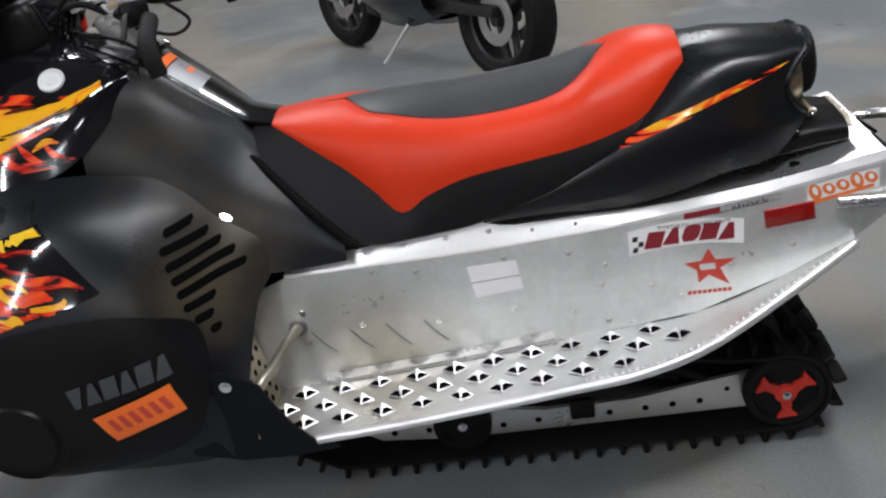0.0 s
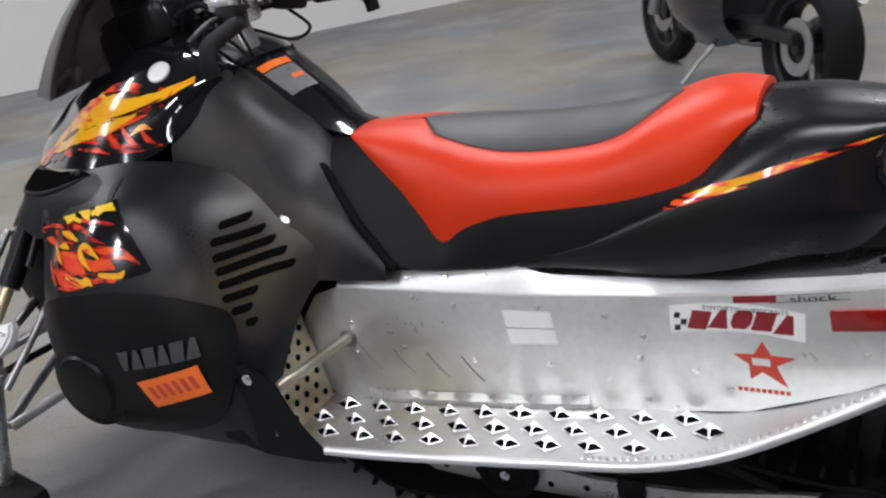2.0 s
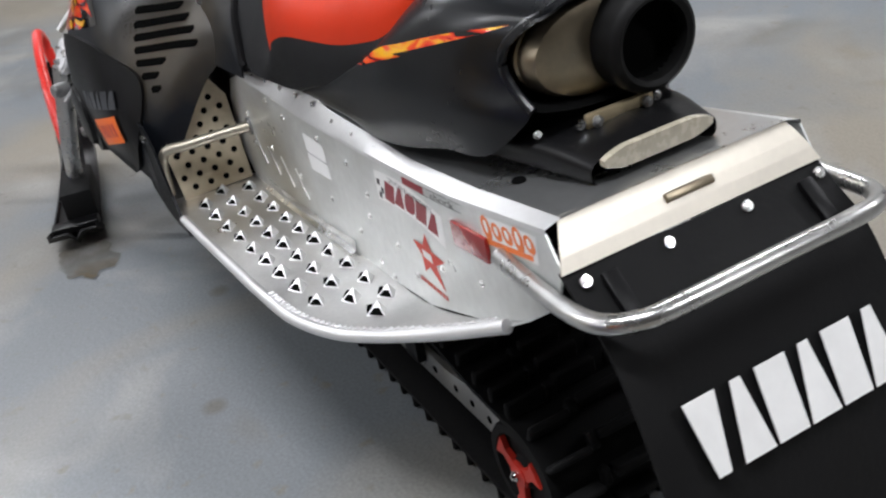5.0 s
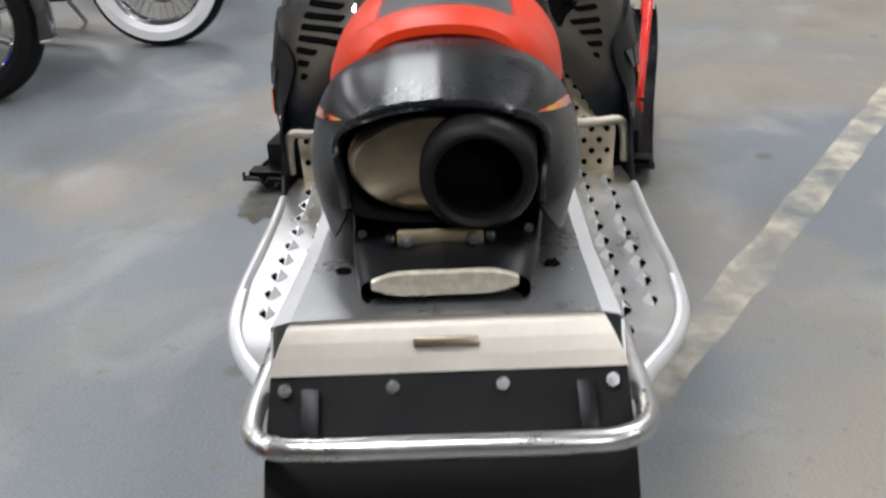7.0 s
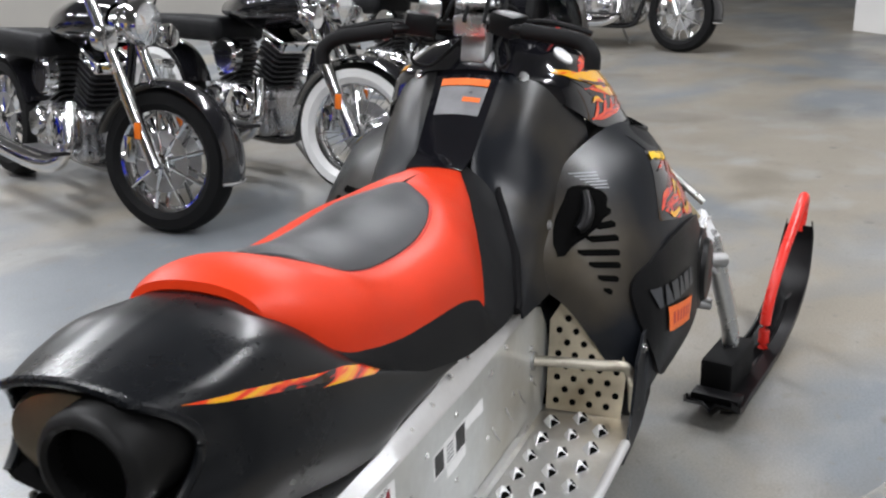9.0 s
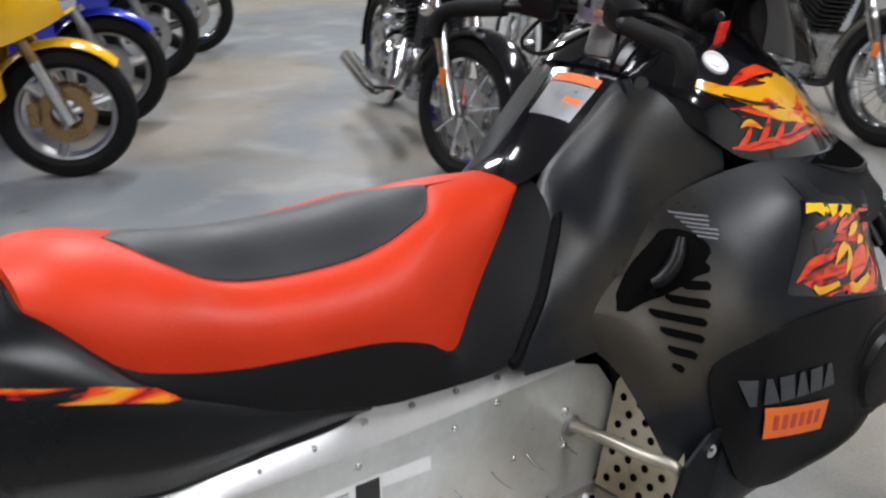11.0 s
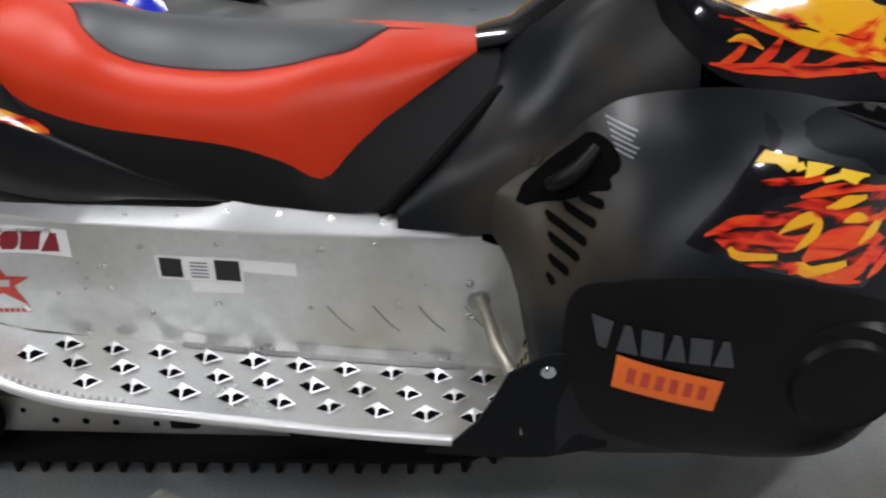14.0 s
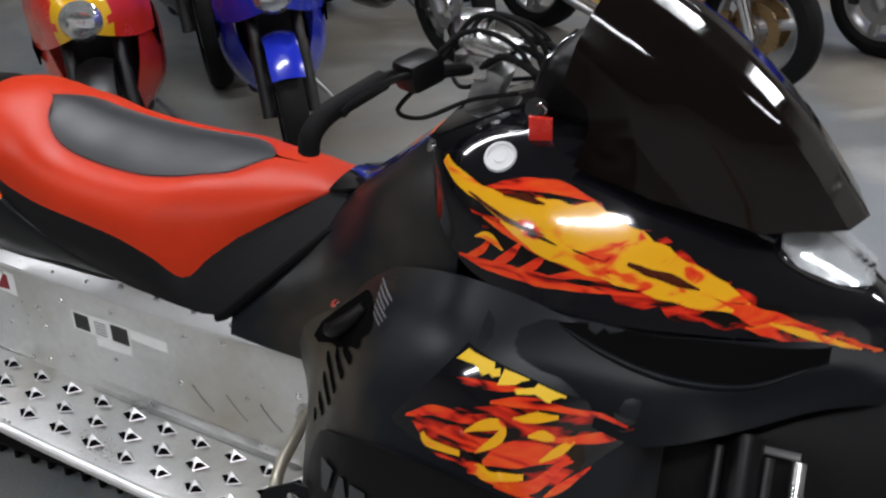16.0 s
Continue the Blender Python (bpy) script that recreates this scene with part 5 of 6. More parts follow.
    if s < 0:
        tag_poly = [(1.398, 0.497), (1.552, 0.469), (1.543, 0.412), (1.392, 0.442)]
    else:
        tag_poly = [(1.545, 0.437), (1.392, 0.481), (1.372, 0.421), (1.516, 0.377)]
    tg = part("permit_sticker", sheet([tag_poly], podtree, s, 0.003, 0.02), "orange", sh, "orange permit sticker with dark bars")
    c = Vector((sum(p[0] for p in tag_poly) / 4, sum(p[1] for p in tag_poly) / 4))
    e = (Vector(tag_poly[1]) - Vector(tag_poly[0])) * 0.5
    h = (Vector(tag_poly[3]) - Vector(tag_poly[0])) * 0.5
    for k in range(6):
        u, v = -0.75 + 0.27 * k, -0.75 + 0.27 * k + 0.15
        part("number_bar", sheet([[tuple(c + e * u + h * 0.45), tuple(c + e * v + h * 0.45), tuple(c + e * v - h * 0.5), tuple(c + e * u - h * 0.5)]], podtree, s, 0.0036, 0.02), "red_ink", tg, "dark red number bar", smooth=False)
    # fasteners
    for x, z in ((1.283, 0.703),):
        hit, nor, _, _ = tree.ray_cast(Vector((x, s * 1.5, z)), Vector((0, -s, 0)))
        if hit:
            part("fastener", bolt(0.014, 0.006, Matrix.Translation(hit + 0.003 * (nor if nor.y * s > 0 else -nor)) @ Vector((0, 0, 1)).rotation_difference(nor if nor.y * s > 0 else -nor).to_matrix().to_4x4()), "chrome", sh, "bright quarter-turn fastener")
    # belly pan
    part("belly_pan", thicken(grid_mesh([[(x, s * y0, z0), (x, s * y1, z1), (x, s * 0.12, z2)] for x, y0, z0, y1, z1, z2 in
                                         ((1.10, 0.408, 0.286, 0.38, 0.268, 0.25), (1.2, 0.413, 0.287, 0.39, 0.256, 0.22), (1.32, 0.408, 0.30, 0.375, 0.248, 0.20), (1.5, 0.380, 0.245, 0.335, 0.210, 0.18),
                                          (1.7, 0.376, 0.243, 0.315, 0.218, 0.19), (1.85, 0.355, 0.31, 0.28, 0.26, 0.22), (2.0, 0.25, 0.40, 0.2, 0.36, 0.30))]), 0.004), "plastic_dark", sled, "black plastic belly pan")
    # front upper fender with intake opening
    FEND = [(1.60, [(0.378, 0.742), (0.362, 0.785), (0.330, 0.812), (0.285, 0.835)]), (1.72, [(0.372, 0.732), (0.352, 0.776), (0.325, 0.804), (0.286, 0.832)]), (1.84, [(0.366, 0.698), (0.338, 0.752), (0.312, 0.782), (0.26, 0.815)]),
            (1.90, [(0.350, 0.706), (0.318, 0.750), (0.290, 0.780), (0.23, 0.808)]), (1.97, [(0.312, 0.722), (0.284, 0.747), (0.260, 0.775), (0.195, 0.800)]), (2.07, [(0.208, 0.716), (0.185, 0.738), (0.165, 0.764), (0.125, 0.785)]),
            (2.16, [(0.125, 0.698), (0.120, 0.715), (0.09, 0.735), (0.035, 0.755)])]
    bm = thicken(loft(FEND, s, 34, 5), 0.004)
    ft = skin_of(bm)
    fe = part("front_fender", bm, "plastic", sled, "matt charcoal front fender")
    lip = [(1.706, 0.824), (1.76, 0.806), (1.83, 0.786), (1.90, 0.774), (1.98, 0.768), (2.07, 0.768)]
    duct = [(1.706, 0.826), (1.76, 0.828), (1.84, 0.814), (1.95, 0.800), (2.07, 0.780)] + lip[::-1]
    # The skin is closed here; a black sheet paints the duct's shade.
    part("intake_opening", stick(duct, ft, s, 0.002, 0.02), "void", fe, "black sheet painting the shaded intake opening")
    edge = [ft.ray_cast(Vector((x, s * 1.5, z)), Vector((0, -s, 0)))[0] for x, z in lip]
    part("intake_lip", tube([v for v in edge if v is not None], lambda t: 0.002 + 0.0045 * math.sin(math.pi * t), 10, 6), "plastic", fe, "worn rounded lip of the intake")
    # wheel-well shell over the suspension, its inner shade put in as flat black
    part("wheel_arch", thicken(grid_mesh([[(x, s * y * k, z) for y, z in ((0.30, zt), (0.20, zt + 0.003), (0.13, zt - 0.06), (0.11, 0.50), (0.12, 0.40))] for x, zt, k in ((1.88, 0.690, 1.0), (1.93, 0.715, 1.0), (1.99, 0.722, 0.92), (2.06, 0.712, 0.66), (2.12, 0.70, 0.5))]), 0.004),
         "void", sled, "inner wheel arch with its shade painted black")

NOSE = [(1.86, [(0.0, 0.28), (0.24, 0.30), (0.30, 0.42), (0.31, 0.60), (0.25, 0.70), (0.0, 0.71)]), (1.98, [(0.0, 0.31), (0.23, 0.34), (0.285, 0.44), (0.28, 0.60), (0.23, 0.70), (0.0, 0.71)]),
        (2.10, [(0.0, 0.35), (0.20, 0.39), (0.25, 0.47), (0.24, 0.60), (0.17, 0.685), (0.0, 0.70)]), (2.20, [(0.0, 0.40), (0.14, 0.43), (0.19, 0.50), (0.18, 0.60), (0.11, 0.67), (0.0, 0.69)]),
        (2.26, [(0.0, 0.50), (0.03, 0.51), (0.05, 0.54), (0.05, 0.59), (0.03, 0.63), (0.0, 0.64)])]
part("nose_pan", mirrored(loft([(x, row[::-1]) for x, row in NOSE], 1, 24, 5)), "rubber", sled, "black nose pan behind the suspension")

# hood -----------------------------------------------------------------------------
HOOD = [(1.415, [(0.112, 0.975), (0.108, 0.985), (0.100, 0.992), (0.07, 0.996), (0.0, 1.00)]),
        (1.48, [(0.215, 0.905), (0.198, 0.960), (0.165, 0.995), (0.11, 1.018), (0.0, 1.03)]),
        (1.55, [(0.258, 0.855), (0.226, 0.945), (0.180, 1.000), (0.12, 1.035), (0.0, 1.055)]),
        (1.66, [(0.282, 0.838), (0.240, 0.935), (0.185, 0.995), (0.12, 1.040), (0.0, 1.065)]),
        (1.78, [(0.276, 0.828), (0.226, 0.905), (0.168, 0.965), (0.10, 1.010), (0.0, 1.035)]),
        (1.90, [(0.228, 0.812), (0.180, 0.865), (0.135, 0.915), (0.08, 0.955), (0.0, 0.975)]),
        (2.02, [(0.160, 0.790), (0.130, 0.830), (0.095, 0.862), (0.055, 0.888), (0.0, 0.900)]),
        (2.12, [(0.095, 0.762), (0.078, 0.790), (0.055, 0.812), (0.03, 0.825), (0.0, 0.830)]),
        (2.18, [(0.035, 0.740), (0.028, 0.755), (0.02, 0.765), (0.01, 0.77), (0.0, 0.772)])]
hood_bm = thicken(mirrored(loft(HOOD, 1, 48, 5)), 0.004)
hood_tree = skin_of(hood_bm)
hood = part("hood", hood_bm, "gloss", sled, "gloss black hood with painted flames")
for s in (1, -1):
    licks = [[(1.556, 0.972, 0.002), (1.60, 0.983, 0.007), (1.66, 0.985, 0.007), (1.72, 0.972, 0.001)], [(1.528, 0.874, 0.002), (1.58, 0.871, 0.007), (1.66, 0.871, 0.009), (1.77, 0.866, 0.001)],
             [(1.545, 0.874, 0.004), (1.566, 0.890, 0.006), (1.582, 0.912, 0.001)], [(1.59, 0.874, 0.006), (1.612, 0.894, 0.007), (1.630, 0.918, 0.001)], [(1.63, 0.874, 0.006), (1.655, 0.892, 0.006), (1.672, 0.912, 0.001)],
             [(1.67, 0.872, 0.005), (1.72, 0.886, 0.006), (1.78, 0.880, 0.001)], [(1.56, 0.935, 0.001), (1.62, 0.922, 0.007), (1.70, 0.900, 0.008), (1.80, 0.872, 0.001)],
             [(1.90, 0.850, 0.002), (1.96, 0.828, 0.010), (2.02, 0.804, 0.010), (2.08, 0.781, 0.008), (2.14, 0.757, 0.001)], [(1.95, 0.816, 0.001), (2.0, 0.801, 0.006), (2.06, 0.784, 0.001)]]
    cores = [[(1.472, 0.988, 0.005), (1.52, 0.972, 0.009), (1.57, 0.958, 0.011), (1.62, 0.950, 0.019), (1.68, 0.946, 0.025), (1.74, 0.933, 0.027), (1.80, 0.908, 0.022), (1.86, 0.882, 0.014), (1.91, 0.860, 0.009), (1.95, 0.842, 0.001)],
             [(1.59, 0.936, 0.002), (1.66, 0.914, 0.010), (1.72, 0.900, 0.010), (1.80, 0.880, 0.010), (1.86, 0.860, 0.011), (1.93, 0.836, 0.002)], [(1.552, 0.906, 0.001), (1.574, 0.912, 0.006), (1.602, 0.898, 0.001)],
             [(1.98, 0.818, 0.001), (2.04, 0.795, 0.005), (2.11, 0.767, 0.001)]]
    part("flame_decal", stick(ribbon_flame([(1.50, 0.975, 0.008), (1.57, 0.950, 0.028), (1.66, 0.935, 0.046), (1.76, 0.908, 0.042), (1.86, 0.868, 0.030), (1.95, 0.832, 0.020), (2.06, 0.788, 0.014), (2.14, 0.757, 0.002)], 0.2, 3), hood_tree, s, 0.0011, 0.02), "flame_haze", hood, "dark red painted streaks")
    for k, p in enumerate(licks):
        part("flame_decal", stick(ribbon_flame(p, 0.16, k), hood_tree, s, 0.0014 + 0.0001 * k, 0.02), "flame_red", hood, "red painted flames")
    for k, p in enumerate(cores):
        part("flame_decal", stick(ribbon_flame(p, 0.16, k + 9), hood_tree, s, 0.0026 + 0.0001 * k, 0.02), "flame_top", hood, "yellow and orange painted flames")
    for p in ([(1.585, 0.968, 0.001), (1.62, 0.970, 0.004), (1.65, 0.966, 0.001)], [(1.78, 0.902, 0.002), (1.83, 0.884, 0.006), (1.88, 0.864, 0.001)], [(1.53, 0.962, 0.001), (1.60, 0.940, 0.003), (1.66, 0.930, 0.001)]):
        part("flame_shade", stick(ribbon_flame(p), hood_tree, s, 0.0034, 0.02), "flame_brown", hood, "dark brown patches in the flames")
    hit, nor, _, _ = hood_tree.ray_cast(Vector((1.562, s * 1.5, 1.008)), Vector((0, -s, 0)))
    if hit:
        q = Vector((0, 0, 1)).rotation_difference(nor if nor.y * s > 0 else -nor).to_matrix().to_4x4()
        part("round_badge", lathe([(0.0, 0.003), (0.010, 0.003), (0.011, 0.001), (0.020, 0.001), (0.021, 0.004), (0.0245, 0.004), (0.026, 0.0)], 28, Matrix.Translation(hit) @ q, axis="z"), "spindle_white", hood, "round silver badge")
    for x, z in ((1.425, 0.983), (1.515, 0.868)):
        hit, nor, _, _ = hood_tree.ray_cast(Vector((x, s * 1.5, z)), Vector((0, -s, 0)))
        if hit:
            q = Vector((0, 0, 1)).rotation_difference(nor if nor.y * s > 0 else -nor).to_matrix().to_4x4()
            part("fastener", bolt(0.012, 0.006, Matrix.Translation(hit) @ q), "chrome", hood, "bright fastener")
    # headlight
    lens_poly = [(1.965, 0.930), (2.02, 0.915), (2.075, 0.878), (2.105, 0.836), (2.06, 0.848), (2.00, 0.876), (1.972, 0.900)]
    hl = part("headlight", stick(lens_poly, hood_tree, s, 0.006, 0.006), "lamp", hood, "clear headlight with bright reflector")
    part("headlight_lens", thicken(stick(lens_poly, hood_tree, s, 0.014, 0.006), 0.003), "clear", hl)
    trim = [hood_tree.ray_cast(Vector((p[0], s * 1.5, p[1])), Vector((0, -s, 0)))[0] for p in lens_poly + lens_poly[:1]]
    part("lens_trim", tube([v for v in trim if v is not None], 0.006, 8, 4), "gloss", hl)

# windshield
WS = [(0.0, (2.085, 0.935), (1.70, 1.27)), (0.10, (2.06, 0.945), (1.69, 1.262)), (0.17, (1.95, 0.945), (1.68, 1.235)), (0.215, (1.80, 0.985), (1.665, 1.19)), (0.225, (1.68, 1.020), (1.65, 1.13))]
rows = []
for k in range(11):
    t = k / 10
    row = []
    for j in np.linspace(0, len(WS) - 1, 17):
        i = min(int(j), len(WS) - 2)
        f = j - i
        y = WS[i][0] * (1 - f) + WS[i + 1][0] * f
        lo = Vector(WS[i][1]).lerp(Vector(WS[i + 1][1]), f)
        hi = Vector(WS[i][2]).lerp(Vector(WS[i + 1][2]), f)
        p = lo.lerp(hi, t) + Vector((0.03, 0.02)) * math.sin(math.pi * t)
        row.append((p.x, 0.84 * y * (1 - 0.12 * t), p.y))
    rows.append(row)
part("windshield", thicken(mirrored(grid_mesh(rows)), 0.004), "smoke", sled, "dark smoked windshield")
pod = part("instrument_pod", box(0.14, 0.20, 0.10, Matrix.Translation((1.655, 0, 1.085)) @ pose(0, 0, 0, 0, 18, 0), 0.03, None, 3), "plastic_dark", sled, "black instrument pod")
part("gauge_face", box(0.006, 0.16, 0.06, Matrix.Translation((1.587, 0, 1.11)) @ pose(0, 0, 0, 0, 18, 0), 0.002), "gloss", pod)
part("pod_neck", box(0.14, 0.18, 0.08, Matrix.Translation((1.65, 0, 1.03)), 0.02), "plastic_dark", pod)

# handlebar -----------------------------------------------------------------------
hb = part("handlebar", tube([(1.325, 0.27, 1.075), (1.36, 0.13, 1.092), (1.43, 0.07, 1.092), (1.46, 0, 1.085), (1.43, -0.07, 1.092), (1.36, -0.13, 1.092), (1.325, -0.27, 1.075)], 0.011, 12, 8), "plastic_dark", sled, "black handlebar with hooked grips")
for s in (1, -1):
    part("grip", tube([(1.352, s * 0.145, 1.090), (1.338, s * 0.21, 1.083), (1.324, s * 0.270, 1.074), (1.312, s * 0.296, 1.052), (1.306, s * 0.298, 1.022)], 0.0165, 14, 6), "rubber", hb, "black ribbed rubber grip")
    part("control_block", box(0.055, 0.07, 0.05, Matrix.Translation((1.395, s * 0.10, 1.098)) @ pose(0, 0, 0, 10, 0, 25 * s), 0.012), "plastic_dark", hb, "black switch block")
    part("lever", tube([(1.40, s * 0.12, 1.10), (1.385, s * 0.18, 1.105), (1.365, s * 0.25, 1.095), (1.36, s * 0.285, 1.085)], 0.006, 8, 5), "plastic_dark", hb)
    part("cable", tube([(1.40, s * 0.09, 1.08), (1.36, s * 0.11, 1.03), (1.39, s * 0.08, 1.01), (1.46, s * 0.05, 1.04), (1.54, s * 0.04, 1.06)], 0.004, 8, 6), "rubber", hb)
part("bar_clamp", box(0.06, 0.075, 0.045, Matrix.Translation((1.455, 0, 1.09)), 0.008), "alu_bright", hb, "bright bar clamp")
part("clamp_plate", box(0.115, 0.085, 0.016, Matrix.Translation((1.492, -0.005, 1.122)) @ pose(0, 0, 0, 0, 14, 6), 0.005), "alu_bright", hb, "bright aluminium steering plate")
for dx, dy in ((-0.035, -0.028), (-0.035, 0.028), (0.035, -0.028), (0.035, 0.028)):
    part("bolt", bolt(0.007, 0.008, Matrix.Translation((1.492 + dx, dy - 0.005, 1.134 - 0.25 * dx))), "chrome", hb)
part("brake_reservoir", box(0.06, 0.05, 0.036, Matrix.Translation((1.418, 0.085, 1.128)) @ pose(0, 0, 0, 6, 0, 20), 0.008), "alu_bright", hb, "bright brake fluid reservoir")
for k, (dy, h) in enumerate(((-0.055, 0.09), (-0.02, 0.11), (0.02, 0.10), (0.06, 0.08))):
    part("cable", tube([(1.40 + 0.01 * k, -0.09 + 0.05 * k, 1.10), (1.47, dy - 0.02, 1.10 + h * 0.7), (1.545, dy, 1.09 + h * 0.5), (1.59, dy * 0.8, 1.05)], 0.0045, 8, 6), "rubber", hb, "black looping cable")
part("riser", box(0.05, 0.06, 0.09, Matrix.Translation((1.475, 0, 1.045)) @ pose(0, 0, 0, 0, 20, 0), 0.01), "steel", hb)
for dy in (-0.03, 0.0, 0.03):
    part("hose", tube([(1.47, dy, 1.09), (1.52, dy * 1.6, 1.12), (1.58, dy * 2, 1.10), (1.62, dy * 2, 1.05)], 0.007, 8, 6), "rubber", hb)
key = part("ignition_key", tube([(1.600, -0.138, 1.078), (1.610, -0.140, 1.088), (1.620, -0.140, 1.080), (1.615, -0.139, 1.070), (1.603, -0.138, 1.072)], 0.0022, 8, 6), "chrome", sled, "key ring with red tag")
part("key_tag", box(0.036, 0.006, 0.048, Matrix.Translation((1.614, -0.143, 1.048)) @ pose(0, 0, 0, 12, 0, 8), 0.0022), "red_gloss", key, "red plastic key tag")
part("ignition_switch", cyl(0.016, 0.03, Matrix.Translation((1.603, -0.130, 1.075)) @ pose(0, 0, 0, 60, 0, 0), 18, 0.003), "plastic_dark", sled)

# front suspension and skis --------------------------------------------------------
for s in (1, -1):
    part("upper_arm", tube([(1.86, s * 0.20, 0.49), (1.96, s * 0.34, 0.455), (2.02, s * 0.455, 0.43)], 0.012, 10, 4), "steel", sled, "bright suspension arm")
    part("upper_arm", tube([(2.10, s * 0.16, 0.50), (2.06, s * 0.32, 0.462), (2.03, s * 0.455, 0.43)], 0.012, 10, 4), "steel", sled)
    part("lower_arm", tube([(1.84, s * 0.20, 0.33), (1.95, s * 0.36, 0.285), (2.02, s * 0.47, 0.25)], 0.013, 10, 4), "steel", sled, "bright suspension arm")
    part("lower_arm", tube([(2.10, s * 0.14, 0.34), (2.07, s * 0.32, 0.29), (2.035, s * 0.47, 0.25)], 0.013, 10, 4), "steel", sled)
    sk = part("front_shock", tube([(1.985, s * 0.27, 0.690), (1.995, s * 0.375, 0.570)], 0.026, 18, 3), "plastic_dark", sled, "black front shock with tan rod")
    part("shock_rod", tube([(1.994, s * 0.37, 0.575), (2.010, s * 0.425, 0.505)], 0.013, 12, 3), "brass", sk, "tan shock rod")
    for dx in (-0.034, 0.034):
        part("shock_reservoir", tube([(1.985 + dx, s * 0.285, 0.672), (1.990 + dx, s * 0.335, 0.608)], 0.009, 12, 3), "engine_black", sk, "dark shock body")
    part("cross_bar", tube([(1.925, s * 0.262, 0.664), (2.06, s * 0.262, 0.668)], 0.006, 8, 2), "steel", sled, "grey cross bar")
    part("stay_tube", tube([(2.060, s * 0.28, 0.672), (2.066, s * 0.36, 0.598), (2.062, s * 0.435, 0.535)], 0.010, 12, 4), "tube", sled, "bright stay tube")
    part("trailing_arm", tube([(1.915, s * 0.28, 0.575), (1.935, s * 0.40, 0.46), (1.960, s * 0.49, 0.37)], 0.009, 10, 4), "steel", sled, "thin suspension rod")
    clamp = plate_xz([(-0.066, 0.042), (-0.035, 0.030), (0.0, 0.026), (0.035, 0.030), (0.066, 0.044), (0.068, 0.005), (0.052, -0.030), (0.022, -0.048), (-0.022, -0.048), (-0.052, -0.030), (-0.070, 0.005)], 0, 0.030)
    bmesh.ops.bevel(clamp, geom=clamp.edges[:], offset=0.007, segments=2, affect="EDGES")
    sp = part("spindle", clamp, "spindle_white", sled, "pale cast aluminium ski spindle clamp", m=Matrix.Translation((2.005, s * 0.445, 0.478)) @ pose(0, 0, 0, 32 * s, 0, 0))
    for dx in (-0.040, 0.040):
        part("web_rib", box(0.034, 0.008, 0.008, Matrix.Translation((dx, s * 0.018, 0.012)) @ pose(0, 0, 0, 0, 12 * (1 if dx > 0 else -1), 0), 0.003), "alu_bright", sp)
    part("clamp_bolt", bolt(0.010, 0.014, Matrix.Translation((0.0, s * 0.018, -0.020)) @ pose(0, 0, 0, -90 * s, 0, 0)), "steel", sp)
    part("spindle_leg", tube([(2.010, s * 0.462, 0.455), (2.018, s * 0.492, 0.34), (2.024, s * 0.525, 0.20), (2.028, s * 0.535, 0.11)], lambda t: 0.028 - 0.006 * t, 16, 5), "tube", sled, "pale aluminium spindle leg")
    part("spindle_cap", cyl(0.020, 0.05, Matrix.Translation((1.985, s * 0.490, 0.400)) @ pose(0, 0, 0, 90, 0, 20), 18, 0.005), "steel", sled)
    part("steering_rod", tube([(1.90, s * 0.15, 0.42), (1.985, s * 0.47, 0.40)], 0.009, 8, 2), "rubber", sled)
    # ski
    line = smooth_path([(1.79, 0, 0.065), (1.84, 0, 0.032), (1.97, 0, 0.026), (2.25, 0, 0.028), (2.42, 0, 0.062), (2.54, 0, 0.15), (2.60, 0, 0.26), (2.61, 0, 0.32)], 5)
    rows = []
    for k, q in enumerate(line):
        t = k / (len(line) - 1)
        w = (0.082 - 0.026 * min(1, 2 * t)) * min(1, 0.75 + 3 * t) * (1 if t < 0.75 else 1 - 1.1 * (t - 0.75))
        rows.append([(q.x, s * 0.555 - w, q.z + 0.018), (q.x, s * 0.555 - w, q.z), (q.x, s * 0.555 - 0.02, q.z), (q.x, s * 0.555, q.z - 0.022 if t < 0.7 else q.z), (q.x, s * 0.555 + 0.02, q.z), (q.x, s * 0.555 + w, q.z), (q.x, s * 0.555 + w, q.z + 0.018)])
    ski = part("ski", thicken(grid_mesh(rows), 0.006), "plastic_dark", sled, "black plastic ski with red loop handle")
    part("ski_loop", tube([(2.26, s * 0.560, 0.035), (2.27, s * 0.563, 0.15), (2.34, s * 0.568, 0.26), (2.46, s * 0.572, 0.36), (2.58, s * 0.568, 0.42), (2.625, s * 0.560, 0.38), (2.612, s * 0.555, 0.30)], 0.016, 12, 6), "red_gloss", ski, "bright red ski loop handle")
    part("ski_mount", box(0.20, 0.09, 0.10, Matrix.Translation((2.00, s * 0.535, 0.085)), 0.012), "rubber", ski)
    part("ski_rung", box(0.05, 0.13, 0.02, Matrix.Translation((1.86, s * 0.555, 0.056)), 0.004), "plastic_dark", ski)
    pv = Vector((2.03, s * 0.53, 0))
    ski.matrix_basis = Matrix.Translation(pv) @ Matrix.Rotation(radians(-12), 4, "Z") @ Matrix.Translation(-pv)
    part("carbide_runner", tube([(1.86, s * 0.555, 0.007), (2.0, s * 0.555, 0.006), (2.25, s * 0.555, 0.009)], 0.006, 8, 4), "steel", ski)

# rear suspension and track -----------------------------------------------------------
R_BELT = 0.098
loop = [Vector((0.185 + R_BELT * math.cos(a), 0, 0.132 + R_BELT * math.sin(a))) for a in np.linspace(math.radians(75), math.radians(270), 15)]
loop += [Vector((x, 0, 0.034)) for x in np.linspace(0.26, 1.12, 12)]
loop += smooth_path([(1.18, 0, 0.040), (1.30, 0, 0.11), (1.42, 0, 0.22)], 4)
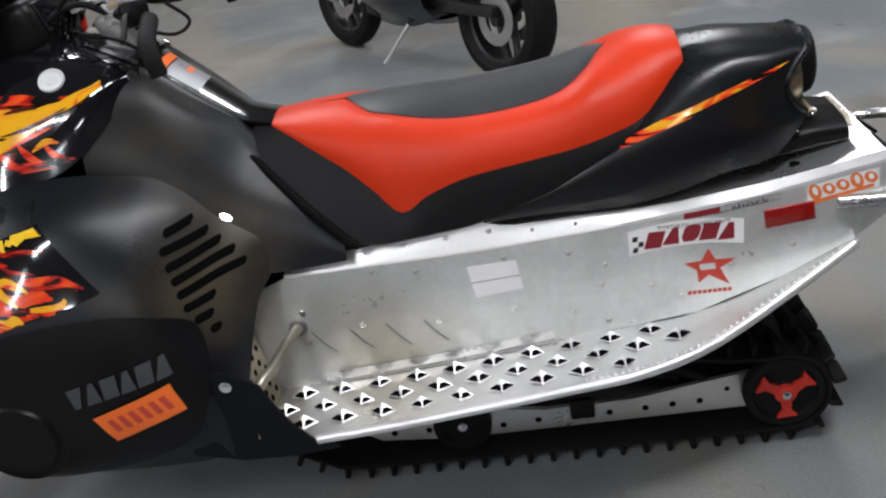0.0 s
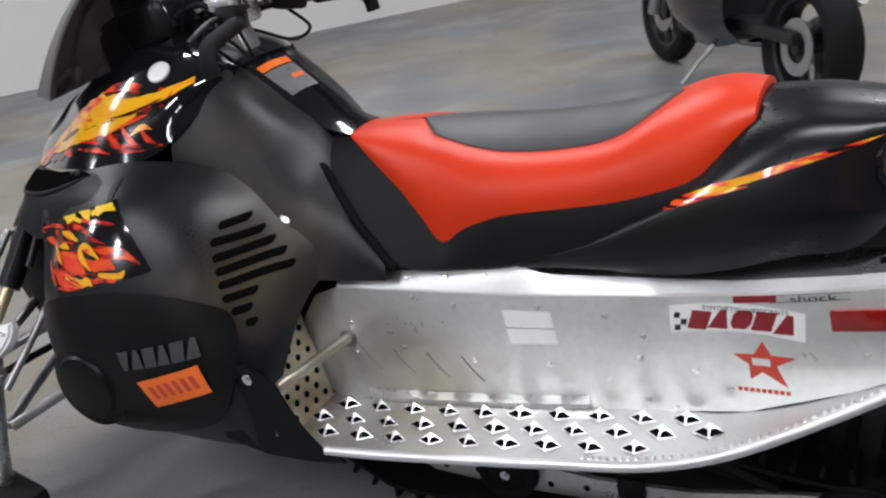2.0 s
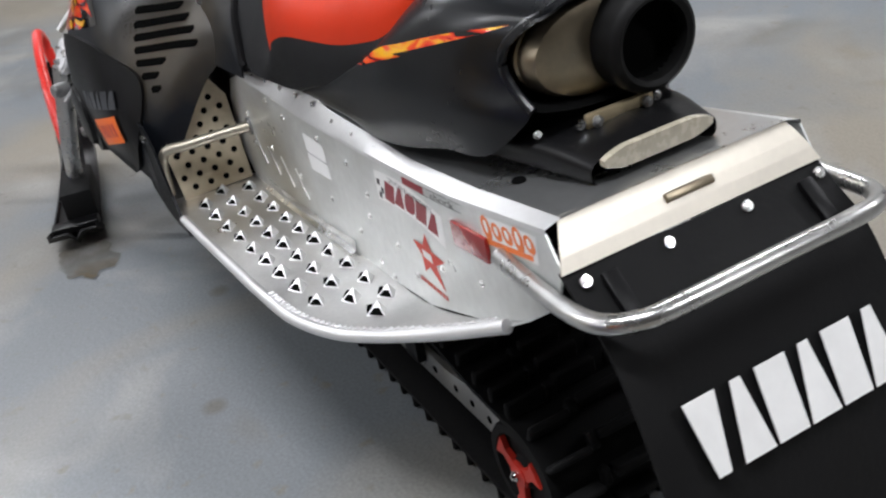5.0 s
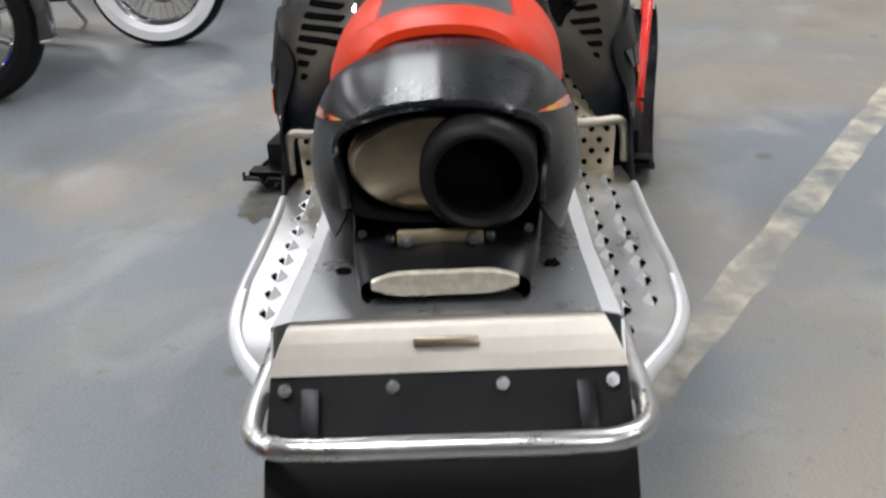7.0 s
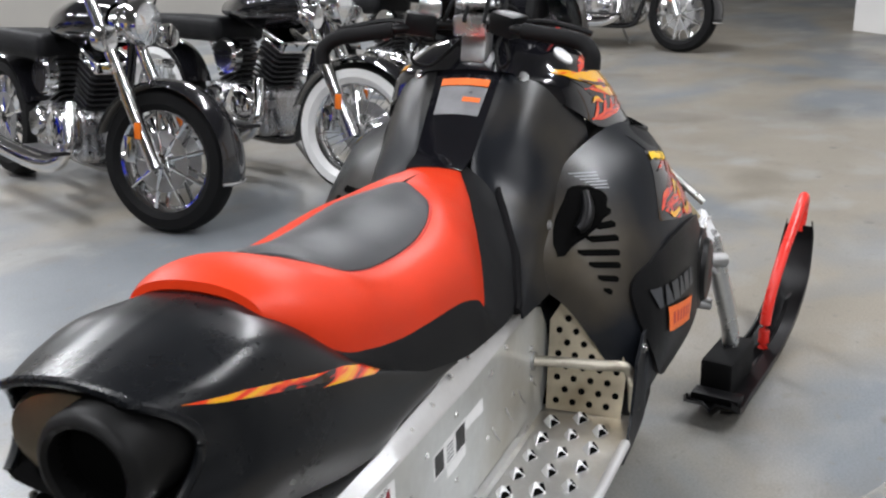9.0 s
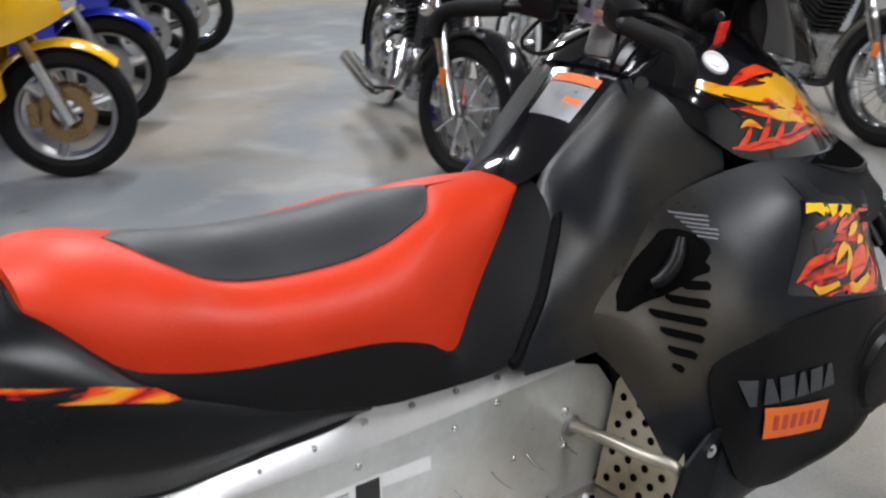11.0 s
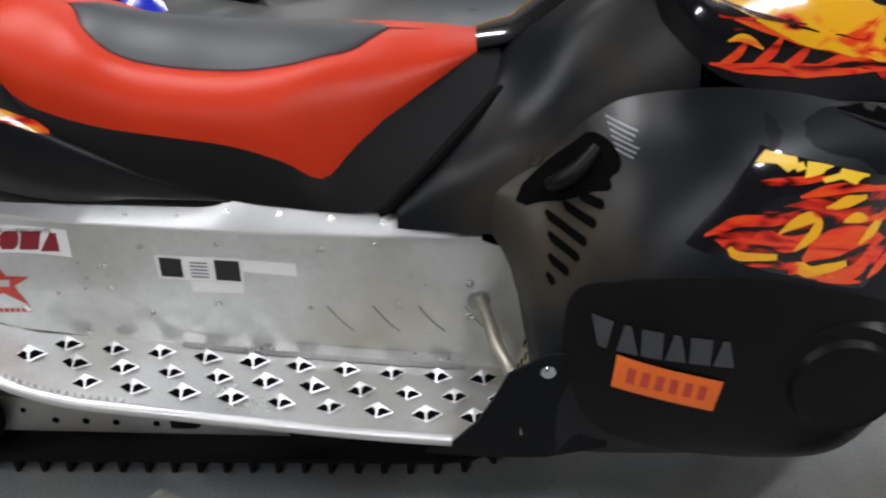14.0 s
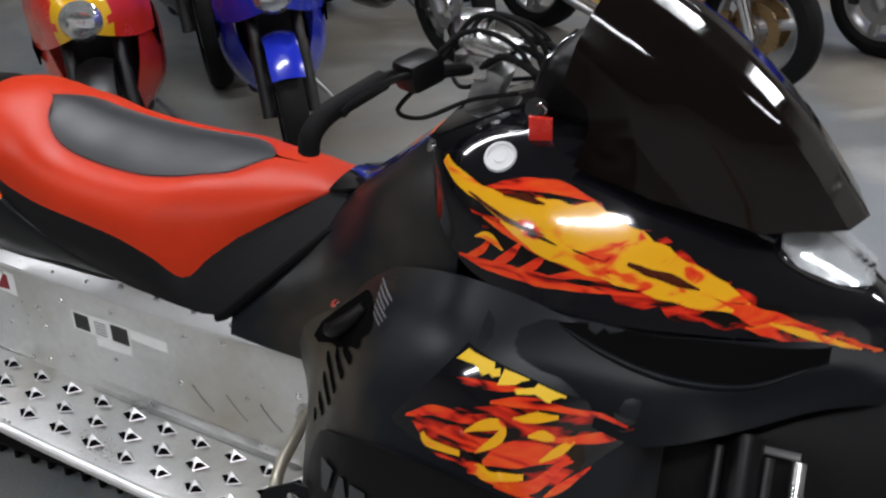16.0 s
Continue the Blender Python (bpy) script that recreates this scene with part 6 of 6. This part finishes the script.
loop += [Vector((1.50 + 0.09 * math.cos(a), 0, 0.30 + 0.09 * math.sin(a))) for a in np.linspace(math.radians(-40), math.radians(100), 8)]
loop += smooth_path([(1.40, 0, 0.395), (1.0, 0, 0.36), (0.6, 0, 0.28), (0.30, 0, 0.232)], 4)
rows = []
for k, q in enumerate(loop + loop[:1]):
    rows.append([(q.x, y, q.z) for y in np.linspace(-0.19, 0.19, 7)])
track = part("track", thicken(grid_mesh(rows), 0.009), "rubber", sled, "black rubber track with deep lugs")
lens_ = [0.0]
for a, b in zip(loop, loop[1:] + loop[:1]):
    lens_.append(lens_[-1] + (b - a).length)
total, lug0 = lens_[-1], None
count = int(total / 0.052)
closed = loop + loop[:1]
for k in range(count):
    d = total * k / count
    i = max(j for j in range(len(lens_)) if lens_[j] <= d + 1e-9)
    i = min(i, len(closed) - 2)
    f = (d - lens_[i]) / max(1e-6, lens_[i + 1] - lens_[i])
    q = closed[i].lerp(closed[i + 1], f)
    dr = (closed[i + 1] - closed[i]).normalized()
    out = Vector((dr.z, 0, -dr.x))
    m = Matrix.Translation(q) @ Matrix((( dr.x, 0, out.x, 0), (0, 1, 0, 0), (dr.z, 0, out.z, 0), (0, 0, 0, 1)))
    if lug0 is None:
        bm = None
        for y, w in ((-0.15, 0.075), (-0.05, 0.08), (0.05, 0.08), (0.15, 0.075)):
            bm = box(0.012 if abs(y) > 0.1 else 0.016, w, 0.030, Matrix.Translation((0.010 if abs(y) > 0.1 else -0.004, y, 0.018)), 0.004, bm, 1)
        for y in (-0.1, 0.1):
            bm = box(0.030, 0.014, 0.020, Matrix.Translation((0.0, y, 0.012)), 0.003, bm, 1)
        lug0 = part("track_lug", bm, "rubber", track, m=m)
    else:
        share(lug0, track, m)
for s in (1, -1):
    rail = part("slide_rail", plate_xz([(0.17, 0.10), (0.20, 0.075), (0.9, 0.060), (1.08, 0.072), (1.16, 0.12), (1.14, 0.135), (1.0, 0.115), (0.86, 0.135), (0.70, 0.115), (0.50, 0.122), (0.34, 0.150), (0.24, 0.165), (0.17, 0.15)], s * 0.135, 0.012), "alu_board", sled,
                "pale aluminium slide rail with small holes", smooth=False)
    for x, z in ((0.30, 0.125), (0.36, 0.10), (0.42, 0.098), (0.48, 0.095), (0.56, 0.092), (0.64, 0.09), (0.72, 0.09), (0.80, 0.085), (0.97, 0.09), (1.05, 0.09)):
        part("rail_hole", cyl(0.006 if z > 0.1 else 0.0075, 0.014, Matrix.Translation((x, s * 0.135, z)) @ RY, 10), "void", rail)
    w = part("rear_wheel", lathe([(0.0, 0.014), (0.024, 0.014), (0.03, 0.006), (0.066, 0.006), (0.070, 0.016), (0.084, 0.016), (0.088, 0.010), (0.088, -0.012), (0.07, -0.014), (0.0, -0.014)], 36, Matrix.Translation((0.185, s * 0.172, 0.132)) @ (Matrix.Identity(4) if s > 0 else Matrix.Rotation(math.pi, 4, "Z"))), "rubber", sled, "black idler wheel with red three-armed hub")
    for k in range(3):
        a = 2 * math.pi * k / 3 + 0.5
        arm_ = [(0.185 + r * math.cos(a + da), 0.132 + r * math.sin(a + da)) for r, da in ((0.016, -0.9), (0.045, -0.22), (0.064, -0.38), (0.066, 0.30), (0.045, 0.18), (0.016, 0.9))]
        part("hub_arm", plate_xz(arm_, s * 0.186, 0.010), "hub_red", w, "red plastic hub arm", smooth=False)
    part("hub_centre", cyl(0.024, 0.012, Matrix.Translation((0.185, s * 0.187, 0.132)) @ RY, 20, 0.003), "hub_red", w)
    part("axle_bolt", bolt(0.010, 0.010, Matrix.Translation((0.185, s * 0.196, 0.132)) @ pose(0, 0, 0, -90 * s, 0, 0)), "chrome", w)
    w = part("mid_wheel", lathe([(0.0, 0.010), (0.02, 0.012), (0.045, 0.004), (0.052, 0.012), (0.066, 0.010), (0.066, -0.012), (0.0, -0.012)], 30, Matrix.Translation((0.89, s * 0.158, 0.112)) @ (Matrix.Identity(4) if s > 0 else Matrix.Rotation(math.pi, 4, "Z"))), "rubber", sled, "black idler wheel")
    part("axle_bolt", bolt(0.011, 0.010, Matrix.Translation((0.89, s * 0.171, 0.112)) @ pose(0, 0, 0, -90 * s, 0, 0)), "chrome", w)
    part("rail_bracket", box(0.055, 0.02, 0.05, Matrix.Translation((0.62, s * 0.15, 0.118)), 0.006), "plastic_dark", sled)
    part("swing_arm", tube([(0.34, s * 0.12, 0.15), (0.50, s * 0.13, 0.22), (0.74, s * 0.14, 0.30)], 0.016, 10, 4), "plastic_dark", sled, "black rear suspension arm")
    part("torsion_spring", tube([(0.40, s * 0.10, 0.14), (0.60, s * 0.11, 0.20), (0.62, s * 0.11, 0.26), (0.56, s * 0.11, 0.24), (0.62, s * 0.11, 0.20)], 0.008, 8, 5), "rubber", sled)
part("cross_shaft", cyl(0.014, 0.36, Matrix.Translation((0.185, 0, 0.132)) @ RY, 14), "steel", sled)
part("rear_shock", cyl(0.026, 0.34, Matrix.Translation((0.62, 0, 0.19)) @ pose(0, 0, 0, 0, 68, 0), 16, 0.004), "plastic_dark", sled, "black rear shock")
part("cross_shaft", cyl(0.016, 0.32, Matrix.Translation((0.74, 0, 0.30)) @ RY, 14), "plastic_dark", sled)
part("engine_block", box(0.62, 0.40, 0.42, Matrix.Translation((1.62, 0, 0.58)), 0.05, None, 3), "engine_black", sled, "dark engine block behind the shrouds")

# ---------------------------------------------------------------- motorcycles
def wheel(parent, x, r, w, style, rim_mat="chrome", disc_mat="steel", name="wheel"):
    m = Matrix.Translation((x, 0, r))
    tr, hw = r * (0.30 if style != "thin" else 0.22), w / 2
    ri = r - tr
    ty = part(name, lathe([(ri, -hw * 0.7), (ri + 0.3 * tr, -hw), (r - 0.25 * tr, -hw * 0.9), (r - 0.04 * tr, -hw * 0.5), (r, 0), (r - 0.04 * tr, hw * 0.5), (r - 0.25 * tr, hw * 0.9), (ri + 0.3 * tr, hw), (ri, hw * 0.7)], 48, m), "rubber", parent, "black tyre")
    if style == "white":
        for s in (1, -1):
            part("whitewall", lathe([(ri, s * hw * 0.72), (ri + 0.3 * tr, s * (hw + 0.003)), (r - 0.30 * tr, s * (hw * 0.93 + 0.003))], 48, m), "whitewall", ty, "white sidewall")
    part("rim", lathe([(ri + 0.006, -hw * 0.72), (ri - 0.012, -hw * 0.6), (ri - 0.022, 0), (ri - 0.012, hw * 0.6), (ri + 0.006, hw * 0.72), (ri + 0.004, hw * 0.4), (ri - 0.012, 0), (ri + 0.004, -hw * 0.4), (ri + 0.006, -hw * 0.72)], 48, m), rim_mat, ty)
    bm = None
    if style in ("white", "wire"):
        for k in range(36):
            a = 2 * math.pi * k / 36
            b = a + (0.35 if k % 2 else -0.35)
            y = 0.03 if k % 4 < 2 else -0.03
            bm = tube([(x + 0.03 * math.cos(b), y, r + 0.03 * math.sin(b)), (x + (ri - 0.01) * math.cos(a), 0, r + (ri - 0.01) * math.sin(a))], 0.0024, 5, 1, bm, rounded=False)
    else:
        n, sides = (9, (-0.8, 0.8)) if style == "cast" else (3, (-0.5, 0.5))
        for k in range(n):
            for side in sides:
                a = 2 * math.pi * k / n + 0.3
                bm = tube([(x + 0.03 * math.cos(a), side * hw, r + 0.03 * math.sin(a)), (x + (ri - 0.01) * math.cos(a), side * hw * 0.7, r + (ri - 0.01) * math.sin(a))], 0.011 if style == "cast" else 0.020, 8, 1, bm, rounded=False)
    part("spokes", bm, rim_mat if style != "sport" else rim_mat, ty)
    part("hub", cyl(0.035, w * 0.9, m @ RY, 20, 0.004), rim_mat, ty)
    for s in (1,) if style in ("white", "wire") else (1, -1):
        part("brake_disc", lathe([(0.07, s * (hw * 0.75)), (0.07, s * (hw * 0.75 + 0.005)), (r * 0.42, s * (hw * 0.75 + 0.005)), (r * 0.42, s * hw * 0.75), (0.07, s * hw * 0.75)], 32, m), disc_mat, ty)
    return ty


def cruiser(label, place, heading, style="cast", paint="moto_black", lean=-7, steer=0):
    """Big chrome cruiser; its front wheel stands at place, the rear runs off along -x of its own."""
    ob = thing("motorcycle", label, "motorcycle", Matrix.Translation(place) @ Matrix.Rotation(radians(heading), 4, "Z") @ Matrix.Rotation(radians(lean), 4, "X"), group="parked motorcycles")
    r = 0.32
    wheel(ob, 0, r, 0.13, style)
    wheel(ob, -1.62, r, 0.16, style, name="rear_wheel")
    for s in (1, -1):
        part("fork_tube", tube([(0.0, s * 0.105, r), (-0.32, s * 0.105, 1.02)], 0.026, 14, 4), "chrome", ob, "chrome fork tube")
        part("fork_slider", tube([(0.01, s * 0.105, r - 0.02), (-0.135, s * 0.105, r + 0.30)], 0.033, 14, 4), "chrome", ob, "polished fork slider")
        part("turn_signal", cyl(0.022, 0.05, Matrix.Translation((-0.14, s * 0.20, 0.72)) @ RX, 16, 0.006), "chrome", ob, "chrome turn signal")
        part("reflector", box(0.03, 0.012, 0.07, Matrix.Translation((-0.05, s * 0.145, 0.46)), 0.004), "amber", ob)
        part("spot_lamp", lathe([(0.0, 0.0), (0.05, 0.005), (0.056, -0.01), (0.05, -0.05), (0.02, -0.08), (0, -0.08)], 24, Matrix.Translation((-0.13, s * 0.21, 0.84)), axis="x"), "chrome", ob, "chrome spot lamp")
        part("handle_grip", tube([(-0.36, s * 0.12, 1.10), (-0.45, s * 0.30, 1.14), (-0.58, s * 0.42, 1.08)], 0.016, 10, 4), "chrome", ob)
        part("foot_board", box(0.30, 0.10, 0.02, Matrix.Translation((-0.62, s * 0.28, 0.30)), 0.006), "engine_black", ob)
        part("exhaust_pipe", tube([(-0.55, s * 0.18, 0.52), (-0.50, s * 0.24, 0.30), (-0.75, s * 0.25, 0.22), (-1.45, s * 0.26, 0.26)], lambda t: 0.026 + 0.022 * min(1, max(0, 3 * t - 1)), 16, 8), "chrome", ob, "chrome exhaust pipe")
        part("caliper", box(0.06, 0.04, 0.12, Matrix.Translation((-0.13, s * 0.085, r + 0.05)), 0.014), "chrome", ob, "chrome brake caliper")
    part("headlight", lathe([(0.0, 0.06), (0.09, 0.05), (0.10, 0.03), (0.095, -0.02), (0.06, -0.11), (0.0, -0.13)], 32, Matrix.Translation((-0.14, 0, 0.90)), axis="x"), "chrome", ob, "chrome headlight shell")
    part("headlight_lens", lathe([(0.0, 0.075), (0.05, 0.07), (0.088, 0.052)], 28, Matrix.Translation((-0.14, 0, 0.90)), axis="x"), "lamp", ob)
    part("fork_bridge", box(0.08, 0.26, 0.05, Matrix.Translation((-0.24, 0, 0.84)), 0.012), "chrome", ob)
    # fenders
    for x, a0, a1, mat in ((0, -10, 165, paint), (-1.62, 20, 190, paint)):
        rows = []
        for a in np.linspace(radians(a0), radians(a1), 20):
            rows.append([(x + (r + 0.035 - 0.02 * abs(y) ** 2) * math.cos(a), y * 0.085, r + (r + 0.035 - 0.02 * abs(y) ** 2) * math.sin(a)) for y in (-1, -0.9, -0.5, 0, 0.5, 0.9, 1)])
        part("fender", thicken(grid_mesh(rows), 0.004), mat, ob, "glossy fender")
        q = rows[0] if x == 0 else rows[-1]
        part("fender_trim", tube([Vector(p) for p in q], 0.008, 8, 3), "chrome", ob, "chrome fender trim")
    tank = [(-0.98, [(0.03, 0.80), (0.08, 0.83), (0.06, 0.88), (0.0, 0.90)]), (-0.75, [(0.05, 0.76), (0.17, 0.83), (0.13, 0.93), (0.0, 0.98)]), (-0.5, [(0.05, 0.77), (0.18, 0.86), (0.14, 0.97), (0.0, 1.02)]), (-0.32, [(0.04, 0.82), (0.11, 0.88), (0.09, 0.96), (0.0, 0.99)])]
    part("fuel_tank", mirrored(loft(tank, 1, 16, 5)), paint, ob, "glossy fuel tank")
    part("saddle", box(0.62, 0.32, 0.13, Matrix.Translation((-1.22, 0, 0.74)), 0.055, None, 4), "seat_side", ob, "black saddle")
    part("frame", tube([(-0.26, 0, 0.92), (-0.42, 0, 0.35), (-0.55, 0, 0.20), (-1.2, 0, 0.22), (-1.62, 0, 0.32)], 0.024, 10, 5), paint, ob)
    part("crankcase", box(0.50, 0.30, 0.26, Matrix.Translation((-0.80, 0, 0.35)), 0.06, None, 3), "engine", ob, "polished engine crankcase")
    for s in (1, -1):
        part("engine_cover", lathe([(0.0, 0.03), (0.09, 0.03), (0.11, 0.015), (0.12, -0.02)], 28, Matrix.Translation((-0.72, s * 0.16, 0.36)) @ (Matrix.Identity(4) if s > 0 else Matrix.Rotation(math.pi, 4, "Z"))), "chrome", ob, "chrome engine cover")
        part("engine_cover", lathe([(0.0, 0.03), (0.06, 0.03), (0.075, 0.01), (0.08, -0.02)], 28, Matrix.Translation((-0.95, s * 0.16, 0.38)) @ (Matrix.Identity(4) if s > 0 else Matrix.Rotation(math.pi, 4, "Z"))), "chrome", ob)
    for x, tilt in ((-0.66, 24), (-0.90, -24)):
        base = Matrix.Translation((x, 0, 0.47)) @ pose(0, 0, 0, 0, tilt, 0)
        rows = []
        for k in range(9):
            for dz, w in ((0.0, 0.060), (0.002, 0.085), (0.013, 0.085), (0.015, 0.060)):
                rows.append([tuple(base @ Vector((w * cx, 1.15 * w * cy, 0.028 * k + dz - 0.02))) for cx, cy in ((-1, -0.8), (-0.8, -1), (0.8, -1), (1, -0.8), (1, 0.8), (0.8, 1), (-0.8, 1), (-1, 0.8), (-1, -0.8))])
        bm = grid_mesh(rows)
        bmesh.ops.remove_doubles(bm, verts=bm.verts, dist=1e-5)
        part("cylinder", bm, "engine_black", ob, "finned black cylinder")
        part("rocker_cover", box(0.18, 0.19, 0.07, base @ Matrix.Translation((0, 0, 0.26)), 0.02, None, 3), "chrome", ob, "chrome rocker cover")
    part("air_cleaner", cyl(0.09, 0.07, Matrix.Translation((-0.78, -0.19, 0.62)) @ RY, 28, 0.015), "chrome", ob, "round chrome air cleaner")
    part("tail_lamp", box(0.06, 0.12, 0.07, Matrix.Translation((-1.98, 0, 0.60)), 0.02), "reflector", ob)
    part("side_stand", tube([(-0.70, 0.14, 0.22), (-0.66, 0.27, 0.035)], 0.012, 8, 2), "steel", ob)
    for k in range(3):
        part("cable", tube([(-0.40, 0.10 - 0.1 * k, 1.08), (-0.22, 0.08 - 0.08 * k, 1.02), (-0.30, 0.03, 0.80), (-0.45, 0.02, 0.66)], 0.006, 8, 6), "rubber", ob)
    turn = Matrix.Rotation(radians(steer), 4, "Z")
    for c in ob.children:
        base_name = c.name.split(".")[0]
        if base_name in ("wheel", "fork_tube", "fork_slider", "turn_signal", "reflector", "caliper", "spot_lamp", "handle_grip", "headlight", "headlight_lens", "fork_bridge") or (base_name in ("fender", "fender_trim") and max(v.co.x for v in c.data.vertices) > 0):
            c.matrix_basis = turn @ c.matrix_basis
    return ob


def sport(label, place, heading, paint, nose=None, rim="engine_black", disc="steel", lean=5, size=1.0, fender=None, stripe=None, fork="steel"):
    ob = thing("motorcycle", label, "motorcycle", Matrix.Translation(place) @ Matrix.Rotation(radians(heading), 4, "Z") @ Matrix.Rotation(radians(lean), 4, "X") @ Matrix.Scale(size, 4), group="parked motorcycles")
    r = 0.30
    wheel(ob, 0, r, 0.115, "sport", rim, disc)
    wheel(ob, -1.40, r, 0.17, "sport", rim, disc, name="rear_wheel")
    for s in (1, -1):
        part("fork_slider", tube([(0.02, s * 0.095, r - 0.02), (-0.09, s * 0.095, r + 0.26)], 0.030, 14, 3), "chrome" if paint == "moto_yellow" else fork, ob, "fork slider")
        part("fork_tube", tube([(-0.08, s * 0.095, r + 0.24), (-0.27, s * 0.095, 0.92)], 0.024, 14, 3), "gold" if disc == "gold" else fork, ob)
        part("caliper", box(0.05, 0.035, 0.11, Matrix.Translation((-0.13, s * 0.085, r + 0.02)), 0.012), "gold" if disc == "gold" else "engine_black", ob)
        part("mirror", box(0.03, 0.14, 0.07, Matrix.Translation((-0.22, s * 0.36, 1.12)), 0.02), "engine_black", ob)
        part("clip_on", tube([(-0.28, s * 0.10, 0.93), (-0.36, s * 0.34, 0.90)], 0.015, 8, 2), "rubber", ob)
        # side fairing
        fair = [(-0.98, [(0.10, 0.26), (0.19, 0.36), (0.20, 0.55), (0.16, 0.66)]), (-0.70, [(0.10, 0.20), (0.23, 0.34), (0.25, 0.58), (0.20, 0.74)]), (-0.42, [(0.12, 0.24), (0.22, 0.40), (0.24, 0.64), (0.20, 0.82)]), (-0.22, [(0.12, 0.42), (0.16, 0.55), (0.18, 0.72), (0.16, 0.88)])]
        part("side_fairing", thicken(loft(fair, s, 16, 5), 0.004), paint, ob, "painted side fairing")
        part("vent", box(0.16, 0.01, 0.10, Matrix.Translation((-0.42, s * 0.243, 0.62)) @ pose(0, 0, 0, 0, 25, 0), 0.004), "void", ob)
    rows = []
    for a in np.linspace(radians(42), radians(150), 16):
        rows.append([((r + 0.03 - 0.018 * y * y) * math.cos(a), y * 0.068, r + (r + 0.03 - 0.018 * y * y) * math.sin(a)) for y in (-1, -0.8, -0.4, 0, 0.4, 0.8, 1)])
    part("fender", thicken(grid_mesh(rows), 0.004), fender or paint, ob, "painted front fender")
    front = [(-0.35, [(0.24, 0.62), (0.24, 0.80), (0.20, 0.96), (0.0, 1.06)]), (-0.15, [(0.17, 0.66), (0.18, 0.80), (0.14, 0.94), (0.0, 1.0)]), (0.02, [(0.09, 0.72), (0.10, 0.80), (0.07, 0.88), (0.0, 0.91)]), (0.09, [(0.02, 0.76), (0.025, 0.79), (0.02, 0.81), (0.0, 0.82)])]
    bm = thicken(mirrored(loft(front, 1, 16, 5)), 0.004)
    for f in bm.faces:
        f.material_index = 1 if stripe and abs(f.calc_center_median().y) < 0.10 else 0
    part("nose_fairing", bm, [nose or paint, stripe or paint], ob, "painted nose fairing")
    part("headlight", lathe([(0.0, 0.055), (0.05, 0.045), (0.078, 0.0), (0.080, -0.06), (0.0, -0.06)], 24, Matrix.Translation((0.055, 0, 0.80)), axis="x"), "lamp", ob, "clear headlight")
    part("windscreen", thicken(grid_mesh([[(-0.16 - 0.18 * t, y * (0.13 - 0.02 * t), 0.985 + 0.16 * t - 0.05 * y * y) for y in np.linspace(-1, 1, 9)] for t in (0, 0.5, 1)]), 0.003), "smoke", ob)
    tank = [(-0.82, [(0.03, 0.74), (0.10, 0.77), (0.08, 0.84), (0.0, 0.86)]), (-0.55, [(0.05, 0.72), (0.17, 0.80), (0.14, 0.92), (0.0, 0.97)]), (-0.34, [(0.05, 0.78), (0.13, 0.84), (0.10, 0.92), (0.0, 0.95)])]
    part("fuel_tank", mirrored(loft(tank, 1, 14, 5)), paint, ob, "painted fuel tank")
    part("saddle", box(0.36, 0.24, 0.08, Matrix.Translation((-0.96, 0, 0.78)), 0.035, None, 3), "seat_side", ob)
    tailr = [(-1.62, [(0.03, 0.93), (0.06, 0.95), (0.04, 0.98), (0.0, 0.985)]), (-1.35, [(0.05, 0.84), (0.12, 0.88), (0.09, 0.94), (0.0, 0.955)]), (-1.08, [(0.06, 0.74), (0.14, 0.78), (0.12, 0.83), (0.0, 0.84)])]
    part("tail_fairing", mirrored(loft(tailr, 1, 12, 4)), paint, ob)
    part("engine", box(0.46, 0.32, 0.40, Matrix.Translation((-0.62, 0, 0.44)), 0.05, None, 3), "engine_black", ob, "dark engine")
    part("swing_arm", box(0.62, 0.22, 0.06, Matrix.Translation((-1.12, 0, 0.34)), 0.015), "engine_black", ob)
    part("exhaust_pipe", tube([(-0.40, -0.05, 0.30), (-0.55, -0.10, 0.20), (-0.95, -0.16, 0.25), (-1.45, -0.20, 0.50)], lambda t: 0.025 + 0.03 * max(0, t - 0.6), 14, 6), "steel", ob)
    part("side_stand", tube([(-0.75, 0.12, 0.22), (-0.70, 0.26, 0.03)], 0.011, 8, 2), "steel", ob)
    return ob


cruiser("black cruiser motorcycle with chrome forks and cast wheels", (2.83, 1.96, 0), -114, "cast", steer=24)
cruiser("black cruiser motorcycle with whitewall spoked wheels", (3.56, 1.38, 0), -110, "white", steer=20)
cruiser("dark cruiser motorcycle with spoked black wheels", (4.75, 1.05, 0), -112, "wire", steer=16)
cruiser("dark motorcycle far across the floor", (8.2, 0.55, 0), -110, "cast")
sport("black motorcycle with dark wheels standing apart", (1.62, -3.85, 0), 310, "moto_black")
sport("yellow sport motorcycle with gold brake discs", (1.56, 3.17, 0), -25, "moto_yellow", disc="gold", rim="steel")
sport("blue sport motorcycle in a row", (2.06, 3.92, 0), -25, "moto_blue", disc="steel", rim="steel")
sport("dark blue sport motorcycle in a row", (2.72, 4.85, 0), -25, "moto_blue", disc="steel", rim="engine_black")
sport("black sport motorcycle at the end of the row", (3.35, 5.55, 0), -25, "moto_black", disc="steel", rim="chrome")
sport("blue sport motorcycle facing the snowmobile", (0.10, 1.53, 0), -52, "moto_blue", size=0.88, fork="engine_black")
sport("red and yellow sport motorcycle facing the snowmobile", (-0.30, 1.02, 0), -50, "moto_red", stripe="moto_yellow", size=0.88, fender="engine_black", fork="engine_black")
sport("black sport motorcycle between the coloured ones", (-0.78, 2.24, 0), -48, "moto_black", rim="steel", fork="engine_black")
sport("black sport motorcycle with bright wheels", (0.12, 3.0, 0), -30, "moto_black", rim="chrome")
